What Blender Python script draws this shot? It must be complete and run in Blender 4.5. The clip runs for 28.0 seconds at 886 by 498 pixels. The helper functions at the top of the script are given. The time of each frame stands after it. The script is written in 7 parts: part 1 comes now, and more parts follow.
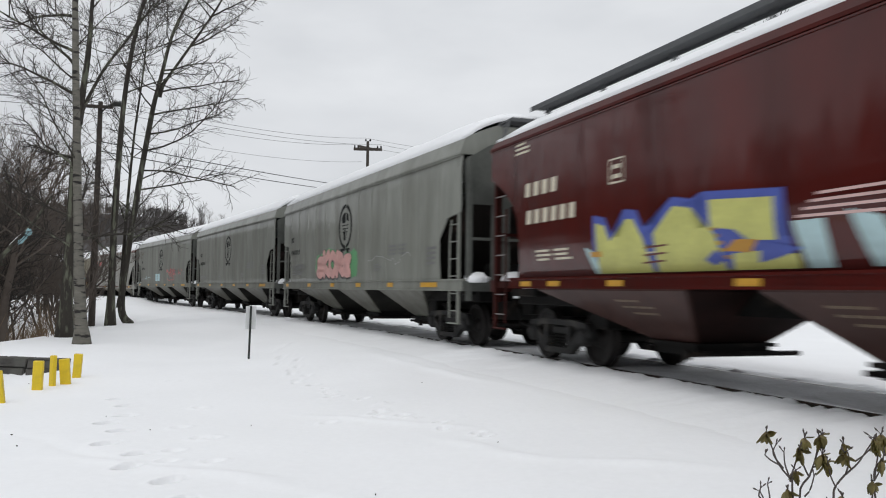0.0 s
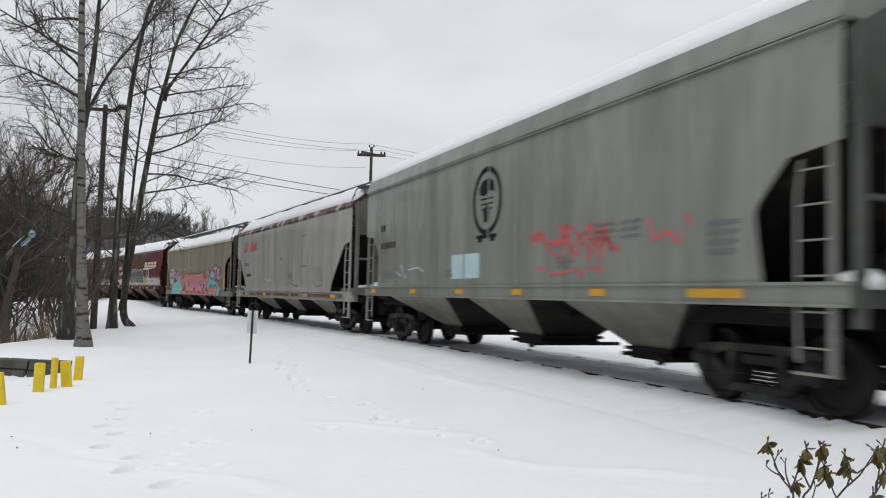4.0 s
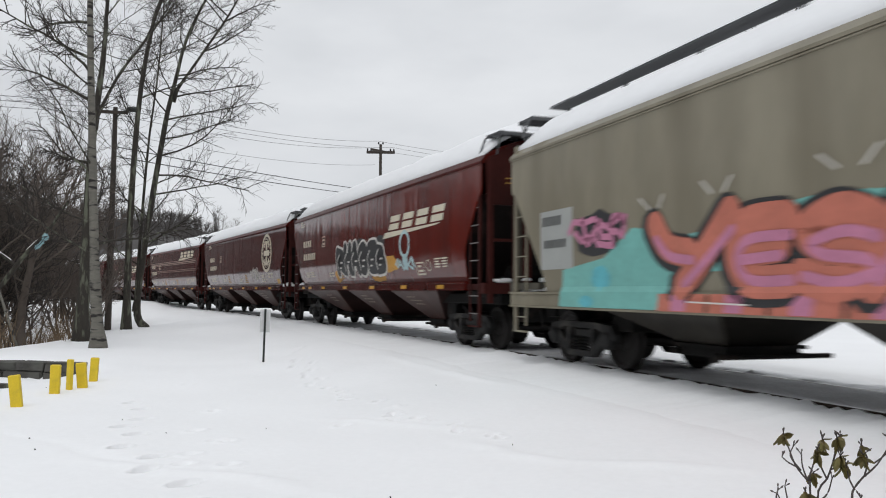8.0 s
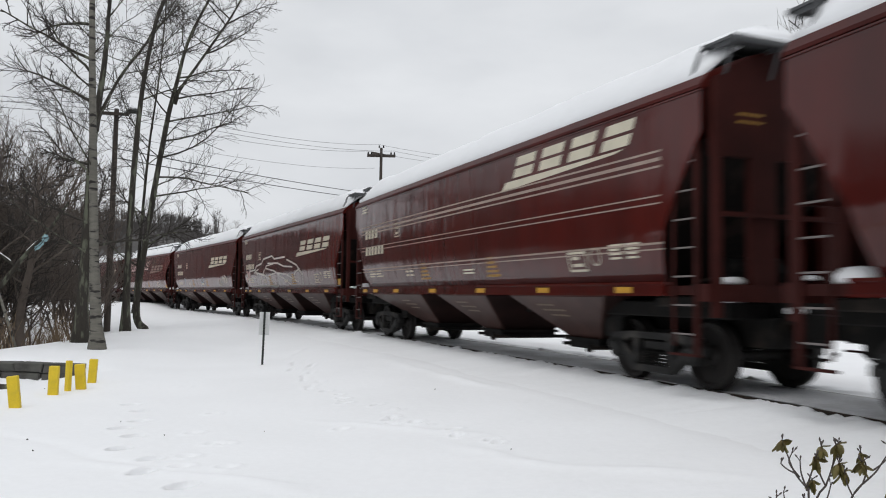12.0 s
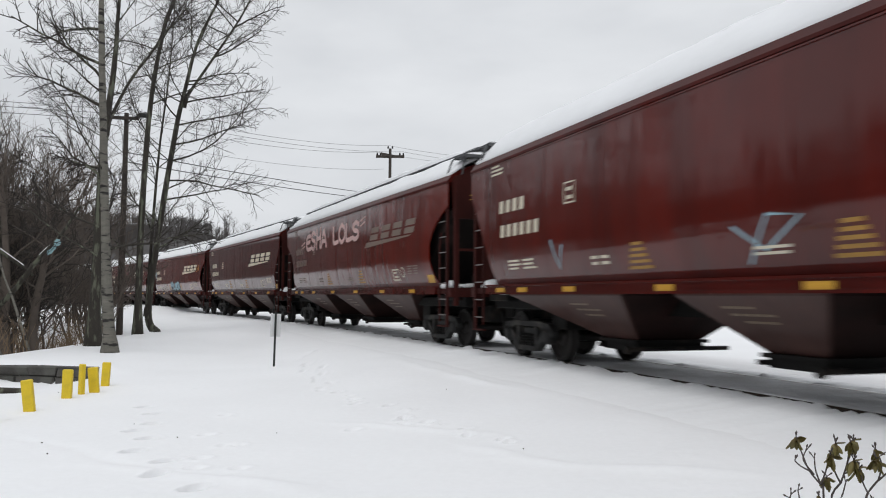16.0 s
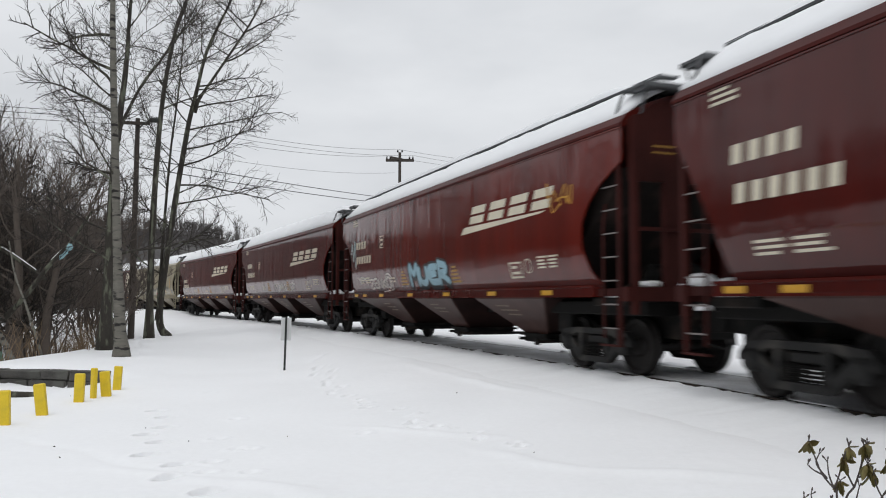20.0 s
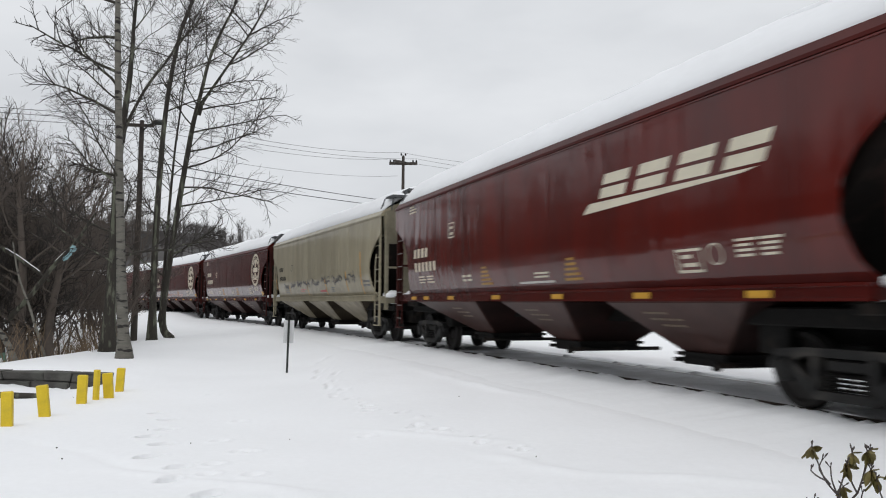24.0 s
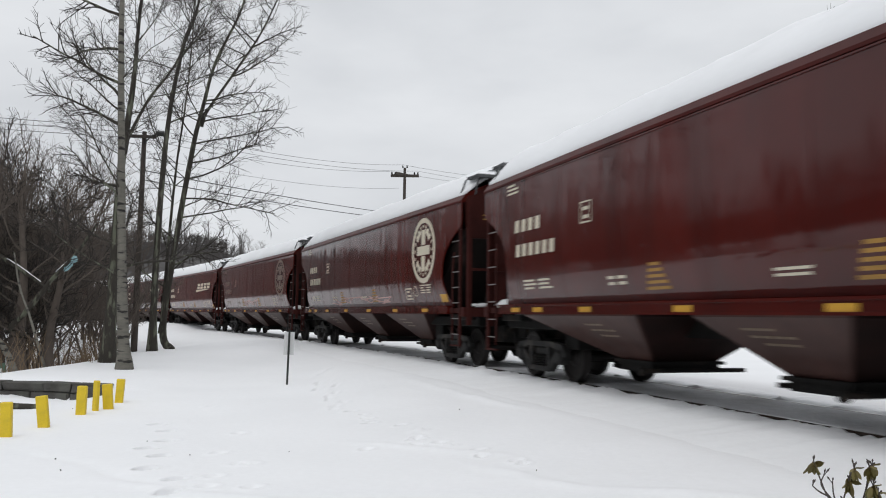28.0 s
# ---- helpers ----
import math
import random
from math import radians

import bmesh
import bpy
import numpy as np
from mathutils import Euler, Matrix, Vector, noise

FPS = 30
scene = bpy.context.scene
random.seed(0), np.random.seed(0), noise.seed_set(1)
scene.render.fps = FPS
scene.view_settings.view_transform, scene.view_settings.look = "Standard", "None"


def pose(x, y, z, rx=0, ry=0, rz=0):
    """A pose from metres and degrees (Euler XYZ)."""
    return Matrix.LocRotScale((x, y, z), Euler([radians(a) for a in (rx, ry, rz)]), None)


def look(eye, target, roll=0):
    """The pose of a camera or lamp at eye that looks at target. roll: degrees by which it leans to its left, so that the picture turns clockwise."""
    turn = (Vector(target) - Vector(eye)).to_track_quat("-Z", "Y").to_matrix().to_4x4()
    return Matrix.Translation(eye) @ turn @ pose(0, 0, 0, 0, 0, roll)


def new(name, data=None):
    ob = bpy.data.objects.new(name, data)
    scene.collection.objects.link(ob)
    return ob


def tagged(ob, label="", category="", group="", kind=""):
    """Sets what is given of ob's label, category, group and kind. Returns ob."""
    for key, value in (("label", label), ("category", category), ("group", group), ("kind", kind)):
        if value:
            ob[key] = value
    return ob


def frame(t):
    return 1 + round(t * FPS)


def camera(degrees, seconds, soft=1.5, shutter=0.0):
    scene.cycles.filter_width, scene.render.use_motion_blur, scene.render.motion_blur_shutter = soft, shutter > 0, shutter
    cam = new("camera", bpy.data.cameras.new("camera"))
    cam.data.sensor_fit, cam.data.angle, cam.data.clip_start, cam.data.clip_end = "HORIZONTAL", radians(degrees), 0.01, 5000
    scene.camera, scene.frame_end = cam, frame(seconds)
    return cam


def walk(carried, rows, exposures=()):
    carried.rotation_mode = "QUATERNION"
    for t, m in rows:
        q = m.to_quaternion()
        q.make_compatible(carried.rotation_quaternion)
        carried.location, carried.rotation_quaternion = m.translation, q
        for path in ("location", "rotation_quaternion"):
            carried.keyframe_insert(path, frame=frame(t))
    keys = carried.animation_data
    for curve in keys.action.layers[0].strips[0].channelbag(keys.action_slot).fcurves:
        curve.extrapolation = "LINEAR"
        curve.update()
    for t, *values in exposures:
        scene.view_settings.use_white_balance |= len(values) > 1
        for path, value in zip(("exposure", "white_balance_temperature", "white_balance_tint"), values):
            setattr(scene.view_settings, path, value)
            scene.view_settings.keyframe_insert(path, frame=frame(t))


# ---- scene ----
# ---- camera: a phone held by hand at one spot, panning and tilting a little ----
EYE = Vector((0.0, 0.0, 1.210))
cam = camera(57.88, 28.0, soft=1.05, shutter=0.45)


def aim(yaw, pitch, roll):
    """Camera pose: yaw to the left of +y, pitch upwards, roll clockwise, in degrees."""
    a, b = radians(yaw), radians(pitch)
    return look(EYE, EYE + Vector((-math.sin(a) * math.cos(b), math.cos(a) * math.cos(b), math.sin(b))), roll)


walk(cam, [
    (0, aim(-2.477, 2.961, 0.784)),
    (0.5, aim(-2.487, 3.193, 0.748)),
    (1, aim(-2.432, 3.259, 0.796)),
    (1.5, aim(-2.415, 3.322, 1.058)),
    (2, aim(-2.399, 3.041, 0.990)),
    (2.5, aim(-2.366, 3.021, 1.098)),
    (3, aim(-2.361, 3.209, 1.360)),
    (3.5, aim(-2.314, 3.430, 1.503)),
    (5.5, aim(-2.093, 3.414, 0.952)),
    (6, aim(-1.908, 3.433, 0.992)),
    (6.5, aim(-1.849, 3.338, 0.805)),
    (7, aim(-1.747, 3.336, 0.775)),
    (7.5, aim(-1.588, 3.247, 0.650)),
    (8, aim(-1.520, 3.124, 0.484)),
    (8.5, aim(-1.558, 3.202, 0.457)),
    (9, aim(-1.511, 3.169, 0.413)),
    (9.5, aim(-1.563, 3.100, 0.523)),
    (10, aim(-1.522, 3.074, 0.571)),
    (10.5, aim(-1.602, 3.180, 0.703)),
    (11, aim(-1.601, 3.317, 0.849)),
    (11.5, aim(-1.667, 3.394, 0.931)),
    (12, aim(-1.528, 3.403, 0.900)),
    (12.5, aim(-1.417, 3.247, 0.815)),
    (14.5, aim(-0.930, 2.987, 0.372)),
    (15, aim(-0.847, 3.081, 0.273)),
    (15.5, aim(-0.874, 3.296, 0.330)),
    (16, aim(-0.818, 3.399, 0.311)),
    (16.5, aim(-0.775, 3.392, 0.416)),
    (17, aim(-0.821, 3.245, 0.348)),
    (17.5, aim(-0.608, 3.230, 0.317)),
    (18, aim(-0.433, 3.374, 0.119)),
    (18.5, aim(-0.322, 3.245, 0.004)),
    (19, aim(-0.276, 3.335, 0.011)),
    (19.5, aim(-0.171, 3.464, 0.110)),
    (20, aim(-0.109, 3.646, 0.185)),
    (20.5, aim(-0.020, 3.787, 0.116)),
    (21, aim(-0.052, 3.875, 0.150)),
    (21.5, aim(0.049, 3.873, 0.158)),
    (23.5, aim(0.132, 3.665, 0.404)),
    (24, aim(0.107, 3.886, 0.469)),
    (24.5, aim(0.020, 3.978, 0.496)),
    (25, aim(-0.023, 4.163, 0.556)),
    (25.5, aim(-0.028, 4.298, 0.626)),
    (26, aim(-0.003, 4.489, 0.658)),
    (26.5, aim(0.044, 4.613, 0.709)),
    (27, aim(0.099, 4.796, 0.770)),
    (27.5, aim(0.168, 4.796, 0.662)),
    (28, aim(0.192, 4.767, 0.753)),
])

# ---- the railway line: an arc, z = 0 at the top of the rails ----
X0, Y0, TH0, K0, K1 = 4.789, 10.877, 0.3230, 0.00412, -0.0000238


def line_heading(s):
    s = min(max(s, -60.0), 135.0)
    return TH0 + K0 * s + K1 * s * s / 2


LINE_STEP = 0.5
LINE = [None] * 1801            # s from -400 to 500


def _trace():
    zero = 800
    LINE[zero] = (X0, Y0)
    for sign in (1, -1):
        x, y = X0, Y0
        for i in range(1, 1001 if sign > 0 else 801):
            a = line_heading(sign * (i - 0.5) * LINE_STEP)
            x -= sign * LINE_STEP * math.sin(a)
            y += sign * LINE_STEP * math.cos(a)
            LINE[zero + sign * i] = (x, y)


_trace()


def line_point(s):
    """Centre of the track s metres along it; s grows away from the camera."""
    f = min(max((s + 400) / LINE_STEP, 0.0), 1799.0)
    i = int(f)
    w = f - i
    a, b = LINE[i], LINE[i + 1]
    return Vector((a[0] + (b[0] - a[0]) * w, a[1] + (b[1] - a[1]) * w, 0.0))


def line_side(s, off, z=0.0):
    """A point beside the track; off > 0 on the camera's side."""
    c, a = line_point(s), line_heading(s)
    return Vector((c.x - math.cos(a) * off, c.y - math.sin(a) * off, z))


def run(t):
    """How far the train has gone after t seconds."""
    return 11.3079 * t - 0.007495 * t * t - 0.0001173 * t ** 3


# coupling points between the wagons, along the line at the clip's start
GAPS = [6.05, 23.68, 41.46, 59.40, 77.45, 95.68, 114.14, 133.18, 150.72, 168.28, 186.72, 205.64, 223.39, 242.40, 261.20, 280.15, 297.73, 316.42, 335.32, 353.85, 372.14]
while len(GAPS) < 26:
    GAPS.append(GAPS[-1] + 18.3)
GAPS.insert(0, GAPS[0] - 18.3)

# ---- light: a bright overcast winter sky ----
SUN_EL, SUN_AZ = 66.0, 200.0
world = bpy.data.worlds.new("overcast_sky")
scene.world = world
world.use_nodes = True
wn, wl = world.node_tree.nodes, world.node_tree.links
wn.clear()
w_out = wn.new("ShaderNodeOutputWorld")
w_bg = wn.new("ShaderNodeBackground")
w_sky = wn.new("ShaderNodeTexSky")
w_sky.sky_type = "NISHITA"
w_sky.sun_disc = False
w_sky.sun_elevation, w_sky.sun_rotation = radians(SUN_EL), radians(SUN_AZ)
w_sky.air_density, w_sky.dust_density, w_sky.ozone_density = 1.0, 6.0, 1.0
w_grey = wn.new("ShaderNodeHueSaturation")
w_grey.inputs["Saturation"].default_value = 0.12
w_co = wn.new("ShaderNodeTexCoord")
w_map = wn.new("ShaderNodeMapping")
w_map.inputs["Scale"].default_value = (1.0, 1.0, 2.6)
w_noise = wn.new("ShaderNodeTexNoise")
w_noise.inputs["Scale"].default_value = 2.6
w_noise.inputs["Detail"].default_value = 5.0
w_noise.inputs["Roughness"].default_value = 0.52
w_ramp = wn.new("ShaderNodeValToRGB")
w_ramp.color_ramp.elements[0].position, w_ramp.color_ramp.elements[0].color = 0.30, (5.97, 6.2, 6.55, 1)
w_ramp.color_ramp.elements[1].position, w_ramp.color_ramp.elements[1].color = 0.72, (7.79, 8.0, 8.30, 1)
w_mix = wn.new("ShaderNodeMixRGB")
w_mix.inputs["Fac"].default_value = 0.88
wl.new(w_sky.outputs["Color"], w_grey.inputs["Color"])
wl.new(w_co.outputs["Generated"], w_map.inputs["Vector"])
wl.new(w_map.outputs["Vector"], w_noise.inputs["Vector"])
wl.new(w_noise.outputs["Fac"], w_ramp.inputs["Fac"])
wl.new(w_grey.outputs["Color"], w_mix.inputs["Color1"])
wl.new(w_ramp.outputs["Color"], w_mix.inputs["Color2"])
wl.new(w_mix.outputs["Color"], w_bg.inputs["Color"])
w_bg.inputs["Strength"].default_value = 0.101
wl.new(w_bg.outputs["Background"], w_out.inputs["Surface"])

sun = new("sun", bpy.data.lights.new("sun", "SUN"))
sun.data.energy, sun.data.angle, sun.data.color = 0.58, radians(40), (1.0, 0.985, 0.96)
_e, _a = radians(SUN_EL), radians(SUN_AZ)
sun.matrix_world = look((0, 0, 50), (-math.sin(_a) * math.cos(_e) * 9, -math.cos(_a) * math.cos(_e) * 9, 50 - math.sin(_e) * 9))
scene.view_settings.exposure = 0.14


# ---- materials ----
def material(name, color, rough=0.6, metal=0.0, spread=0.15, scale=8.0, fine=60.0, bump=0.1, stretch=(1, 1, 1),
             second=None, cover=0.5, coat=0.0, specular=0.5, bump_scale=None, edge=0.12):
    """Base colour varied at two scales; second is a colour for stains, spread over about cover of the surface."""
    m = bpy.data.materials.new(name)
    m.use_nodes = True
    nt = m.node_tree
    n, l = nt.nodes, nt.links
    b = n["Principled BSDF"]
    b.inputs["Roughness"].default_value, b.inputs["Metallic"].default_value = rough, metal
    b.inputs["Specular IOR Level"].default_value = specular
    b.inputs["Coat Weight"].default_value = coat
    b.inputs["Coat Roughness"].default_value = 0.07
    b.inputs["Coat IOR"].default_value = 1.42
    co = n.new("ShaderNodeTexCoord")
    mp = n.new("ShaderNodeMapping")
    mp.inputs["Scale"].default_value = stretch
    l.new(co.outputs["Object"], mp.inputs["Vector"])
    big, small = n.new("ShaderNodeTexNoise"), n.new("ShaderNodeTexNoise")
    big.inputs["Scale"].default_value, small.inputs["Scale"].default_value = scale, fine
    big.inputs["Detail"].default_value, small.inputs["Detail"].default_value = 5, 3
    for t in (big, small):
        l.new(mp.outputs["Vector"], t.inputs["Vector"])
    mr = n.new("ShaderNodeMapRange")
    mr.inputs["From Min"].default_value, mr.inputs["From Max"].default_value = 0.3, 0.7
    mr.inputs["To Min"].default_value, mr.inputs["To Max"].default_value = 1 - spread, 1 + spread
    add = n.new("ShaderNodeMath")
    add.operation = "MULTIPLY_ADD"
    add.inputs[1].default_value, add.inputs[2].default_value = 0.4, 0.0
    l.new(small.outputs["Fac"], add.inputs[0])
    add2 = n.new("ShaderNodeMath")
    add2.operation = "MULTIPLY_ADD"
    add2.inputs[1].default_value = 0.6
    l.new(big.outputs["Fac"], add2.inputs[0])
    l.new(add.outputs[0], add2.inputs[2])
    l.new(add2.outputs[0], mr.inputs["Value"])
    mul = n.new("ShaderNodeMixRGB")
    mul.blend_type = "MULTIPLY"
    mul.inputs["Fac"].default_value = 1.0
    mul.inputs["Color1"].default_value = (*color, 1)
    l.new(mr.outputs["Result"], mul.inputs["Color2"])
    out = mul.outputs["Color"]
    if second:
        st = n.new("ShaderNodeTexNoise")
        st.inputs["Scale"].default_value, st.inputs["Detail"].default_value = scale * 0.6, 6
        off = n.new("ShaderNodeMapping")
        off.inputs["Scale"].default_value, off.inputs["Location"].default_value = stretch, (3.1, 7.7, 1.3)
        l.new(co.outputs["Object"], off.inputs["Vector"])
        l.new(off.outputs["Vector"], st.inputs["Vector"])
        rp = n.new("ShaderNodeMapRange")
        mid = 0.72 - 0.44 * cover
        rp.inputs["From Min"].default_value, rp.inputs["From Max"].default_value = mid - edge / 2, mid + edge / 2
        l.new(st.outputs["Fac"], rp.inputs["Value"])
        mix = n.new("ShaderNodeMixRGB")
        l.new(rp.outputs["Result"], mix.inputs["Fac"])
        l.new(out, mix.inputs["Color1"])
        mix.inputs["Color2"].default_value = (*second, 1)
        out = mix.outputs["Color"]
    l.new(out, b.inputs["Base Color"])
    rr = n.new("ShaderNodeMapRange")
    rr.inputs["To Min"].default_value, rr.inputs["To Max"].default_value = max(rough - 0.08, 0.02), min(rough + 0.1, 1.0)
    l.new(big.outputs["Fac"], rr.inputs["Value"])
    l.new(rr.outputs["Result"], b.inputs["Roughness"])
    if bump:
        bp = n.new("ShaderNodeBump")
        bp.inputs["Strength"].default_value, bp.inputs["Distance"].default_value = bump, 0.02
        src = small
        if bump_scale:
            src = n.new("ShaderNodeTexNoise")
            src.inputs["Scale"].default_value, src.inputs["Detail"].default_value = bump_scale, 4
            l.new(mp.outputs["Vector"], src.inputs["Vector"])
        l.new(src.outputs["Fac"], bp.inputs["Height"])
        l.new(bp.outputs["Normal"], b.inputs["Normal"])
    if coat:                                     # sheet metal is never quite flat: broad dents under the gloss
        dent = n.new("ShaderNodeTexNoise")
        dent.inputs["Scale"].default_value, dent.inputs["Detail"].default_value = 1.0, 2.0
        dm = n.new("ShaderNodeMapping")
        dm.inputs["Scale"].default_value = (2.0, 2.0, 0.42)
        l.new(co.outputs["Object"], dm.inputs["Vector"])
        l.new(dm.outputs["Vector"], dent.inputs["Vector"])
        cb = n.new("ShaderNodeBump")
        cb.inputs["Strength"].default_value, cb.inputs["Distance"].default_value = 0.7, 0.03
        l.new(dent.outputs["Fac"], cb.inputs["Height"])
        l.new(cb.outputs["Normal"], b.inputs["Coat Normal"])
    return m


def paint(name, color, second, rough=0.45, coat=1.0, cover=0.42, spread=0.14):
    """Weathered wagon paint with vertical streaks."""
    return material(name, color, rough=rough, spread=spread, scale=1.6, fine=7.0, bump=0.28, stretch=(1.3, 1.3, 0.3),
                    second=second, cover=cover, coat=coat, bump_scale=1.2, edge=0.35, specular=0.04)


M = {}
M["snow"] = material("snow", (0.895, 0.905, 0.92), rough=0.75, spread=0.03, scale=0.5, fine=14, bump=0.35, specular=0.25, bump_scale=5.0)
M["roof_snow"] = material("roof_snow", (0.86, 0.872, 0.89), rough=0.75, spread=0.03, scale=1.5, fine=12, bump=0.3, specular=0.25, bump_scale=4.0)
M["slush"] = material("slush", (0.56, 0.565, 0.58), rough=0.7, spread=0.18, scale=1.6, fine=18, bump=0.5, second=(0.34, 0.335, 0.33), cover=0.3, edge=0.3)
M["red_a"] = paint("red_paint", (0.094, 0.0080, 0.0048), (0.056, 0.0064, 0.0046))
M["red_b"] = paint("brown_red_paint", (0.074, 0.0068, 0.0046), (0.047, 0.0058, 0.0044))
M["red_c"] = paint("bright_red_paint", (0.112, 0.0098, 0.0052), (0.068, 0.0074, 0.0050))
M["roof_red"] = paint("red_roof_paint", (0.070, 0.0085, 0.006), (0.045, 0.0075, 0.006), rough=0.6, coat=0.25)
M["grey"] = paint("grey_green_paint", (0.24, 0.248, 0.222), (0.16, 0.162, 0.14), rough=0.5, coat=0.5, cover=0.35)
M["tan"] = paint("tan_paint", (0.25, 0.228, 0.172), (0.18, 0.16, 0.118), rough=0.55, coat=0.4, cover=0.35)
M["white"] = paint("off_white_paint", (0.36, 0.36, 0.335), (0.26, 0.25, 0.21), rough=0.5, coat=0.3, cover=0.3)
M["cream"] = paint("cream_paint", (0.345, 0.308, 0.218), (0.26, 0.228, 0.158), rough=0.45, coat=0.45, cover=0.3)
# Dusty bay sides; the tan wagon's are far darker than its body paint.
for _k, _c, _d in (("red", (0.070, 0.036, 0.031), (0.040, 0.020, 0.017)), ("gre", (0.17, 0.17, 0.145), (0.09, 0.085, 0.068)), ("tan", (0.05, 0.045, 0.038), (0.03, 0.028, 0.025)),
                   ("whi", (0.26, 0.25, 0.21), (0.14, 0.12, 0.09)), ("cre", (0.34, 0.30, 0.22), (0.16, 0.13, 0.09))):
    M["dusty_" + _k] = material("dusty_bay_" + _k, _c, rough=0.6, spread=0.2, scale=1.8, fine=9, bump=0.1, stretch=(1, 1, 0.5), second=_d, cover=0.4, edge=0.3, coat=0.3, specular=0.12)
# Sloping bay plates: bay colours darkened, their shade held in the colour.
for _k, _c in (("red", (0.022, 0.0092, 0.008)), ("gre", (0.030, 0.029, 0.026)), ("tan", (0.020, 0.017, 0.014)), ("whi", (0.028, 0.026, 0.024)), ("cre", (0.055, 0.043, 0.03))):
    M["plate_" + _k] = material("shaded_bay_plate_" + _k, _c, rough=0.75, spread=0.3, scale=2, fine=14, bump=0.1, second=tuple(v * 0.5 for v in _c), cover=0.4, edge=0.3, specular=0.15)
# Darkened for grime and for the shade in the recessed wagon ends.
M["shade_grime"] = material("shaded_grimy_steel", (0.015, 0.012, 0.011), rough=0.85, spread=0.3, scale=2, fine=14, bump=0.1, second=(0.034, 0.023, 0.02), cover=0.3, specular=0.1)
# Wagon ends: body paints darkened for dirt and the shade in the gaps.
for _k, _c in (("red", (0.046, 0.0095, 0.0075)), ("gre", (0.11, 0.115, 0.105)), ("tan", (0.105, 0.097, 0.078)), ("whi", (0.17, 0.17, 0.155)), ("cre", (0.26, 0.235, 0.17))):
    M["end_" + _k] = material("shaded_end_paint_" + _k, _c, rough=0.7, specular=0.15, spread=0.2, scale=1.6, fine=9, bump=0.05, second=tuple(v * 0.5 for v in _c), cover=0.35, edge=0.3)
M["rust_patch"] = material("rust_patched_paint", (0.085, 0.03, 0.022), rough=0.7, spread=0.25, scale=2.2, fine=12, bump=0.1, second=(0.40, 0.39, 0.36), cover=0.42, edge=0.08)
M["rust"] = material("rusty_edge", (0.11, 0.05, 0.035), rough=0.8, spread=0.3, scale=3, fine=20, bump=0.2, second=(0.30, 0.28, 0.25), cover=0.3)
M["rung"] = material("frosted_rung_steel", (0.17, 0.15, 0.145), rough=0.6, spread=0.3, scale=6, fine=40, bump=0.05)
M["grating"] = material("galvanised_grating", (0.085, 0.088, 0.092), rough=0.65, metal=0.0, spread=0.25, scale=4, fine=30, bump=0.1)
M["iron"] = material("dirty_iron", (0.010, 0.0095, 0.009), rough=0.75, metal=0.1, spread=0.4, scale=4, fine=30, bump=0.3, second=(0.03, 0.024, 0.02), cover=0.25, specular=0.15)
M["frame"] = material("truck_frame_iron", (0.019, 0.0185, 0.018), rough=0.7, spread=0.4, scale=4, fine=30, bump=0.3, second=(0.055, 0.05, 0.045), cover=0.3, specular=0.25)
M["wheel"] = material("wheel_steel", (0.02, 0.017, 0.016), rough=0.65, metal=0.3, spread=0.3, scale=5, fine=40, bump=0.2)
M["rail"] = material("rail_steel", (0.05, 0.036, 0.028), rough=0.65, metal=0.5, spread=0.4, scale=3, fine=30, bump=0.3)
M["railhead"] = material("rail_head", (0.35, 0.34, 0.33), rough=0.3, metal=1.0, spread=0.15, scale=3, fine=30, bump=0.05)
M["decal"] = material("cream_lettering", (0.62, 0.57, 0.45), rough=0.5, spread=0.12, scale=3, fine=30, bump=0.0)
M["decal_worn"] = material("worn_lettering", (0.17, 0.125, 0.10), rough=0.5, spread=0.25, scale=3, fine=30, bump=0.0)
M["decal_thin"] = material("dull_stripe_paint", (0.34, 0.26, 0.215), rough=0.5, spread=0.2, scale=3, fine=30, bump=0.0)
M["decal_black"] = material("black_lettering", (0.009, 0.010, 0.010), rough=0.7, specular=0.1, spread=0.2, scale=3, fine=30, bump=0.0)
M["decal_red"] = material("red_lettering", (0.42, 0.035, 0.035), rough=0.45, spread=0.12, scale=3, fine=30, bump=0.0)
M["reflector"] = material("yellow_reflector", (0.58, 0.31, 0.025), rough=0.4, spread=0.12, scale=6, fine=50, bump=0.05)
M["caution"] = material("faded_yellow_stencil", (0.36, 0.19, 0.03), rough=0.5, spread=0.25, scale=6, fine=40, bump=0.0)
M["bay_print"] = material("faint_print", (0.16, 0.12, 0.075), rough=0.6, spread=0.25, scale=6, fine=40, bump=0.0)
M["yellow"] = material("yellow_post_paint", (0.72, 0.52, 0.02), rough=0.5, spread=0.12, scale=7, fine=50, bump=0.15, second=(0.55, 0.40, 0.05), cover=0.12)
M["pole_wood"] = material("pole_wood", (0.055, 0.045, 0.038), rough=0.9, spread=0.3, scale=3, fine=40, bump=0.4, stretch=(5, 5, 0.5))
M["wire"] = material("wire_black", (0.03, 0.03, 0.032), rough=0.6, bump=0.0)
M["birch"] = material("birch_bark", (0.155, 0.147, 0.125), rough=0.85, spread=0.3, scale=2.2, fine=22, bump=0.5, stretch=(1.5, 1.5, 6), second=(0.022, 0.02, 0.018), cover=0.33, edge=0.06)
M["bark"] = material("dark_bark", (0.040, 0.035, 0.028), rough=0.9, spread=0.35, scale=6, fine=40, bump=0.7, stretch=(2, 2, 0.5), second=(0.13, 0.137, 0.10), cover=0.33, edge=0.1)
M["twig"] = material("twig_bark", (0.036, 0.030, 0.026), rough=0.9, spread=0.3, scale=2, fine=10, bump=0.0)
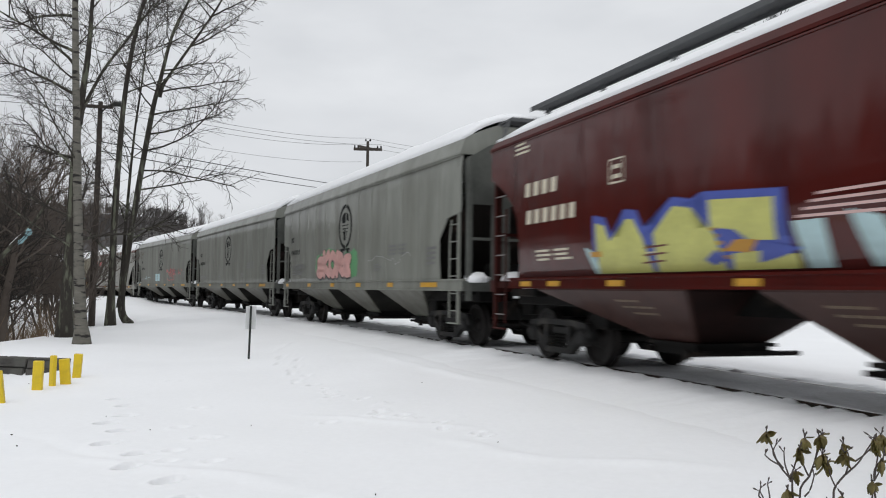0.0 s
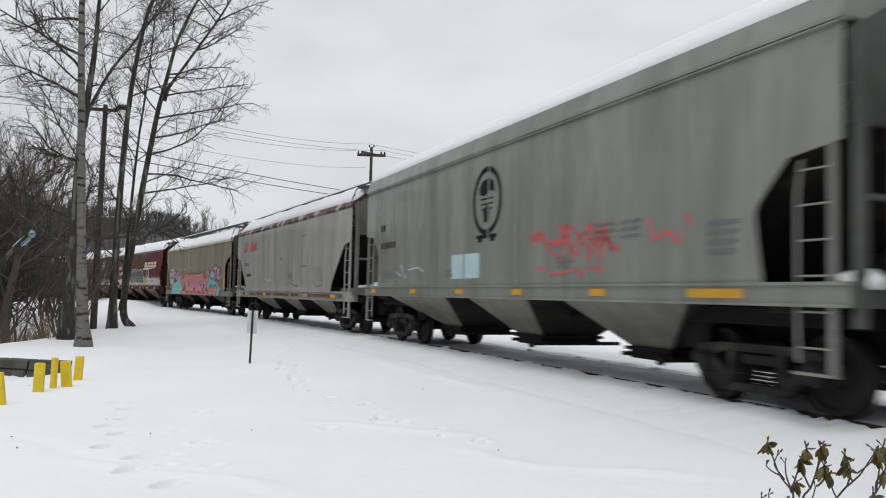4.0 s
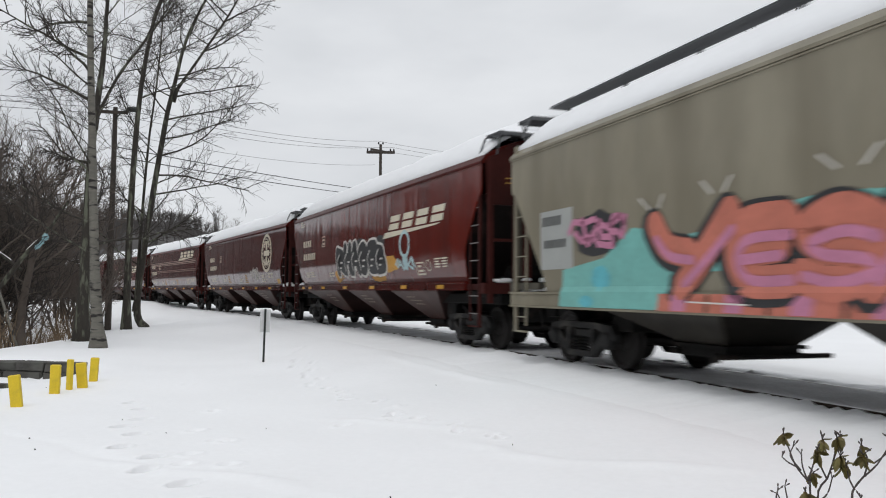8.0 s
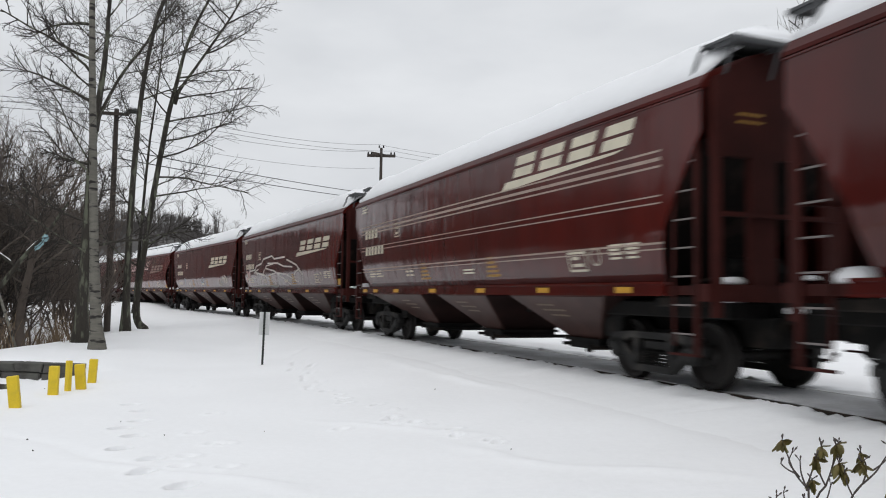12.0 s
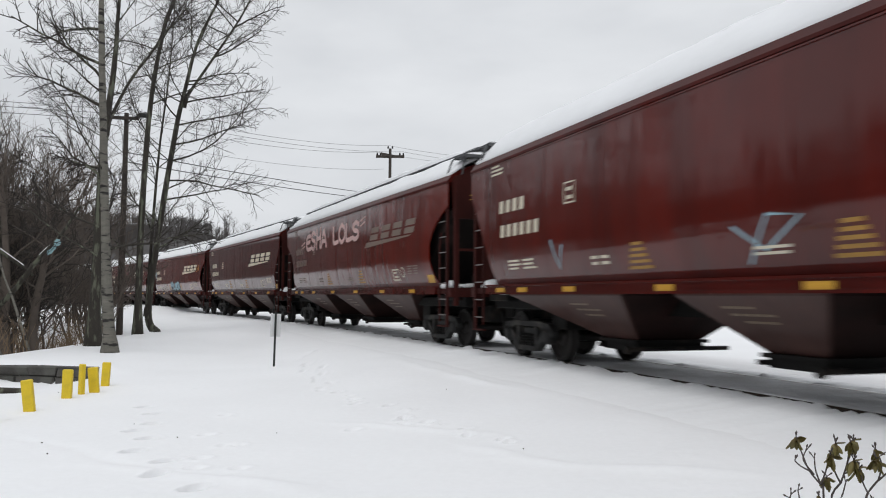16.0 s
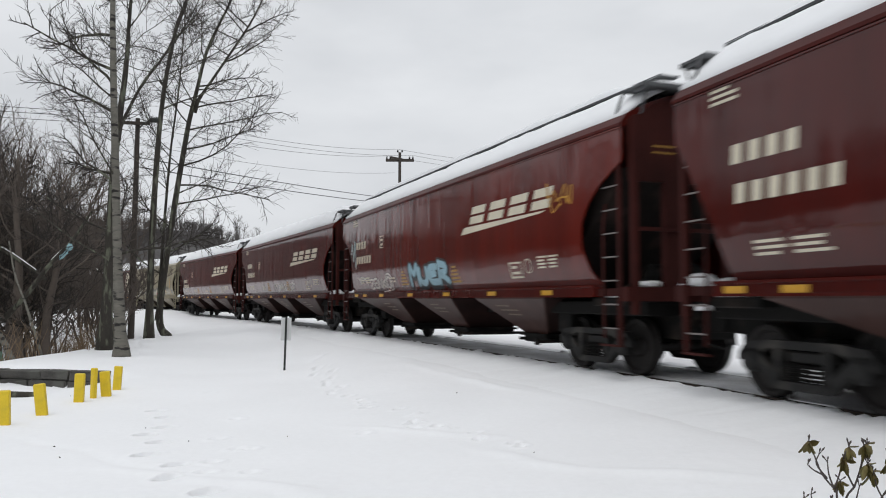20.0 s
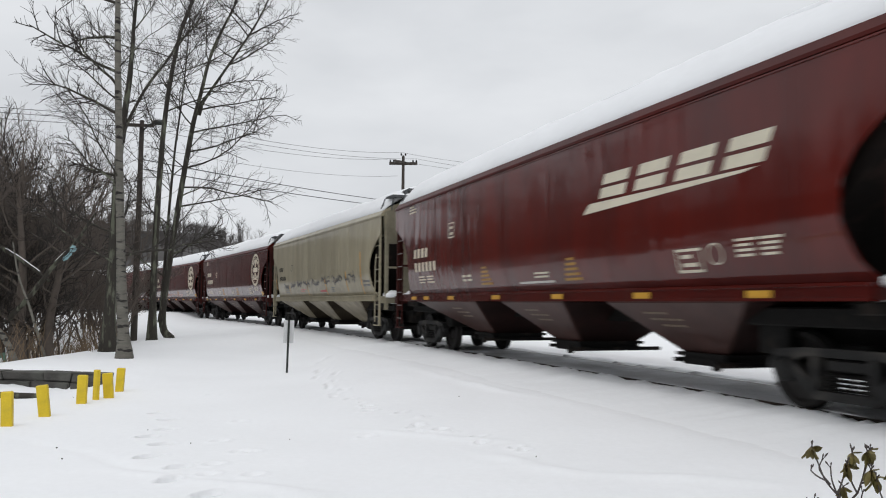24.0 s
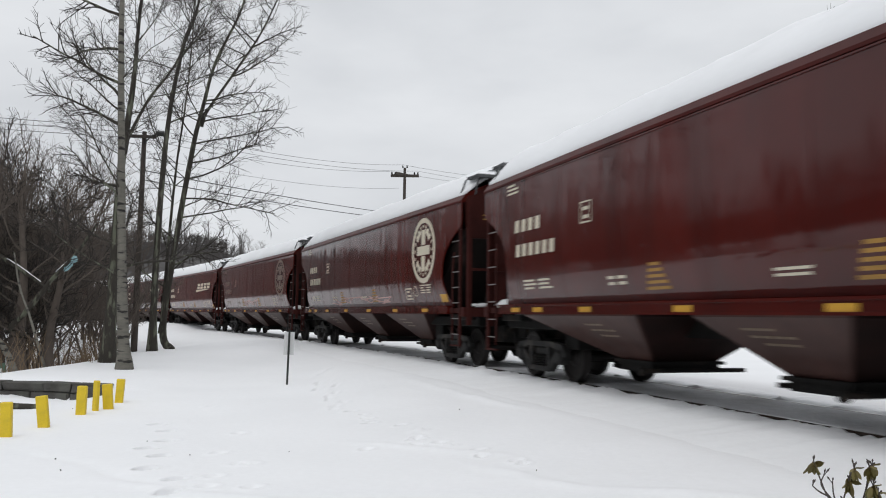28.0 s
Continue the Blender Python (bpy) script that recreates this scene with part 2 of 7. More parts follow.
M["brush"] = material("brush_bark", (0.112, 0.091, 0.076), rough=0.9, spread=0.35, scale=1, fine=6, bump=0.0)
M["woods"] = material("far_woods_bark", (0.095, 0.087, 0.083), rough=0.95, spread=0.3, scale=0.2, fine=2, bump=0.0)
M["hill"] = material("wooded_slope", (0.08, 0.075, 0.073), rough=1.0, spread=0.4, scale=0.08, fine=1.2, bump=0.3, second=(0.16, 0.16, 0.165), cover=0.15)
M["stone"] = material("wet_stone", (0.068, 0.064, 0.058), rough=0.8, spread=0.35, scale=3, fine=25, bump=0.7, second=(0.085, 0.085, 0.075), cover=0.3)
M["dead_leaf"] = material("dead_leaf", (0.105, 0.055, 0.035), rough=0.95, spread=0.4, scale=5, fine=30, bump=0.2)
M["leaf"] = material("evergreen_leaf", (0.20, 0.235, 0.065), rough=0.45, spread=0.3, scale=9, fine=60, bump=0.15, second=(0.21, 0.15, 0.055), cover=0.3)
M["stem"] = material("shrub_stem", (0.075, 0.062, 0.056), rough=0.8, spread=0.3, scale=12, fine=80, bump=0.4)
M["grass"] = material("dry_grass", (0.20, 0.14, 0.085), rough=0.95, spread=0.3, scale=3, fine=20, bump=0.0)
M["plaque"] = material("white_plaque", (0.66, 0.67, 0.67), rough=0.5, spread=0.08, scale=5, fine=30, bump=0.05)
M["steel_post"] = material("dark_steel_post", (0.04, 0.045, 0.042), rough=0.6, metal=0.5, spread=0.3, scale=9, fine=50, bump=0.2)
M["bag"] = material("blue_plastic", (0.25, 0.42, 0.46), rough=0.4, spread=0.15, scale=12, fine=60, bump=0.3)
for _k, _c in (("g_orange", (0.50, 0.155, 0.105)), ("g_pink", (0.50, 0.19, 0.30)), ("g_teal", (0.16, 0.42, 0.38)), ("g_cyan", (0.10, 0.42, 0.48)),
               ("g_white", (0.62, 0.60, 0.56)), ("g_black", (0.02, 0.02, 0.022)), ("g_yellow", (0.52, 0.52, 0.16)), ("g_blue", (0.06, 0.09, 0.36)),
               ("g_light", (0.42, 0.58, 0.60)), ("g_blue_pale", (0.27, 0.43, 0.50)), ("g_peach", (0.60, 0.33, 0.30)), ("g_green", (0.10, 0.30, 0.13)), ("g_gold", (0.50, 0.25, 0.03)),
               ("g_red", (0.50, 0.10, 0.10)), ("g_rose", (0.62, 0.42, 0.40)), ("g_grey", (0.13, 0.13, 0.13)), ("g_dim", (0.13, 0.035, 0.03)), ("g_ink", (0.055, 0.055, 0.06))):
    M[_k] = material("spray_" + _k[2:], _c, rough=0.5, spread=0.18, scale=2.5, fine=14, bump=0.0)
M["placard"] = material("pale_grey_panel", (0.34, 0.35, 0.335), rough=0.5, spread=0.1, scale=3, fine=20, bump=0.0)
M["sign_green"] = material("faded_green_board", (0.10, 0.17, 0.12), rough=0.6, spread=0.15, scale=6, fine=40, bump=0.1)


# ---- mesh tools ----
def mesh_from(bm, name, mat):
    me = bpy.data.meshes.new(name)
    bm.to_mesh(me)
    bm.free()
    me.materials.append(mat)
    return me


def part(name, bm, mat, parent, label="", smooth=False):
    """Links a bmesh as one mesh object under a thing or a part."""
    me = mesh_from(bm, name, mat)
    if smooth:
        me.polygons.foreach_set("use_smooth", [True] * len(me.polygons))
    return share(name, me, parent, label)


def share(name, me, parent, label="", m=None):
    ob = new(name, me)
    ob.parent = parent
    if m is not None:
        ob.matrix_basis = m
    if label:
        tagged(ob, label)
    return ob


def thing(name, label, category, group="", kind="", m=None):
    ob = new(name)
    ob.empty_display_size = 0.3
    if m is not None:
        ob.matrix_basis = m
    return tagged(ob, label, category, group, kind)


def box(bm, x0, x1, y0, y1, z0, z1, bevel=0.0):
    vs = [bm.verts.new((x, y, z)) for x in (x0, x1) for y in (y0, y1) for z in (z0, z1)]
    fs = [bm.faces.new([vs[i] for i in q]) for q in ((0, 1, 3, 2), (4, 6, 7, 5), (0, 4, 5, 1), (2, 3, 7, 6), (0, 2, 6, 4), (1, 5, 7, 3))]
    if bevel:
        es = list({e for f in fs for e in f.edges})
        bmesh.ops.bevel(bm, geom=es, offset=bevel, segments=1, affect="EDGES")
    return bm


def prism(bm, outline, y0, y1):
    """Outline in x and z, from y0 to y1."""
    a = [bm.verts.new((x, y0, z)) for x, z in outline]
    b = [bm.verts.new((x, y1, z)) for x, z in outline]
    n = len(a)
    bm.faces.new(a)
    bm.faces.new(b[::-1])
    for i in range(n):
        bm.faces.new((a[i], b[i], b[(i + 1) % n], a[(i + 1) % n]))
    bmesh.ops.recalc_face_normals(bm, faces=bm.faces[:])
    return bm


def tube(bm, pts, radii, sides=6, cap=True):
    """A tube along points."""
    pts = [Vector(p) for p in pts]
    if not hasattr(radii, "__len__"):
        radii = [radii] * len(pts)
    rings = []
    ref = Vector((0.31, 0.17, 0.93)).normalized()
    for i, p in enumerate(pts):
        d = (pts[min(i + 1, len(pts) - 1)] - pts[max(i - 1, 0)]).normalized()
        u = d.cross(ref if abs(d.dot(ref)) < 0.95 else Vector((1, 0, 0))).normalized()
        v = d.cross(u)
        rings.append([bm.verts.new(p + (u * math.cos(6.2832 * k / sides) + v * math.sin(6.2832 * k / sides)) * radii[i]) for k in range(sides)])
    for a, b in zip(rings, rings[1:]):
        for k in range(sides):
            bm.faces.new((a[k], a[(k + 1) % sides], b[(k + 1) % sides], b[k]))
    if cap:
        bm.faces.new(rings[0][::-1])
        bm.faces.new(rings[-1])
    return bm


def lathe_y(bm, prof, cx=0.0, cz=0.0, n=24):
    """A turned shape about a line along y: profile of (radius, y)."""
    rings = []
    for r, y in prof:
        rings.append([bm.verts.new((cx + r * math.cos(6.2832 * k / n), y, cz + r * math.sin(6.2832 * k / n))) for k in range(n)])
    for a, b in zip(rings, rings[1:]):
        for k in range(n):
            bm.faces.new((a[k], a[(k + 1) % n], b[(k + 1) % n], b[k]))
    bm.faces.new(rings[0][::-1])
    bm.faces.new(rings[-1])
    bmesh.ops.recalc_face_normals(bm, faces=bm.faces[:])
    return bm


class Twigs:
    """Collects many thin tubes into one mesh."""

    def __init__(self):
        self.v, self.f = [], []

    def add(self, pts, r0, r1, sides=3):
        n0 = len(self.v)
        n = len(pts)
        for i, p in enumerate(pts):
            d = (pts[min(i + 1, n - 1)] - pts[max(i - 1, 0)])
            d = d.normalized() if d.length > 1e-6 else Vector((0, 0, 1))
            u = d.cross(Vector((0.31, 0.87, 0.21))).normalized()
            w = d.cross(u)
            r = r0 + (r1 - r0) * i / max(n - 1, 1)
            for k in range(sides):
                a = 6.2832 * k / sides
                self.v.append(p + (u * math.cos(a) + w * math.sin(a)) * r)
        for i in range(n - 1):
            for k in range(sides):
                a, b = n0 + i * sides + k, n0 + i * sides + (k + 1) % sides
                self.f.append((a, b, b + sides, a + sides))

    def ob(self, name, mat, parent, label="", smooth=True):
        me = bpy.data.meshes.new(name)
        me.from_pydata([tuple(p) for p in self.v], [], self.f)
        me.materials.append(mat)
        if smooth:
            me.polygons.foreach_set("use_smooth", [True] * len(me.polygons))
        return share(name, me, parent, label)


# ---- the ground: one snow-covered sheet out to the horizon ----
def track_offset(x, y):
    """Distance from the centre of the track, positive on the camera's side, and the place along it."""
    best, bi = 1e9, 0
    lo, hi, st = 0, 1800, 40
    for _ in range(3):
        for i in range(lo, hi + 1, st):
            px, py = LINE[i]
            d = (px - x) ** 2 + (py - y) ** 2
            if d < best:
                best, bi = d, i
        lo, hi, st = max(bi - st, 0), min(bi + st, 1800), max(st // 7, 1)
    s = -400 + bi * LINE_STEP
    a = line_heading(s)
    px, py = LINE[bi]
    return -(x - px) * math.cos(a) - (y - py) * math.sin(a), s


# dents in the snow: x, y, heading, half length, half width, depth
FEET = []
for _x, _y, _d in ((-3.38, 9.31, 0.11), (-3.06, 8.83, 0.11), (-2.94, 8.10, 0.12), (-2.47, 7.61, 0.13), (-2.34, 7.00, 0.13), (-1.87, 6.53, 0.13), (-1.62, 5.95, 0.12), (-1.40, 5.40, 0.12),
                   (-3.67, 10.79, 0.08), (-3.37, 9.88, 0.08), (-4.01, 11.39, 0.07)):
    FEET.append((_x, _y, 60, 0.13, 0.085, _d * 1.5))
for _x, _y in ((-3.89, 13.56), (-2.68, 10.66), (-2.49, 9.06), (-2.11, 8.42), (-2.18, 7.75), (-1.70, 7.28), (-2.09, 7.25), (-2.00, 8.45), (-0.89, 9.37)):
    FEET.append((_x, _y, 70, 0.10, 0.07, 0.018))
_rf = random.Random(4)
_TRAIL = ((-3.24, 21.6), (-2.60, 17.4), (-2.34, 16.03), (-1.92, 13.98), (-1.72, 13.14), (-1.36, 12.4), (-1.11, 11.61), (-0.60, 10.99), (-0.37, 10.13), (-0.15, 9.68), (-0.11, 9.27), (0.54, 8.73), (0.92, 7.81))
for _a, _b in zip(_TRAIL, _TRAIL[1:]):
    _n = max(2, int(math.hypot(_a[0] - _b[0], _a[1] - _b[1]) / 0.30))
    for _k in range(_n):
        _u = _k / _n
        FEET.append((_a[0] + (_b[0] - _a[0]) * _u + _rf.uniform(-0.2, 0.2), _a[1] + (_b[1] - _a[1]) * _u + _rf.uniform(-0.12, 0.12), _rf.uniform(30, 150), _rf.uniform(0.06, 0.11), _rf.uniform(0.045, 0.07), _rf.choice((0.06, 0.05, -0.035, 0.045))))


# low wind-blown ridges and old wheel marks: ends and height
DRIFTS = ((-0.73, 16.7, 1.09, 12.1, 0.03), (-1.18, 9.9, 0.54, 8.7, 0.03), (0.39, 8.1, 0.95, 7.2, 0.026), (-1.45, 6.75, 0.42, 5.3, 0.024), (-3.0, 7.3, -0.9, 6.55, 0.018), (-0.9, 6.3, 1.0, 5.0, -0.018), (0.6, 7.4, 2.6, 6.3, 0.02), (-4.6, 8.9, -2.6, 7.4, -0.015))


def smooth(a, b, v):
    k = min(max((v - a) / (b - a), 0.0), 1.0)
    return k * k * (3 - 2 * k)


def ground_height(x, y):
    d, s = track_offset(x, y)
    if d >= 0:
        z = -0.07 - 0.27 * smooth(1.6, 6.5, d)
    else:
        z = -0.07 - 0.12 * smooth(1.6, 6.0, -d)
    if abs(d) < 3.0:
        z -= 0.10 * smooth(3.0, 2.0, abs(d))
    # bank with the trees, and the stream behind its stone wall
    edge = 16.3 - 0.22 * (x + 7)
    bank = smooth(-5.0, -7.4, x) * smooth(edge - 0.1, edge + 0.5, y) * smooth(46, 34, y)
    z += (0.13 + 0.13 * smooth(20, 29, y)) * bank * smooth(-24, -14, x)
    ditch = smooth(-6.0, -7.6, x) * smooth(edge + 0.12, edge - 0.1, y) * smooth(10.5, 14.5, y) * smooth(-14, -12, x)
    z -= 0.20 * ditch
    stream = smooth(-10.0, -11.6, x) * smooth(-17.0, -14.0, x) * smooth(15.5, 17.5, y) * smooth(42, 32, y) * smooth(4.0, 8.0, d)
    z -= 0.9 * stream
    far = smooth(-16.0, -22.0, x) * smooth(16.0, 22.0, y)
    z += 0.5 * far * smooth(120, 60, y)
    near = math.hypot(x, y)
    for ax, ay, bx, by, h in DRIFTS:
        ln = math.hypot(bx - ax, by - ay)
        u = ((x - ax) * (bx - ax) + (y - ay) * (by - ay)) / ln
        if -0.5 < u < ln + 0.5:
            v = ((x - ax) * (by - ay) - (y - ay) * (bx - ax)) / ln + 0.12 * noise.noise((u * 0.9, h * 90, 0.0))
            if abs(v) < 0.5:
                z += h * math.exp(-(v / 0.11) ** 2) * smooth(-0.5, 0.5, u) * smooth(ln + 0.5, ln - 0.5, u) * (1 + noise.noise((u * 1.7, 3.0, h * 50)))
    if near < 60:
        z += 0.05 * noise.noise((x * 0.23, y * 0.23, 1.7)) * smooth(1.5, 3.5, abs(d)) + 0.012 * noise.noise((x * 1.1, y * 1.1, 5.1))
    if near < 23:
        for fx, fy, fa, fl, fw, deep in FEET:
            dx, dy = x - fx, y - fy
            if dx * dx + dy * dy < 0.16:
                c, sn = math.cos(radians(fa)), math.sin(radians(fa))
                u, v = (dx * c + dy * sn) / fl, (-dx * sn + dy * c) / fw
                q = math.sqrt(u * u + v * v)
                z += -deep * smooth(1.15, 0.7, q) + (0.012 if fl < 0.12 else 0.004) * smooth(0.95, 1.35, q) * smooth(2.1, 1.5, q)
    return z


def spaced(lo, hi, fine_lo, fine_hi, fine, growth):
    vals = list(np.arange(fine_lo, fine_hi + 1e-6, fine))
    v, st = fine_hi, fine
    while v < hi:
        st *= growth
        v += st
        vals.append(v)
    v, st = fine_lo, fine
    while v > lo:
        st *= growth
        v -= st
        vals.insert(0, v)
    return vals


def build_ground():
    xs = spaced(-900, 900, -4.3, 1.3, 0.032, 1.06)
    ys = spaced(-500, 1500, 5.2, 12.4, 0.032, 1.06)
    nx, ny = len(xs), len(ys)
    verts = [(x, y, ground_height(x, y)) for y in ys for x in xs]
    faces = [(j * nx + i, j * nx + i + 1, (j + 1) * nx + i + 1, (j + 1) * nx + i) for j in range(ny - 1) for i in range(nx - 1)]
    me = bpy.data.meshes.new("ground")
    me.from_pydata(verts, [], faces)
    me.polygons.foreach_set("use_smooth", [True] * len(me.polygons))
    me.materials.append(M["snow"])
    tagged(new("ground", me), "white snow cover with footprints beside the track", "snow", kind="structure")


build_ground()


# ---- the track ----
def build_track():
    tr = tagged(new("railway_track"), "steel rails on ties half buried in snow", "railway track", kind="structure")
    prof = [(-0.070, -0.165), (0.070, -0.165), (0.070, -0.15), (0.012, -0.13), (0.012, -0.04), (0.036, -0.03), (0.036, -0.004), (-0.036, -0.004), (-0.036, -0.03), (-0.012, -0.04), (-0.012, -0.13), (-0.070, -0.15)]
    for off in (0.7525, -0.7525):
        bm, hb = bmesh.new(), bmesh.new()
        prev = hp = None
        for i in range(0, 341):
            s = -120 + i
            ring = [bm.verts.new(line_side(s, off + a, b)) for a, b in prof]
            head = [hb.verts.new(line_side(s, off + a, b)) for a, b in ((-0.030, -0.003), (0.030, -0.003), (0.024, 0.0), (-0.024, 0.0))]
            if prev:
                for k in range(len(prof)):
                    bm.faces.new((prev[k], prev[(k + 1) % len(prof)], ring[(k + 1) % len(prof)], ring[k]))
                for k in range(4):
                    hb.faces.new((hp[k], hp[(k + 1) % 4], head[(k + 1) % 4], head[k]))
            prev, hp = ring, head
        for b in (bm, hb):
            bmesh.ops.recalc_face_normals(b, faces=b.faces[:])
        r = part("rail", bm, M["rail"], tr)
        part("rail_head", hb, M["railhead"], r, "worn bright rail head")
    def strip(name, mat, label, profile, s0, s1, step, rough):
        bm = bmesh.new()
        prev = None
        for i in range(int((s1 - s0) / step) + 1):
            s = s0 + i * step
            ring = []
            for o, z, k in profile:
                n = noise.noise((s * 1.9, o * 2.3, 2.0)) + 0.6 * noise.noise((s * 4.7, o * 5.0, 6.0)) + (0.5 * noise.noise((s * 9.0, o * 8.0, 9.0)) if step < 0.1 else 0.0)
                ring.append(bm.verts.new(line_side(s, o, z + rough * k * n)))
            if prev:
                for k in range(len(ring) - 1):
                    bm.faces.new((prev[k], prev[k + 1], ring[k + 1], ring[k]))
            prev = ring
        bmesh.ops.recalc_face_normals(bm, faces=bm.faces[:])
        if sum(f.normal.z for f in bm.faces) < 0:
            bmesh.ops.reverse_faces(bm, faces=bm.faces[:])
        part(name, bm, M[mat], tr, label, True)

    bed = [(o, -0.010 + 0.004 * smooth(0.5, 0.66, abs(o)), 1.0 if abs(o) < 0.6 else 0.3) for o in (0.76, 0.71, 0.64, 0.5, 0.25, 0.0, -0.25, -0.5, -0.64, -0.71, -0.76)]
    strip("track_bed", "slush", "grey packed snow between the rails", bed, -120, 220, 0.4, 0.018)
    for sg in (1, -1):
        edge = [(0.785, -0.15, 0.3), (0.80, -0.034, 1.5), (0.87, -0.010, 1.4), (1.0, -0.012, 1.1), (1.2, -0.022, 1.0), (1.5, -0.045, 1.0), (1.9, -0.085, 0.7), (2.4, -0.115, 0.4), (3.0, -0.16, 0.1), (3.4, -0.26, 0.0)]
        strip("snow_shoulder", "snow", "lumpy snow thrown beside the rail", [(sg * o, z, k) for o, z, k in edge], -14, 30, 0.07, 0.05)
        strip("snow_shoulder", "snow", "lumpy snow thrown beside the rail", [(sg * o, z, k) for o, z, k in edge], 30, 220, 0.4, 0.04)


build_track()


# ---- the grain wagons: x along the wagon in the way it runs, the camera's side is -y, z = 0 at the rail ----
HALF = 8.42                     # half length of the body at the roof
TRUCK_X = 6.72
WHEEL_R = 0.457

PROFILES = {
    "round": ((1.44, 1.385), (1.6, 1.445), (1.8, 1.505), (2.0, 1.549), (2.2, 1.574), (2.4, 1.584), (2.8, 1.586), (3.8, 1.586), (4.04, 1.572)),
    "angle": ((1.44, 1.385), (1.6, 1.445), (1.8, 1.505), (2.0, 1.549), (2.2, 1.574), (2.4, 1.584), (2.8, 1.586), (3.8, 1.586), (4.04, 1.572)),
    "low": ((1.22, 1.54), (1.5, 1.556), (1.8, 1.568), (2.1, 1.576), (2.4, 1.58), (2.8, 1.583), (3.8, 1.583), (4.04, 1.568)),
    "slant": ((1.22, 1.54), (1.5, 1.556), (1.8, 1.568), (2.1, 1.576), (2.4, 1.58), (2.8, 1.583), (3.8, 1.583), (4.04, 1.568)),
    "flat": ((1.44, 1.545), (1.6, 1.558), (1.9, 1.568), (2.3, 1.572), (2.7, 1.573), (3.1, 1.573), (3.8, 1.573), (3.95, 1.565), (4.04, 1.55)),
}
SILLS = {"round": (1.265, 1.455), "angle": (1.265, 1.455), "flat": (1.20, 1.46), "low": (0.96, 1.24), "slant": (1.0, 1.30)}
EAVES = {"round": 3.93, "angle": 3.93, "flat": 4.13, "slant": 3.93, "low": 3.77}
BANDS = {3.93: 0.155, 4.13: 0.31, 3.77: 0.13}          # height of the bare painted edge of the roof


def half_width(z, shape):
    pr = PROFILES[shape]
    if z <= pr[0][0]:
        return pr[0][1]
    for (z0, w0), (z1, w1) in zip(pr, pr[1:]):
        if z <= z1:
            return w0 + (w1 - w0) * (z - z0) / (z1 - z0)
    return pr[-1][1]


END_CUTS = {
    "round": ((1.20, 7.85), (1.44, 7.62), (1.7, 7.38), (2.1, 7.24), (2.5, 7.28), (2.8, 7.48), (3.05, 7.80), (3.25, 8.20), (3.35, HALF), (4.2, HALF)),
    "angle": ((1.20, 7.42), (1.5, 7.42), (2.2, 7.62), (3.25, 8.33), (3.3, HALF), (4.2, HALF)),
    "flat": ((1.20, 7.3), (1.44, 7.3), (2.2, 7.2), (2.3, 7.22), (2.8, 7.72), (2.86, HALF), (4.2, HALF)),
    "low": ((1.20, 7.1), (1.6, 7.12), (2.55, 7.3), (2.9, 7.8), (2.98, HALF), (4.2, HALF)),
    "slant": ((1.20, 6.3), (1.5, 6.45), (2.75, 7.75), (2.8, HALF), (4.2, HALF)),
}
REAR_CUTS = {"low": ((1.20, 7.0), (1.5, 7.1), (3.05, 8.25), (3.1, HALF), (4.2, HALF))}


def side_end(z, shape, rear=False):
    """Where the side sheet ends, from the middle of the wagon."""
    cut = REAR_CUTS.get(shape, END_CUTS[shape]) if rear else END_CUTS[shape]
    for (z0, x0), (z1, x1) in zip(cut, cut[1:]):
        if z <= z1:
            return x0 + (x1 - x0) * (z - z0) / (z1 - z0)
    return HALF


def side_mesh(shape, mat, sgn):
    """One curved side sheet, 20 mm thick at the rim."""
    bm = bmesh.new()
    low = PROFILES[shape][0][0]
    zs = [low + (EAVES[shape] - low) * i / 30 for i in range(31)]
    nx = 22
    outer = []
    for z in zs:
        xf, xr, w = side_end(z, shape), side_end(z, shape, True), half_width(z, shape)
        outer.append([bm.verts.new(((xf + xr) * j / nx - xr, sgn * w, z)) for j in range(nx + 1)])
    for a, b in zip(outer, outer[1:]):
        for j in range(nx):
            q = (a[j], a[j + 1], b[j + 1], b[j])
            bm.faces.new(q if sgn < 0 else q[::-1])
    for j in (0, nx):
        edge = [bm.verts.new(r[j].co) for r in outer]
        inner = [bm.verts.new((r[j].co.x, r[j].co.y - sgn * 0.03, r[j].co.z)) for r in outer]
        for i in range(len(zs) - 1):
            f = bm.faces.new((edge[i], inner[i], inner[i + 1], edge[i + 1]))
            f.normal_update()
            if f.normal.x * (j - 1) < 0:
                f.normal_flip()
    bm.normal_update()
    me = mesh_from(bm, "side_sheet", mat)
    me.polygons.foreach_set("use_smooth", [True] * len(me.polygons))
    return me


def roof_z(y, eave):
    k = min(abs(y) / 1.50, 1.0)
    return eave + BANDS[eave] + 0.46 * (1 - k ** 1.9)


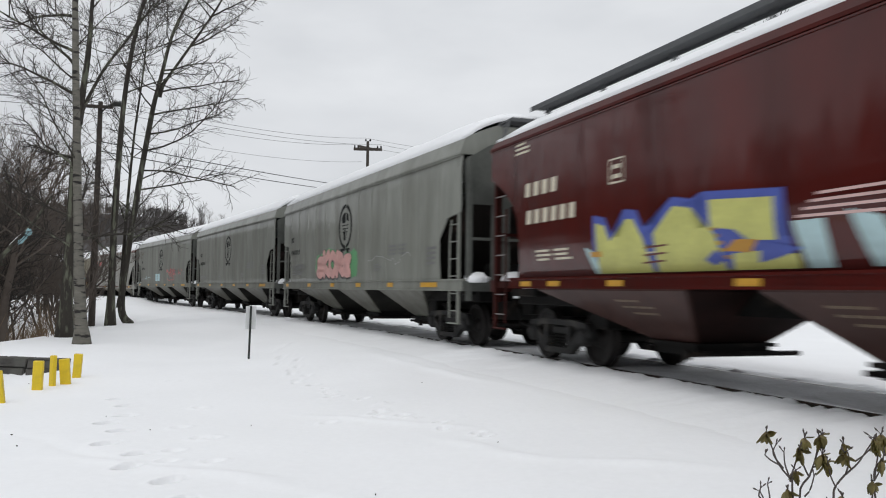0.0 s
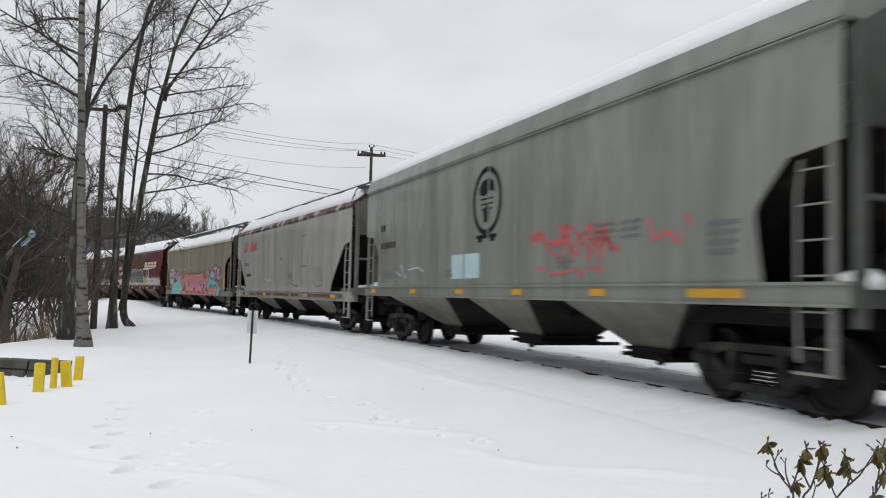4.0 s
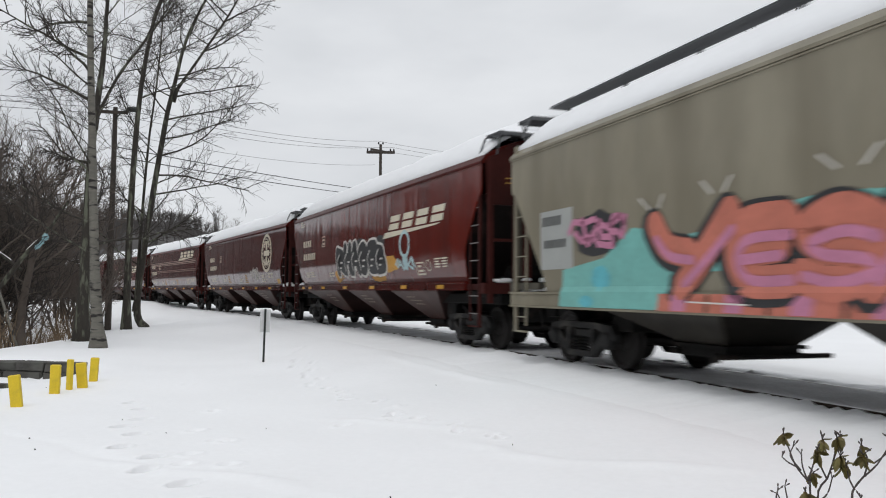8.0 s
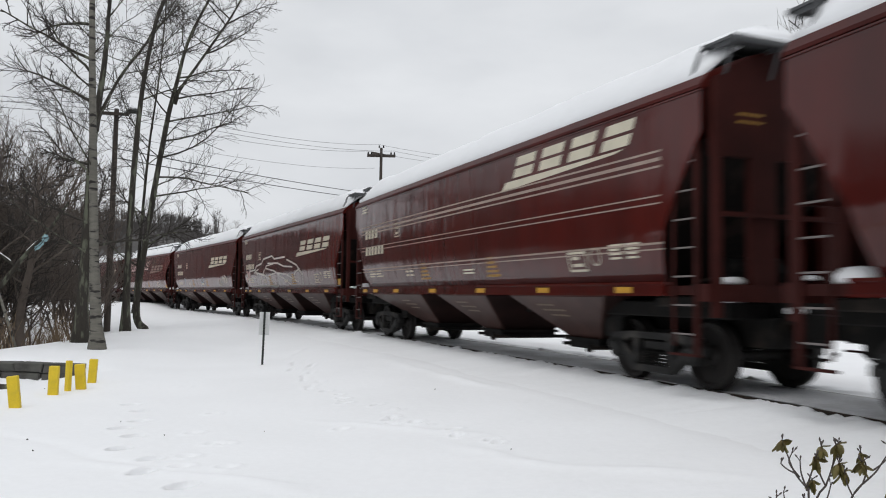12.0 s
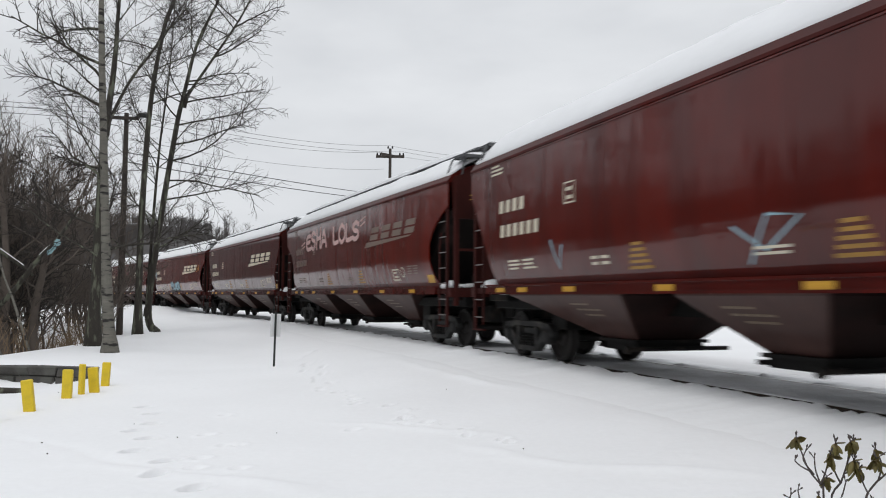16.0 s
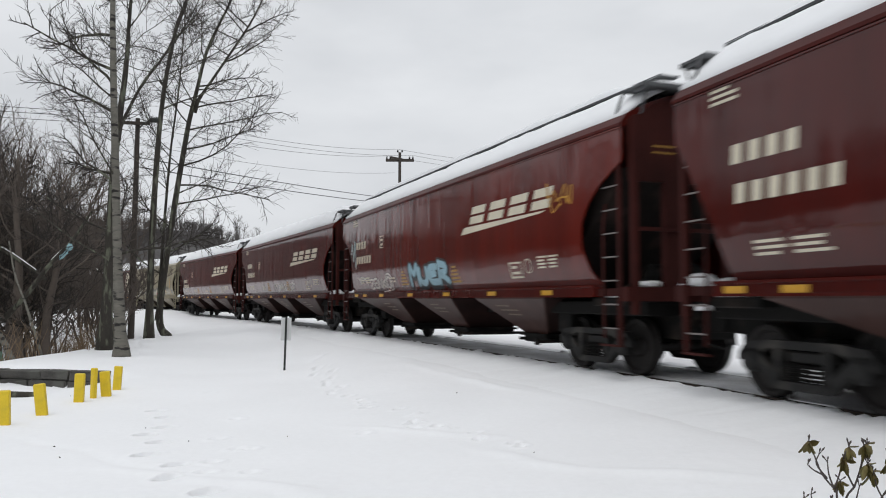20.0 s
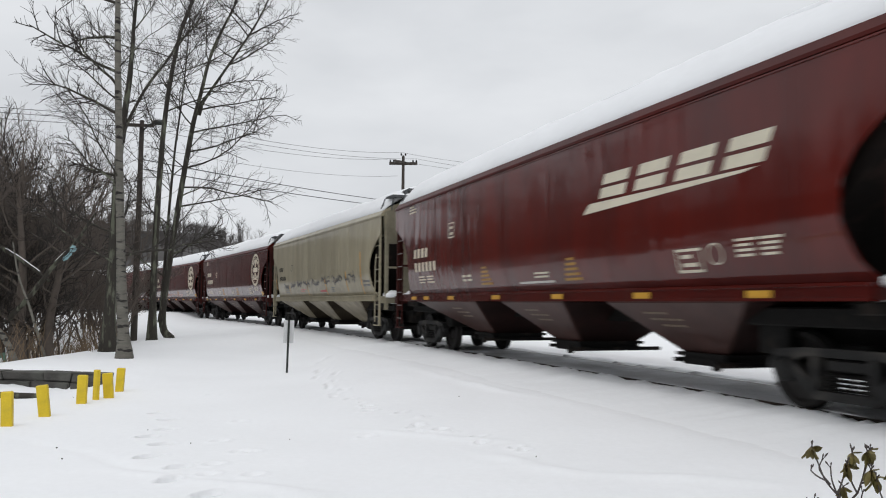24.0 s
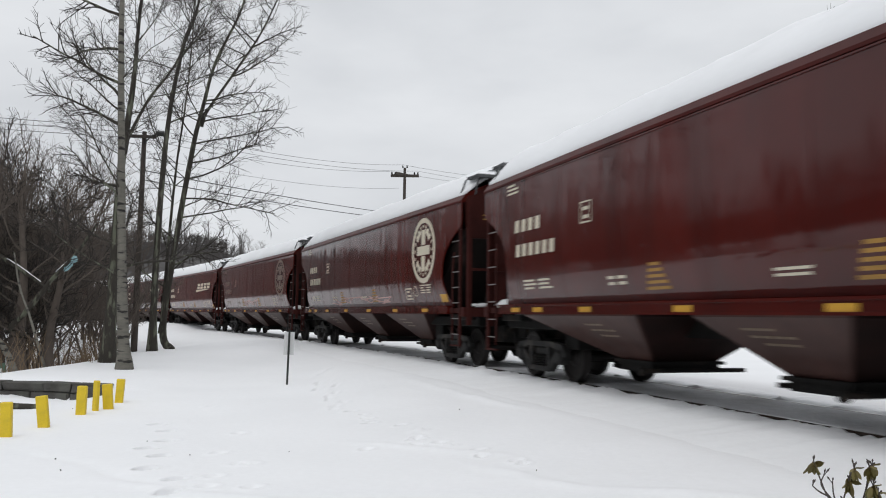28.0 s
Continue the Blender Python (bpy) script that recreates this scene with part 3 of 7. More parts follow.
def roof_mesh(mat, eave):
    """Arched roof with its sloping painted edge."""
    bm = bmesh.new()
    edge = [(1.56, eave - 0.03), (1.605, eave - 0.03), (1.605, eave + 0.015), (1.50, eave + BANDS[eave])]
    prof = [(-y, z) for y, z in edge] + [(y, roof_z(y, eave)) for y in (-1.35, -1.1, -0.8, -0.4, 0, 0.4, 0.8, 1.1, 1.35)] + edge[::-1]
    rows = [[bm.verts.new((x, y, z)) for y, z in prof] for x in (-HALF - 0.03, -4, 0, 4, HALF + 0.03)]
    for a, b in zip(rows, rows[1:]):
        for k in range(len(prof) - 1):
            bm.faces.new((a[k], b[k], b[k + 1], a[k + 1]))
    bm.faces.new(rows[0])
    bm.faces.new(rows[-1][::-1])
    bmesh.ops.recalc_face_normals(bm, faces=bm.faces[:])
    return mesh_from(bm, "roof", mat)


def fascia_mesh(mat, sgn, eave):
    """The rail under the eave: a dark groove and a narrow lip."""
    bm = bmesh.new()
    y0, y1 = sorted((sgn * 1.55, sgn * 1.603))
    box(bm, -HALF - 0.02, HALF + 0.02, y0, y1, eave - 0.065, eave - 0.042, 0.004)
    return mesh_from(bm, "eave_rail", mat)


def snow_mesh(seed, depth, eave):
    """The snow that lies on a wagon's roof, with a lumpy crest and ragged rounded ends."""
    bm = bmesh.new()
    nx, ny = 72, 16
    grid = []
    for i in range(nx + 1):
        x = (HALF - 0.02) * (2 * i / nx - 1)
        end = max(min(1.0, (HALF - abs(x)) / 0.45), 0.0)
        row = []
        for j in range(ny + 1):
            v = 2 * j / ny - 1
            v = math.copysign(abs(v) ** 0.8, v)
            y = v * (1.51 - 0.06 * abs(noise.noise((x * 1.3, v, seed))))
            d = depth * (1 - abs(v) ** 5) * (0.3 + 0.7 * end ** 0.5)
            d *= 1 + 0.16 * noise.noise((x * 0.7, y * 1.1, seed)) + 0.08 * noise.noise((x * 2.6, y * 2.2, seed + 4))
            row.append(bm.verts.new((x, y, roof_z(y, eave) + max(d, 0.03) + 0.02 + 0.012 * noise.noise((x * 3.1, y * 3.3, seed)))))
        grid.append(row)
    for a, b in zip(grid, grid[1:]):
        for j in range(ny):
            bm.faces.new((a[j], b[j], b[j + 1], a[j + 1]))
    rim = grid[0] + [r[-1] for r in grid[1:]] + grid[-1][-2::-1] + [r[0] for r in grid[-2:0:-1]]
    low = [bm.verts.new((v.co.x * 0.998, v.co.y * 0.99, v.co.z - 0.06)) for v in rim]
    n = len(rim)
    for i in range(n):
        bm.faces.new((rim[i], rim[(i + 1) % n], low[(i + 1) % n], low[i]))
    bmesh.ops.recalc_face_normals(bm, faces=bm.faces[:])
    me = mesh_from(bm, "roof_snow", M["roof_snow"])
    me.polygons.foreach_set("use_smooth", [True] * len(me.polygons))
    return me


BAY_RINGS = ((0.44, 0.58, 0.50), (1.30, 1.43, 1.24), (1.33, 1.44, 1.46))      # half length, half width, height


def outward(bm):
    for f in bm.faces:
        f.normal_update()
        c = f.calc_center_median()
        if f.normal.dot(Vector((c.x, c.y, c.z - 1.3))) < 0:
            f.normal_flip()
    return bm


def bay_length(sx, out, l, z):
    """Half length of a bay at height z; the outer slope of an end bay runs on over the truck."""
    return sx * (l + ((0.7 if out > 0 else 1.85) * (z - 0.50) / 0.96 if sx == out else 0.0))


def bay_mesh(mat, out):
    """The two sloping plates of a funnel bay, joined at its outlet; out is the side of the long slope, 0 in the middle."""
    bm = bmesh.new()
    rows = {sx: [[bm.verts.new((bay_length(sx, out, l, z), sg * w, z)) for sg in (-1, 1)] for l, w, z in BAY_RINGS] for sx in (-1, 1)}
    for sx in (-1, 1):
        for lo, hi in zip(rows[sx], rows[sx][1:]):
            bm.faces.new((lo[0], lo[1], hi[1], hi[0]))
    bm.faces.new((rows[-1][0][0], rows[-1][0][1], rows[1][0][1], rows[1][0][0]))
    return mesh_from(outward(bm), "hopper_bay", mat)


def bay_side_mesh(mat, sg, out):
    """A side plate of a funnel bay, 12 mm proud of the slopes, with turned edges."""
    bm = bmesh.new()
    rows = [[bm.verts.new((bay_length(sx, out, l + 0.01, z), sg * (w + 0.012), z)) for sx in (-1, 1)] for l, w, z in BAY_RINGS]
    back = [[bm.verts.new((bay_length(sx, out, l + 0.01, z), sg * (w - 0.03), z)) for sx in (-1, 1)] for l, w, z in BAY_RINGS]
    for k in range(2):
        bm.faces.new((rows[k][0], rows[k][1], rows[k + 1][1], rows[k + 1][0]))
        for j in (0, 1):
            bm.faces.new((rows[k][j], rows[k + 1][j], back[k + 1][j], back[k][j]))
    bmesh.ops.recalc_face_normals(bm, faces=bm.faces[:])
    if sum(f.normal.y * sg for f in bm.faces) < 0:
        bmesh.ops.reverse_faces(bm, faces=bm.faces[:])
    return mesh_from(bm, "bay_side", mat)


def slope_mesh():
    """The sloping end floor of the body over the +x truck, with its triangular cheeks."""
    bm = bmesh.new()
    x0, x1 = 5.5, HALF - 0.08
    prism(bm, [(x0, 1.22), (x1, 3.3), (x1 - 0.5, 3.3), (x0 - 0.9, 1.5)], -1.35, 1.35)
    return mesh_from(bm, "slope_sheet", M["shade_grime"])


def bay_stencil_mesh():
    """Two faint lines of print on the side plate of a bay."""
    bm = bmesh.new()
    for x0, x1, z in ((-0.55, 0.05, 1.08), (-0.50, 0.30, 0.99), (-0.35, 0.25, 0.90)):
        n = 4
        for k in range(n):
            a, b = x0 + (x1 - x0) * k / n, x0 + (x1 - x0) * (k + 0.8) / n
            bm.faces.new([bm.verts.new((x, -(0.58 + (h - 0.50) * 1.1486 + 0.017), h)) for x, h in ((a, z), (b, z), (b, z + 0.03), (a, z + 0.03))])
    return mesh_from(bm, "bay_stencil", M["bay_print"])


def end_stencil_mesh():
    """Two short yellow lines on the end plate at +x."""
    bm = bmesh.new()
    for z in (3.50, 3.60):
        bm.faces.new([bm.verts.new((HALF + 0.053, y, h)) for y, h in ((-1.05, z), (-0.62, z), (-0.62, z + 0.025), (-1.05, z + 0.025))])
    return mesh_from(bm, "end_stencil", M["caution"])


def gate_mesh():
    bm = bmesh.new()
    box(bm, -0.50, 0.50, -0.64, 0.64, 0.34, 0.50, 0.02)
    box(bm, -0.56, 0.56, -0.70, 0.70, 0.47, 0.52)
    box(bm, -0.60, -0.50, -0.72, 0.72, 0.37, 0.43)
    box(bm, 0.50, 0.74, -0.60, -0.50, 0.36, 0.42)
    box(bm, 0.50, 0.74, 0.50, 0.60, 0.36, 0.42)
    lathe_y(bm, ((0.035, -0.95), (0.035, 0.95)), 0.72, 0.39, 8)
    lathe_y(bm, ((0.07, -1.01), (0.07, -0.93)), 0.72, 0.39, 8)
    return mesh_from(bm, "outlet_gate", M["iron"])


def side_frame_mesh(sgn):
    """Cast side frame of a truck with its springs, seen from outside."""
    bm = bmesh.new()
    y0, y1 = sgn * 0.93, sgn * 1.07
    prism(bm, [(-1.12, 0.56), (-0.98, 0.70), (-0.55, 0.74), (0.55, 0.74), (0.98, 0.70), (1.12, 0.56), (1.12, 0.46), (0.95, 0.50), (0.55, 0.64), (-0.55, 0.64), (-0.95, 0.50), (-1.12, 0.46)], y0, y1)
    prism(bm, [(-0.92, 0.52), (-0.72, 0.56), (-0.36, 0.28), (-0.44, 0.16)], y0, y1)
    prism(bm, [(0.92, 0.52), (0.72, 0.56), (0.36, 0.28), (0.44, 0.16)], y0, y1)
    prism(bm, [(-0.44, 0.16), (-0.36, 0.26), (0.36, 0.26), (0.44, 0.16)], y0, y1)
    for sx in (-1, 1):
        box(bm, sx * 0.40 - 0.05, sx * 0.40 + 0.05, min(y0, y1), max(y0, y1), 0.24, 0.66)
        lathe_y(bm, ((0.14, y0), (0.14, y1), (0.10, y1 + sgn * 0.05)), sx * 0.89, WHEEL_R, 14)
        box(bm, sx * 0.89 - 0.17, sx * 0.89 + 0.17, min(y0, y1), max(y0, y1), 0.54, 0.62)
    box(bm, -0.30, 0.30, min(sgn * 0.80, sgn * 1.0), max(sgn * 0.80, sgn * 1.0), 0.48, 0.62, 0.02)
    return mesh_from(bm, "side_frame", M["frame"])


def spring_mesh(sgn):
    bm = bmesh.new()
    for cx in (-0.2, 0.0, 0.2):
        pts = [(cx + 0.075 * math.cos(k * 1.05), sgn * 0.99 + 0.075 * math.sin(k * 1.05), 0.26 + 0.20 * k / 24) for k in range(25)]
        tube(bm, pts, 0.017, 5)
    return mesh_from(bm, "spring", M["iron"])


def wheelset_mesh():
    bm = bmesh.new()
    for sg in (-1, 1):
        prof = [(0.10, 0.60), (0.16, 0.64), (0.36, 0.66), (0.40, 0.63), (0.482, 0.645), (0.480, 0.675), (WHEEL_R, 0.69), (WHEEL_R - 0.005, 0.785), (0.395, 0.785), (0.36, 0.745), (0.17, 0.72), (0.12, 0.80), (0.08, 0.81)]
        lathe_y(bm, [(r, sg * y) for r, y in prof], 0, 0, 32)
    lathe_y(bm, ((0.075, -0.95), (0.075, 0.95)), 0, 0, 10)
    return mesh_from(bm, "wheelset", M["wheel"])


def bolster_mesh():
    bm = bmesh.new()
    box(bm, -0.22, 0.22, -0.9, 0.9, 0.48, 0.78, 0.03)
    box(bm, -0.30, 0.30, -0.30, 0.30, 0.78, 0.98)
    box(bm, -0.75, -0.62, -0.6, 0.6, 0.36, 0.48)
    box(bm, 0.62, 0.75, -0.6, 0.6, 0.36, 0.48)
    return mesh_from(bm, "bolster", M["iron"])


def coupler_mesh():
    bm = bmesh.new()
    box(bm, -0.75, 0.10, -0.09, 0.09, 0.80, 0.98, 0.02)
    prism(bm, [(0.05, 0.72), (0.42, 0.74), (0.46, 1.04), (0.05, 1.06)], -0.20, 0.20)
    box(bm, 0.36, 0.52, 0.04, 0.20, 0.76, 1.02)
    tube(bm, [(0.02, -0.3, 0.85), (0.2, -0.34, 0.55), (0.5, -0.3, 0.5), (0.62, -0.25, 0.6)], 0.025, 5)
    return mesh_from(bm, "coupler", M["iron"])


def ladder_mesh(mat, sgn, sx):
    """A corner ladder: a long outer stile down to the step, a shorter inner one that bends out."""
    bm = bmesh.new()
    y = sgn * 1.54
    box(bm, sx * 0.23 - 0.035, sx * 0.23 + 0.035, y - 0.03, y + 0.03, 0.50, 3.98, 0.006)
    tube(bm, [(-sx * 0.21, y, 0.62), (-sx * 0.23, y, 1.1), (-sx * 0.23, y, 2.35), (-sx * 0.20, y * 0.985, 2.75)], 0.022, 6)
    box(bm, -0.27, 0.27, y - 0.04, y + 0.04, 0.50, 0.53)
    return mesh_from(bm, "ladder", mat)


def rung_mesh(sgn, mat):
    bm = bmesh.new()
    tube(bm, [(-0.21, sgn * 1.55, 0), (0.21, sgn * 1.55, 0)], 0.013, 6)
    return mesh_from(bm, "rung", mat)


def end_frame_mesh(mat):
    """End of a wagon at +x: upper plate, corner posts, cross members and the end sill."""
    bm = bmesh.new()
    prism_pts = [(-1.44, 3.05), (1.44, 3.05), (1.5, 3.98), (0.9, 4.34), (0, 4.58), (-0.9, 4.34), (-1.5, 3.98)]
    a = [bm.verts.new((HALF - 0.02, y, z)) for y, z in prism_pts]
    b = [bm.verts.new((HALF + 0.05, y, z)) for y, z in prism_pts]
    bm.faces.new(a)
    bm.faces.new(b[::-1])
    for i in range(7):
        bm.faces.new((a[i], b[i], b[(i + 1) % 7], a[(i + 1) % 7]))
    for y in (-0.62, 0.62):
        box(bm, HALF - 0.06, HALF + 0.06, y - 0.20, y + 0.20, 1.2, 3.05)
    for y in (-1.40, 1.40):
        box(bm, HALF + 0.02, HALF + 0.12, y - 0.05, y + 0.05, 1.0, 4.05)
    box(bm, HALF - 0.1, HALF + 0.1, -1.55, 1.55, 1.20, 1.42)
    for y in (-1.46, 1.46):
        box(bm, 7.4, HALF - 0.1, y - 0.05, y + 0.05, 1.28, 1.40)
    box(bm, HALF + 0.05, HALF + 0.10, -1.4, 1.4, 2.28, 2.34)
    bmesh.ops.recalc_face_normals(bm, faces=bm.faces[:])
    return mesh_from(bm, "end_frame", mat)


def sill_mesh(mat, sgn, shape):
    """A channel: web with an upper and a lower flange."""
    bm = bmesh.new()
    z0, z1 = SILLS[shape]
    y, o = 1.555, 1.585
    prof = [(o, z0), (o, z0 + 0.035), (y, z0 + 0.04), (y, z1 - 0.04), (o, z1 - 0.035), (o, z1), (1.42, z1), (1.42, z0)]
    e = 7.62 if shape in ("round", "angle") else HALF + 0.08
    a = [bm.verts.new((-e, sgn * w, z)) for w, z in prof]
    b = [bm.verts.new((e, sgn * w, z)) for w, z in prof]
    n = len(prof)
    bm.faces.new(a)
    bm.faces.new(b[::-1])
    for i in range(n):
        bm.faces.new((a[i], b[i], b[(i + 1) % n], a[(i + 1) % n]))
    bmesh.ops.recalc_face_normals(bm, faces=bm.faces[:])
    return mesh_from(bm, "side_sill", mat)


def rib_mesh(mat, shape, sgn):
    """A narrow upright seam on the side sheet; a faint weld on the round-bellied wagons."""
    bm = bmesh.new()
    flat = shape in ("flat", "low", "slant")
    wide, proud = (0.035, 0.011) if flat else (0.016, 0.005)
    low = PROFILES[shape][0][0]
    rows = []
    for i in range(13):
        z = low + 0.02 + (EAVES[shape] - 0.06 - low) * i / 12
        w = half_width(z, shape)
        rows.append([bm.verts.new((x, sgn * (w + o), z)) for x, o in ((-wide, 0.0), (-wide * 0.7, proud), (wide * 0.7, proud), (wide, 0.0))])
    for a, b in zip(rows, rows[1:]):
        for k in range(3):
            bm.faces.new((a[k], a[k + 1], b[k + 1], b[k]))
    bmesh.ops.recalc_face_normals(bm, faces=bm.faces[:])
    return mesh_from(bm, "side_rib", mat)


def board_mesh(mat, height):
    """Running boards along the roof with their brackets."""
    bm = bmesh.new()
    z = 4.60 + height
    far = HALF - (0.05 if height > 0.11 else 0.9)
    for y in (-0.62, 0.62):
        box(bm, -far, far, y - 0.15, y + 0.15, z + 0.045, z + 0.075)
        for e in (-0.16, 0.16):
            box(bm, -far, far, y + e - 0.012, y + e + 0.012, z if height > 0.145 else z + 0.045, z + 0.09)
        for k in range(9):
            x = (far - 0.45) * (k / 4 - 1)
            box(bm, x - 0.03, x + 0.03, y - 0.03, y + 0.03, 4.4, z)
    return mesh_from(bm, "running_board", mat)


def board_snow_mesh(height, depth, seed):
    """The rounded ridge of snow that lies on a running board."""
    bm = bmesh.new()
    z = 4.60 + height + 0.08
    for y in (-0.62, 0.62):
        rows = []
        for i in range(61):
            x = (HALF - 0.1) * (2 * i / 60 - 1)
            k = depth * smooth(0.5, 1.6, HALF - abs(x)) * (1 + 0.35 * noise.noise((x * 0.8, y * 3, seed)) + 0.2 * noise.noise((x * 2.7, y, seed + 3)))
            rows.append([bm.verts.new((x, y + 0.185 * math.cos(a), z - 0.015 + k * math.sin(a) ** 0.7 if a else z - 0.015)) for a in (0.0, 0.35, 0.8, 1.3, 1.84, 2.34, 2.79, 3.13)])
        for a, b in zip(rows, rows[1:]):
            for q in range(7):
                bm.faces.new((a[q], b[q], b[q + 1], a[q + 1]))
        bm.faces.new(rows[0])
        bm.faces.new(rows[-1][::-1])
    bmesh.ops.recalc_face_normals(bm, faces=bm.faces[:])
    me = mesh_from(bm, "board_snow", M["roof_snow"])
    me.polygons.foreach_set("use_smooth", [True] * len(me.polygons))
    return me


def end_walk_mesh(mat):
    """A grating across the roof's end at +x, on two slanting brackets."""
    bm = bmesh.new()
    e = HALF
    box(bm, e - 0.30, e + 0.26, -1.30, 1.30, 4.52, 4.555)
    box(bm, e - 0.31, e - 0.28, -1.31, 1.31, 4.49, 4.565)
    box(bm, e + 0.25, e + 0.28, -1.31, 1.31, 4.49, 4.565)
    for y in (-1.25, -0.5, 0.5, 1.25):
        tube(bm, [(e + 0.22, y, 4.51), (e + 0.06, y, 4.1)], 0.02, 5)
        box(bm, e - 0.10, e + 0.24, y - 0.02, y + 0.02, 4.46, 4.52)
    for y in (-1.32, 1.32):
        tube(bm, [(e - 0.20, y, 4.53), (e - 0.27, y * 1.03, 4.46), (e - 0.29, y * 1.07, 4.30), (e - 0.27, y * 1.12, 4.14)], 0.024, 5)
    return mesh_from(bm, "end_walk", mat)


def walk_snow_mesh():
    bm = bmesh.new()
    rows = []
    for i in range(17):
        y = 1.28 * (2 * i / 16 - 1)
        k = 0.11 * (1 - abs(i / 8 - 1) ** 6) * (1 + 0.4 * noise.noise((y * 2.3, 1.0, 4.0)))
        rows.append([bm.verts.new((HALF - 0.02 + 0.26 * c, y, 4.557 + k * h)) for c, h in ((-1.0, 0.0), (-0.85, 0.6), (-0.4, 1.0), (0.3, 1.0), (0.8, 0.65), (1.0, 0.0))])
    for a, b in zip(rows, rows[1:]):
        for q in range(5):
            bm.faces.new((a[q], b[q], b[q + 1], a[q + 1]))
    bmesh.ops.recalc_face_normals(bm, faces=bm.faces[:])
    if sum(f.normal.z for f in bm.faces) < 0:
        bmesh.ops.reverse_faces(bm, faces=bm.faces[:])
    me = mesh_from(bm, "walk_snow", M["roof_snow"])
    me.polygons.foreach_set("use_smooth", [True] * len(me.polygons))
    return me


def boxes_mesh(name, sizes, bevel=0.02):
    bm = bmesh.new()
    for q in sizes:
        box(bm, *q, bevel)
    return mesh_from(bm, name, M["iron"])


def reservoir_mesh():
    bm = bmesh.new()
    lathe_y(bm, ((0.12, -0.50), (0.21, -0.45), (0.23, 0.45), (0.12, 0.50)), 0, 1.62, 14)
    return mesh_from(bm, "air_reservoir", M["iron"])


def pipe_mesh():
    bm = bmesh.new()
    tube(bm, [(8.1, -0.9, 1.55), (7.6, -0.8, 1.5), (6.4, -0.9, 1.15), (5.6, -0.9, 0.9)], 0.03, 5)
    return mesh_from(bm, "brake_pipe", M["iron"])


def end_gear(w, dx):
    """What hangs under each end of a wagon."""
    share("underframe", shared("under", lambda: boxes_mesh("underframe", [(-HALF - 0.15, HALF + 0.15, -0.32, 0.32, 0.92, 1.28)], 0.0)), w, "black iron underframe beam", Matrix.Diagonal((1 + dx / HALF, 1, 1, 1)))
    for sx in (0, 1):
        m = Matrix.Rotation(math.pi * sx, 4, "Z") @ Matrix.Translation((dx, 0, 0))
        share("end_platform", shared("platform", lambda: boxes_mesh("end_platform", [(7.1, 8.1, -1.3, 1.3, 1.12, 1.26)])), w, m=m)
        # Bolster and draft blocks, made bulky to close the bright view through.
        share("body_bolster", shared("body_bolster", lambda: boxes_mesh("body_bolster", [(5.2, 8.3, -1.05, 1.05, 0.97, 1.20)])), w, m=m)
        share("draft_gear", shared("draft", lambda: boxes_mesh("draft_gear", [(4.9, 8.5, -0.5, 0.5, 0.60, 1.0)])), w, m=m)
        share("brake_beam", shared("beam", lambda: boxes_mesh("brake_beam", [(5.3, 5.8, -0.95, 0.95, 0.62, 1.0)])), w, m=m)
        share("brake_valve", shared("valve", lambda: boxes_mesh("brake_valve", [(7.06, 7.34, 0.5, 0.9, 1.26, 1.75)])), w, m=m)
        share("air_reservoir", shared("tank", reservoir_mesh), w, m=m @ Matrix.Translation((7.55, 0, 0)))
        share("brake_pipe", shared("pipe", pipe_mesh), w, m=m)


def lump_mesh(seed, sx, sy, sz):
    """A lump of snow lying on ironwork."""
    bm = bmesh.new()
    bmesh.ops.create_icosphere(bm, subdivisions=2, radius=1.0)
    for v in bm.verts:
        k = 1 + 0.25 * noise.noise(v.co * 1.6 + Vector((seed, 0, 0)))
        v.co = Vector((v.co.x * sx * k, v.co.y * sy * k, max(v.co.z, -0.25) * sz * k))
    me = mesh_from(bm, "snow_lump", M["roof_snow"])
    me.polygons.foreach_set("use_smooth", [True] * len(me.polygons))
    return me


SHARED = {}


def shared(key, make):
    if key not in SHARED:
        SHARED[key] = make()
    return SHARED[key]


WHEELSETS = []
CAPS = {"red_a": 0.13, "red_b": 0.12, "red_c": 0.17, "tan": 0.07, "white": 0.12}      # depth of snow on the running boards


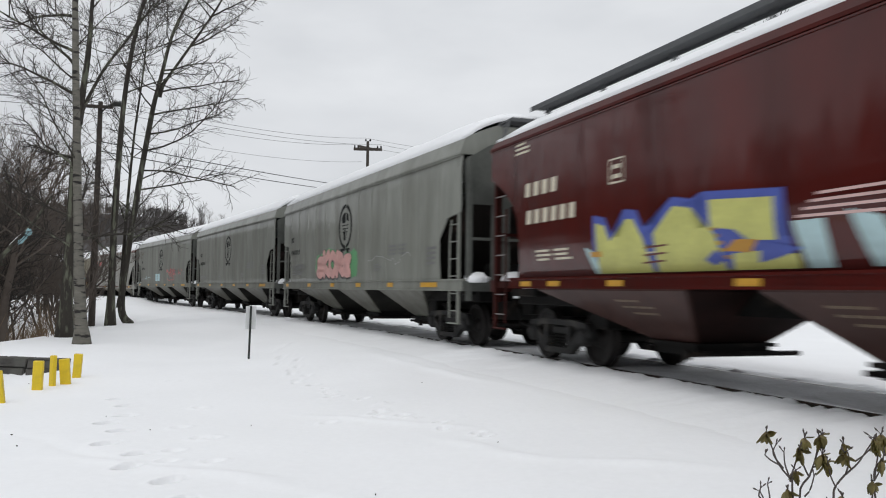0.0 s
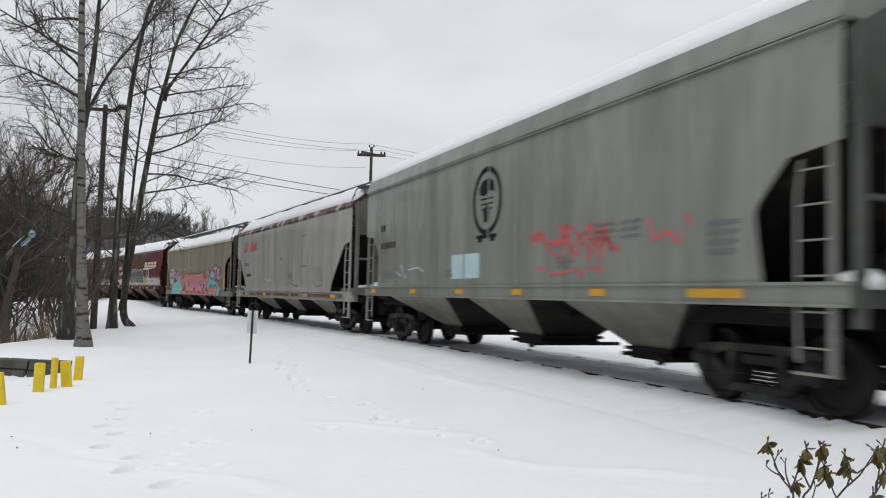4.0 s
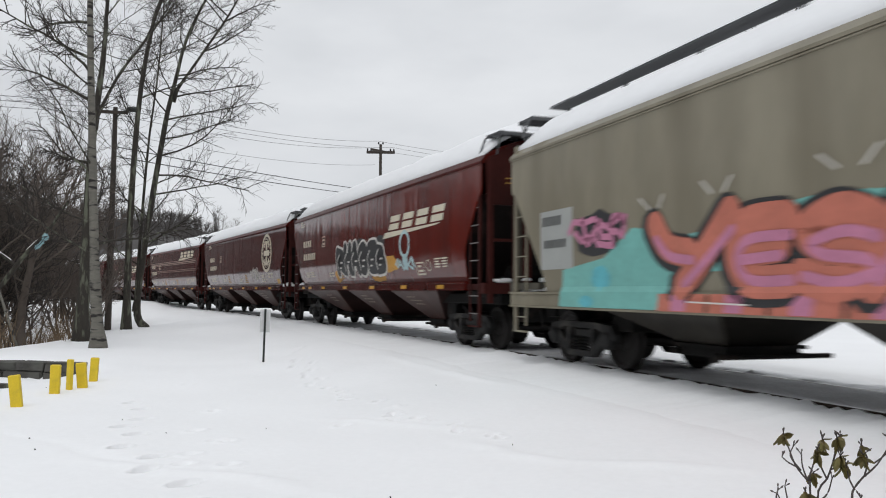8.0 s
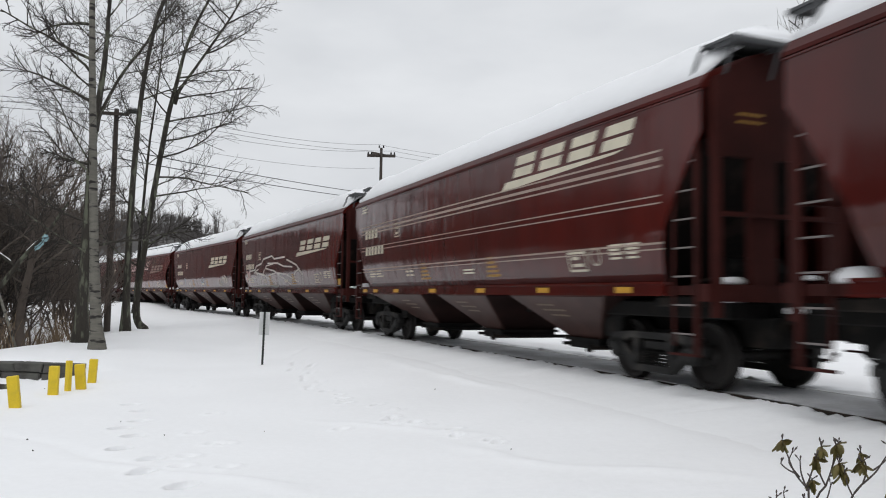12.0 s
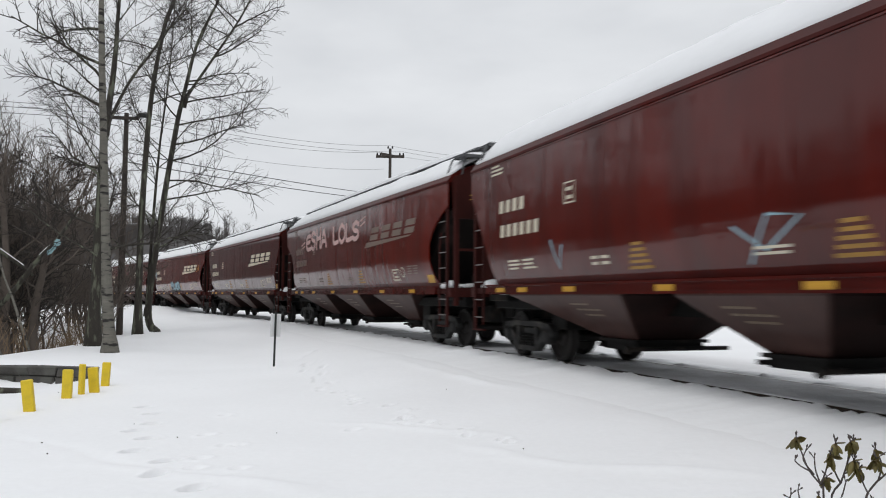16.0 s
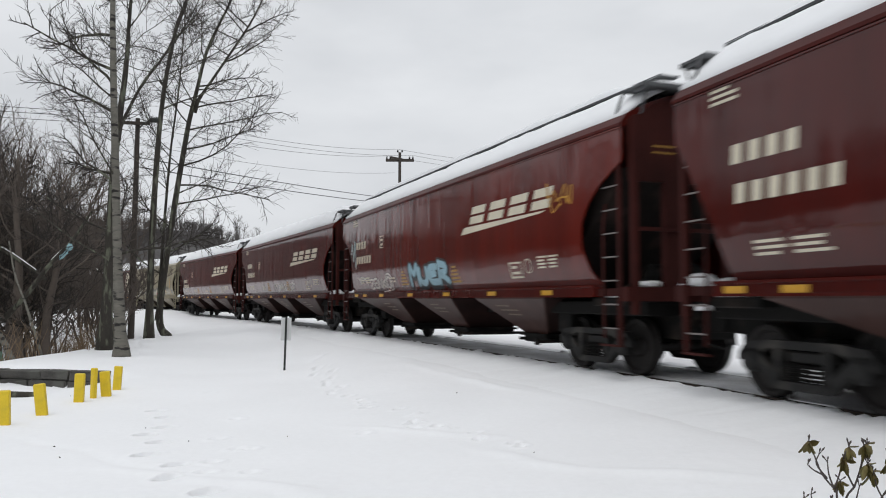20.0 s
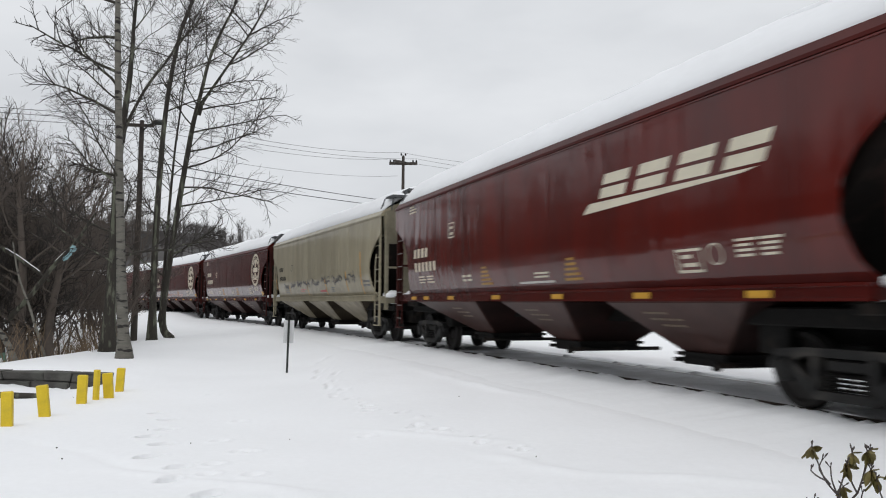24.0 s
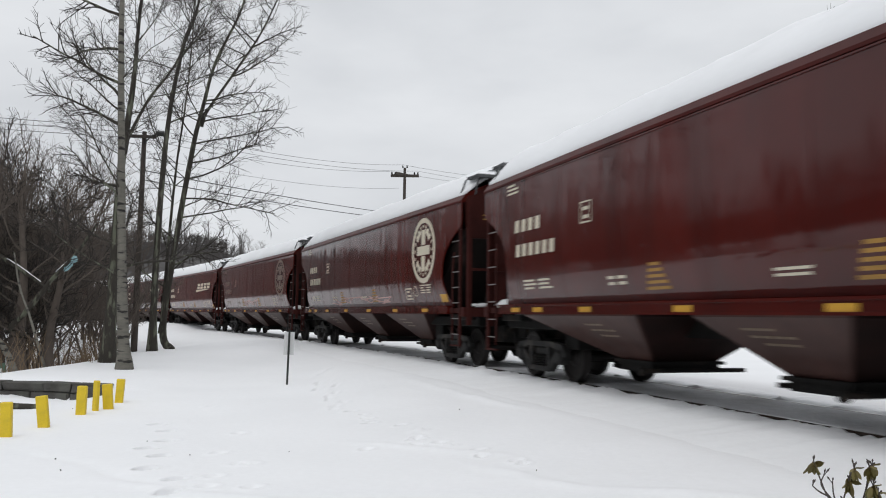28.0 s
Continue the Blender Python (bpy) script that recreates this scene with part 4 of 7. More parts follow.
def build_wagon(shape, mat_key, board_key, depth, seed, label, half, ribs=0):
    """One whole covered hopper wagon of the given half length, without its lettering."""
    mat = M[mat_key]
    red = mat_key[:3] == "red"
    sill = M["red_b" if red else mat_key]
    rail = M["rust_patch"] if mat_key == "white" else mat
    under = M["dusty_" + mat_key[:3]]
    dx = half - HALF
    full = Matrix.Diagonal((half / HALF, 1, 1, 1))
    ends = [Matrix.Rotation(math.pi * k, 4, "Z") @ Matrix.Translation((dx, 0, 0)) for k in (0, 1)]
    w = thing("hopper_wagon", label, "freight wagon", "wagons of the train")
    for sgn in (-1, 1):
        share("side_sheet", shared(("side", shape, mat_key, sgn), lambda: side_mesh(shape, mat, sgn)), w, m=full)
        share("side_sill", shared(("sill", mat_key, sgn, shape), lambda: sill_mesh(sill, sgn, shape)), w, m=full)
        if ribs:
            rm = shared(("rib", mat_key, sgn, shape), lambda: rib_mesh(mat, shape, sgn))
            for k in range(ribs):
                share("side_rib", rm, w, m=Matrix.Translation((6.9 * (2 * k / (ribs - 1) - 1), 0, 0)))
    eave = EAVES[shape]
    for sgn in (-1, 1):
        share("eave_rail", shared(("eave", mat_key, sgn, eave), lambda: fascia_mesh(rail, sgn, eave)), w, m=full)
    share("roof", shared(("roof", mat_key, eave), lambda: roof_mesh(M["roof_red"] if red else rail, eave)), w, m=full)
    share("roof_snow", shared(("snow", depth, seed, eave), lambda: snow_mesh(seed, depth, eave)), w, "thick snow lying on the roof", full)
    share("running_board", shared(("board", board_key), lambda: board_mesh(M["grating"], board_key)), w, "dark steel running boards along the roof", full)
    cap = CAPS.get(mat_key, 0.0) if board_key > 0.05 else 0.0
    if cap and label != STYLES["red_board"][4]:
        share("board_snow", shared(("cap", board_key, cap, seed), lambda: board_snow_mesh(board_key, cap, seed)), w, "ridge of snow on the running boards", full)
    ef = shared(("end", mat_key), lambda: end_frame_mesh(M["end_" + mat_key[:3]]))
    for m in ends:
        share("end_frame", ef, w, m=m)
        if shape != "flat":
            share("end_walk", shared("end_walk", lambda: end_walk_mesh(M["grating"])), w, "dark steel grating across the roof's end", m)
            share("walk_snow", shared("walk_snow", walk_snow_mesh), w, "snow lying on the grating", m)
        share("slope_sheet", shared("slope", slope_mesh), w, "grimy sloping end sheet darkened for its shade", m)
        if red:
            share("end_stencil", shared("end_stencil", end_stencil_mesh), w, "two short yellow stencilled lines", m)
    end_gear(w, dx)
    for sgn in (-1, 1):
        rm = shared(("rung", sgn, mat_key), lambda: rung_mesh(sgn, M["rung"] if red else mat))
        for sx in (-1, 1):
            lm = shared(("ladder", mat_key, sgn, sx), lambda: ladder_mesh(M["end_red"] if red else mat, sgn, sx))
            lad = share("ladder", lm, w, m=Matrix.Translation((sx * (half - 0.36), 0, 0)))
            for k in range(9):
                share("rung", rm, lad, m=Matrix.Translation((0, 0, 0.78 + 0.37 * k)))
    # Plate added to close the hollow body, black for the shade up there.
    share("floor_sheet", shared("floor", lambda: boxes_mesh("floor_sheet", [(-5.9, 5.9, -1.41, 1.41, 1.36, 1.41)], 0.0)), w, "black added closing plate between the bays", full)
    for out in (-1, 0, 1):
        cx = 3.95 * out
        bay = share("hopper_bay", shared(("bay", mat_key[:3], out), lambda: bay_mesh(M["plate_" + mat_key[:3]], out)), w, "sloping plates of a funnel bay, shade in their colour", Matrix.Translation((cx * half / HALF, 0, 0)))
        for sgn in (-1, 1):
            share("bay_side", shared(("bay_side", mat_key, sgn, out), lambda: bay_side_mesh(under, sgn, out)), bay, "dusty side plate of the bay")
        share("outlet_gate", shared("gate", gate_mesh), bay, "black iron outlet gate")
        if red:
            tagged(share("bay_stencil", shared("bay_stencil", bay_stencil_mesh), bay, "faint yellowish print"), kind="stuff")
    for sx in (-1, 1):
        share("coupler", shared("coupler", coupler_mesh), w, "black knuckle coupler with air hose",
              Matrix.Translation((sx * (half + 0.22), 0, 0)) @ Matrix.Rotation(0 if sx > 0 else math.pi, 4, "Z"))
        share("snow_lump", shared("lump0", lambda: lump_mesh(3, 0.13, 0.20, 0.08)), w, "lump of snow", Matrix.Translation((sx * (half - 0.22), -0.9, 1.45)))
        share("snow_lump", shared("lump1", lambda: lump_mesh(8, 0.18, 0.12, 0.08)), w, "lump of snow", Matrix.Translation((sx * (half + 0.2), -0.25, 1.08)))
        share("snow_lump", shared("lump2", lambda: lump_mesh(15, 0.11, 0.09, 0.05)), w, "lump of snow", Matrix.Translation((sx * (half + 0.03), -1.25, 1.46)))
        tr = share("truck", shared("bolster", bolster_mesh), w, "black iron four-wheel truck", Matrix.Translation((sx * (TRUCK_X + dx), 0, 0)))
        for sgn in (-1, 1):
            share("side_frame", shared(("frame", sgn), lambda: side_frame_mesh(sgn)), tr)
            share("spring", shared(("spring", sgn), lambda: spring_mesh(sgn)), tr)
        for ax in (-0.89, 0.89):
            ws = share("wheelset", shared("wheelset", wheelset_mesh), tr, "dark steel wheels on an axle")
            ws.matrix_parent_inverse = Matrix.Translation((ax, 0, WHEEL_R))
            WHEELSETS.append(ws)
    return w


# ---- trees, brush, woods ----
def grow(tw, start, direction, length, r0, level, rng, droop=0.0, sides=3, wild=0.30):
    """A limb that wanders and carries smaller ones."""
    n = 6 if level > 0 else 4
    pts = [start]
    d = direction.normalized()
    for i in range(n):
        d = (d + Vector((rng.gauss(0, wild), rng.gauss(0, wild), rng.gauss(0, wild) + 0.10 - droop)) * 0.55).normalized()
        pts.append(pts[-1] + d * (length / n))
    tw[0 if level > 1 else 1].add(pts, r0, max(r0 * 0.35, 0.0038), 5 if level > 1 else sides)
    if level <= 0:
        return
    kids = {3: 8, 2: 10, 1: 7}[level]
    for k in range(kids):
        u = 0.22 + 0.78 * (k + rng.random() * 0.8) / kids
        i = min(int(u * n), n - 1)
        p = pts[i].lerp(pts[i + 1], u * n - i)
        ax = (pts[i + 1] - pts[i]).normalized()
        side = ax.cross(Vector((rng.gauss(0, 1), rng.gauss(0, 1), rng.gauss(0, 1))).normalized()).normalized()
        nd = ax * 0.75 + side * rng.uniform(0.45, 1.0) + Vector((0, 0, 0.15 - droop))
        grow(tw, p, nd, length * rng.uniform(0.28, 0.55) * (1.15 - 0.5 * u), max(r0 * 0.45, 0.0054), level - 1, rng, droop, 3, wild)


def catmull(pts, n):
    out = []
    for i in range(len(pts) - 1):
        p0, p1, p2, p3 = pts[max(i - 1, 0)], pts[i], pts[i + 1], pts[min(i + 2, len(pts) - 1)]
        for k in range(n):
            t = k / n
            out.append(0.5 * ((2 * p1) + (p2 - p0) * t + (2 * p0 - 5 * p1 + 4 * p2 - p3) * t * t + (3 * p1 - p0 - 3 * p2 + p3) * t ** 3))
    out.append(pts[-1])
    return out


def bare_tree(name, label, stems, bark, seed, limbs=18, first=0.28, reach=2.6, droop=0.03, limb_r=0.055, level=2, category="tree", group="", extra=()):
    """stems: lists of (x, y, z) along each trunk with its radius at the foot and the top."""
    rng = random.Random(seed)
    base = Vector(stems[0][0][0])
    t = thing(name, label, category, group, m=Matrix.Translation(base))
    tw = (Twigs(), Twigs())
    for pts, r0, r1 in stems:
        pts = catmull([Vector(p) - base for p in pts], 6)
        n = len(pts)
        bm = bmesh.new()
        pts[0] = pts[0] - Vector((0, 0, 0.25))
        rad = []
        for i in range(n):
            u = i / (n - 1)
            rad.append(r0 + (r1 - r0) * u + r0 * 0.75 * max(0.0, 1 - u * n / 3.2) ** 2)
        tube(bm, pts, rad, 12)
        for v in bm.verts:
            k = noise.noise((v.co.x * 5 + seed, v.co.y * 5, v.co.z * 1.5))
            v.co.x += 0.02 * k * r0 / 0.15
            v.co.y -= 0.02 * k * r0 / 0.15
        part("trunk", bm, M[bark], t, smooth=True)
        tall = pts[-1].z - pts[0].z
        for k in range(limbs):
            u = first + (1 - first) * (k + rng.random()) / limbs
            i = min(int(u * (n - 1)), n - 2)
            p = pts[i].lerp(pts[i + 1], u * (n - 1) - i)
            az = rng.uniform(0, 6.2832)
            up = rng.uniform(0.2, 0.8) + 0.5 * u
            ln = reach * rng.uniform(0.6, 1.15) * (1.15 - 0.55 * (u - first) / (1 - first))
            grow(tw, p, Vector((math.cos(az), math.sin(az), up)), ln, limb_r * rng.uniform(0.5, 1.0) * (1.2 - 0.7 * u), level, rng, droop, 3, 0.23)
    for p, d, ln in extra:
        grow(tw, Vector(p) - base, Vector(d), ln, limb_r, level, rng, droop, 3, 0.23)
    tagged(tw[0].ob("branching", M[bark] if bark != "birch" else M["bark"], t), kind="stuff")
    tw[1].ob("crown", M["twig"], t, "bare fine twigs")
    return t


bare_tree("birch_tree", "tall pale birch with bare twigs on a snowy bank", [([(-7.92, 20.0, -0.15), (-8.03, 20.0, 1.2), (-8.1, 20.0, 2.4), (-8.25, 20.0, 5.3), (-8.4, 20.0, 8.8), (-8.5, 20.1, 13.0)], 0.15, 0.045)],
          "birch", 11, limbs=17, first=0.34, reach=2.6, droop=0.09, limb_r=0.042,
          extra=(((-8.18, 20.0, 4.3), (-1, 0, 0.5), 1.2), ((-8.27, 20.0, 5.9), (-1, 0.1, 0.35), 2.2), ((-8.33, 20.0, 7.0), (-1, -0.2, 0.3), 2.3), ((-8.37, 20.0, 7.9), (-1, 0.3, 0.25), 2.2), ((-8.3, 20.0, 6.6), (-0.8, 0, 0.9), 1.9), ((-8.4, 20.0, 8.8), (-1, 0, 0.4), 2.1)))
bare_tree("tree", "dark-barked bare tree behind the birch", [([(-9.3, 22.3, -0.1), (-9.23, 22.3, 3.25), (-9.16, 22.3, 5.5), (-8.95, 22.3, 7.6), (-8.85, 22.3, 9.7), (-8.6, 22.4, 14.0)], 0.155, 0.018),
                                                             ([(-9.12, 22.3, 5.9), (-8.5, 22.3, 7.2), (-7.8, 22.4, 8.3), (-7.2, 22.4, 9.9)], 0.05, 0.015)],
          "bark", 12, limbs=14, first=0.34, reach=2.3, limb_r=0.034)
bare_tree("tree", "slender dark-barked bare tree in snow", [([(-9.87, 27.2, -0.12), (-9.84, 27.2, 3.7), (-9.65, 27.2, 7.6), (-9.24, 27.2, 10.4), (-8.8, 27.2, 11.8), (-8.0, 27.2, 15.0)], 0.125, 0.018)],
          "bark", 13, limbs=17, first=0.34, reach=3.0, droop=0.07, limb_r=0.034)
bare_tree("tree", "forked dark-barked bare tree with leaning stems",
          [([(-9.72, 28.6, -0.12), (-10.02, 28.6, 0.6), (-9.73, 28.6, 3.4), (-9.21, 28.6, 7.1), (-8.9, 28.6, 8.66), (-8.47, 28.6, 10.4), (-7.6, 28.6, 12.4), (-7.0, 28.6, 15.0)], 0.14, 0.018),
           ([(-10.1, 28.7, 0.7), (-10.08, 28.7, 1.4), (-9.95, 28.7, 4.25), (-9.79, 28.7, 6.7), (-9.5, 28.7, 9.6), (-9.3, 28.7, 14.0)], 0.075, 0.015),
           ([(-8.95, 28.6, 8.2), (-7.9, 28.6, 9.8), (-6.9, 28.6, 11.4), (-6.2, 28.6, 13.0), (-5.4, 28.6, 15.0)], 0.055, 0.012)],
          "bark", 15, limbs=18, first=0.22, reach=2.8, droop=0.10, limb_r=0.036,
          extra=(((-9.55, 28.6, 4.6), (1, 0, 0.2), 3.3), ((-9.45, 28.6, 5.3), (1, -0.2, 0.25), 3.5), ((-9.35, 28.6, 6.0), (1, 0.1, 0.2), 3.7), ((-9.25, 28.6, 6.6), (1, -0.1, 0.3), 3.4), ((-9.15, 28.6, 7.3), (1, 0.1, 0.3), 3.4), ((-9.0, 28.6, 8.1), (1, 0.2, 0.4), 3.0), ((-8.8, 28.6, 8.9), (1, -0.1, 0.3), 2.4), ((-7.9, 28.6, 9.8), (1, 0, 0.2), 2.0), ((-7.2, 28.6, 10.9), (1, 0, 0.3), 1.8)))


def shrub(x, y, high, stems, seed, spread=1.0, label="dense leafless brush with many dark stems", lean=0.35):
    rng = random.Random(seed)
    z = ground_height(x, y)
    t = thing("brush", label, "shrub", "brush along the stream", m=Matrix.Translation((x, y, z)))
    tw = (Twigs(), Twigs())
    for k in range(stems):
        az = rng.uniform(0, 6.2832)
        st = Vector((math.cos(az) * rng.uniform(0, 0.7) * spread, math.sin(az) * rng.uniform(0, 0.7) * spread, -0.1))
        d = Vector((math.cos(az) * rng.uniform(0, lean), math.sin(az) * rng.uniform(0, lean), 1.0))
        grow(tw, st, d, high * rng.uniform(0.55, 1.0), rng.uniform(0.025, 0.06), 3 if k < 3 else 2, rng, -0.03, 3, 0.32)
    tagged(tw[0].ob("stem", M["brush"], t), kind="stuff")
    tw[1].ob("crown", M["brush"], t)
    return t


_rs = random.Random(21)
for _i, (_x, _y, _h, _n) in enumerate(((-12.6, 25.5, 7.0, 9), (-15.2, 24.5, 7.4, 9), (-14.6, 28.5, 7.8, 9), (-17.5, 29.0, 8.0, 9),
                                       (-16.5, 33.5, 8.0, 9), (-19.5, 34.5, 8.6, 8), (-15.0, 36.0, 5.0, 8), (-21.0, 40.0, 8.6, 8), (-18.5, 43.0, 7.0, 8), (-25.0, 47.0, 9.0, 8),
                                       (-13.8, 26.5, 6.5, 10), (-16.2, 26.8, 7.2, 10), (-18.6, 31.6, 8.0, 9), (-13.0, 31.0, 4.2, 9), (-20.5, 37.0, 8.4, 9), (-14.2, 20.2, 6.0, 10),
                                       (-16.8, 38.5, 5.5, 9), (-22.5, 43.5, 8.6, 8), (-17.2, 23.0, 7.0, 9), (-19.5, 27.5, 7.6, 9))):
    shrub(_x, _y, _h, _n, 40 + _i)


# ---- far woods on the slope behind the line, and all round the place ----
def hill_height(x, y):
    """Wooded slopes that rise round the place, highest ahead and, as an unseen addition, to the left."""
    r = math.hypot(x + 20, y - 40)
    ridge = 6.5 * math.exp(-((x + 85) / 60.0) ** 2) if y > 60 else 0.0
    az = math.degrees(math.atan2(-x, max(y, 1.0)))
    ahead = 11.5 * smooth(9, 17, az) * smooth(80, 55, az) * smooth(95, 165, math.hypot(x, y)) if y > 40 else 0.0
    # Unseen left slope, added so that glossy wagon sides reflect something dark.
    side = ahead + 18.0 * smooth(-50, -88, x) * smooth(85, 45, y)
    return smooth(95, 215, r) * (4.5 + ridge + 2.5 * noise.noise((x * 0.011, y * 0.011, 3.0))) + side


def build_hills():
    nr, na = 26, 120
    rings = []
    verts, faces = [], []
    for i in range(nr + 1):
        r = 32 + 348 * i / nr
        for j in range(na):
            a = 6.2832 * j / na
            x, y = -20 + r * math.cos(a), 40 + r * math.sin(a)
            z = -1.2 - 2.0 * smooth(100, 80, r) + hill_height(x, y) * (1.0 if i < nr else 0.4)
            verts.append((x, y, z))
    for i in range(nr):
        for j in range(na):
            a, b = i * na + j, i * na + (j + 1) % na
            faces.append((a, b, b + na, a + na))
    me = bpy.data.meshes.new("hillside")
    me.from_pydata(verts, [], faces)
    me.polygons.foreach_set("use_smooth", [True] * len(me.polygons))
    me.materials.append(M["hill"])
    tagged(new("hillside", me), "low wooded hills in winter around the valley", "hill", kind="structure")


build_hills()


def build_woods():
    rng = random.Random(77)
    tw = Twigs()
    spots = []
    for k in range(900):
        a = rng.uniform(0, 6.2832)
        r = rng.uniform(125, 290)
        spots.append((-20 + r * math.cos(a), 40 + r * math.sin(a), 5, 9))
    for k in range(1900):                      # on the slope ahead
        a = rng.uniform(1.45, 2.5)
        r = rng.uniform(100, 200)
        spots.append((-20 + r * math.cos(a), 40 + r * math.sin(a), 1.2, 2.2))
    for k in range(420):                       # behind the brush, left of the line
        spots.append((rng.uniform(-75, -24), rng.uniform(30, 95), 4, 7))
    # Unseen stands behind and beside the camera, added to darken the wagons' reflections.
    for k in range(300):                       # behind the camera
        spots.append((rng.uniform(-60, 30), rng.uniform(-55, -22), 9, 15))
    for k in range(900):                       # beyond the stream, beside the camera
        spots.append((rng.uniform(-90, -27), rng.uniform(-40, 60), 5, 10))
    for x, y, h0, h1 in spots:
        d, s = track_offset(x, y)
        if abs(d) < 9:
            continue
        z = -0.8 + hill_height(x, y)
        h = rng.uniform(h0, h1)
        top = Vector((x + rng.gauss(0, 0.5), y + rng.gauss(0, 0.5), z + h))
        foot = Vector((x, y, z))
        tw.add([foot, foot.lerp(top, 0.5), top], 0.16, 0.03, 3)
        for b in range(11):
            u = rng.uniform(0.2, 0.95)
            p = foot.lerp(top, u)
            az = rng.uniform(0, 6.2832)
            ln = h * 0.3 * (1.2 - u * 0.7)
            e = p + Vector((math.cos(az) * ln * 0.7, math.sin(az) * ln * 0.7, ln * 0.75))
            tw.add([p, e], 0.05, 0.02, 3)
            for c in range(2):
                q = p.lerp(e, rng.uniform(0.3, 0.8))
                tw.add([q, q + Vector((rng.gauss(0, 0.6), rng.gauss(0, 0.6), rng.uniform(0.4, 1.3)))], 0.03, 0.014, 3)
    ob = tw.ob("far_woods", M["woods"], None)
    tagged(ob, "bare grey-brown woods on the far slopes", "woods", kind="stuff")


build_woods()


# ---- posts, poles and wires ----
def yellow_post(x, y, wide, high, lean, turn):
    z = ground_height(x, y)
    bm = bmesh.new()
    box(bm, -wide / 2, wide / 2, -0.045, 0.045, -0.15, high, 0.012)
    t = thing("guard_post", "short yellow painted guard post standing in snow", "post", "yellow guard posts", m=pose(x, y, z, 0, lean, turn))
    part("post", bm, M["yellow"], t)
    return t


for _p in ((-5.33, 9.91, 0.13, 0.42, -2, 12), (-5.34, 10.86, 0.14, 0.42, -7, 10), (-5.49, 12.28, 0.14, 0.43, 1, 8), (-5.48, 12.76, 0.075, 0.47, 1, 60), (-5.37, 12.99, 0.15, 0.40, -5, 10), (-5.55, 13.85, 0.13, 0.40, 3, 10)):
    yellow_post(*_p)


def marker_post():
    x, y = -3.36, 17.32
    t = thing("marker_post", "thin dark steel post with a small white plaque", "post", m=pose(x, y, ground_height(x, y), 0, 1.2, 20))
    bm = bmesh.new()
    h = 0.83 - ground_height(x, y)
    box(bm, -0.022, 0.022, -0.006, 0.006, -0.2, h)
    box(bm, -0.005, 0.005, 0.006, 0.035, -0.2, h)
    part("post", bm, M["steel_post"], t)
    bm = bmesh.new()
    box(bm, -0.10, 0.12, 0.036, 0.045, h - 0.50, h - 0.01, 0.003)
    part("plaque", bm, M["plaque"], t, "blank white plaque")


marker_post()


def wire(name, a, b, sag, r, label):
    bm = bmesh.new()
    a, b = Vector(a), Vector(b)
    pts = [a.lerp(b, k / 24) - Vector((0, 0, sag * 4 * (k / 24) * (1 - k / 24))) for k in range(25)]
    tube(bm, pts, r, 5)
    me = mesh_from(bm, name, M["wire"])
    return tagged(new(name, me), label, "wire", "overhead wires")


def utility_pole():
    t = thing("utility_pole", "dark wooden utility pole with a crossarm and insulators", "utility pole", m=Matrix.Translation((-3.7, 70.0, -0.2)))
    bm = bmesh.new()
    tube(bm, [(0, 0, -0.5), (0, 0, 7), (0, 0, 14.4)], [0.19, 0.16, 0.12], 12)
    part("pole", bm, M["pole_wood"], t)
    bm = bmesh.new()
    box(bm, -1.25, 1.25, -0.07, 0.07, 13.55, 13.8, 0.02)
    arm = part("crossarm", bm, M["pole_wood"], t)
    arm.matrix_basis = Matrix.Translation((0, 0.18, 0.05))
    bm = bmesh.new()
    box(bm, -1.15, 1.15, -0.06, 0.06, 13.7, 13.9, 0.02)
    part("crossarm", bm, M["pole_wood"], t).matrix_basis = Matrix.Rotation(radians(50), 4, "Z")
    ins = bmesh.new()
    tube(ins, [(0, 0, 0), (0, 0, 0.07), (0, 0, 0.12), (0, 0, 0.2)], [0.05, 0.09, 0.05, 0.07], 8)
    me = mesh_from(ins, "insulator", M["iron"])
    for x, y, z in ((-1.15, 0.18, 13.85), (-0.85, 0.18, 13.85), (0.85, 0.18, 13.85), (1.15, 0.18, 13.85), (-0.18, 0, 14.4), (0.2, 0, 14.4)):
        share("insulator", me, t, m=Matrix.Translation((x, y, z)))


utility_pole()


def lamp_pole():
    x, y = -14.1, 36.6
    t = thing("street_lamp", "dark wooden pole with a street lamp arm", "street lamp", m=Matrix.Translation((x, y, -0.2)))
    bm = bmesh.new()
    tube(bm, [(0, 0, -0.4), (0.03, 0, 5), (0.05, 0, 9.75)], [0.15, 0.13, 0.10], 12)
    part("pole", bm, M["pole_wood"], t)
    bm = bmesh.new()
    tube(bm, [(0.05, -0.1, 9.15), (0.45, -0.2, 9.5), (0.8, -0.3, 9.58)], 0.035, 6)
    part("arm", bm, M["steel_post"], t)
    bm = bmesh.new()
    tube(bm, [(0.65, -0.28, 9.57), (0.8, -0.3, 9.60), (1.05, -0.36, 9.57), (1.2, -0.4, 9.52)], [0.06, 0.13, 0.12, 0.04], 8)
    part("lamp_head", bm, M["steel_post"], t, "unlit street lamp head")
    bm = bmesh.new()
    box(bm, -0.6, 0.6, -0.20, -0.10, 9.42, 9.56)
    part("crossarm", bm, M["pole_wood"], t).matrix_basis = Matrix.Rotation(radians(12), 4, "Z")


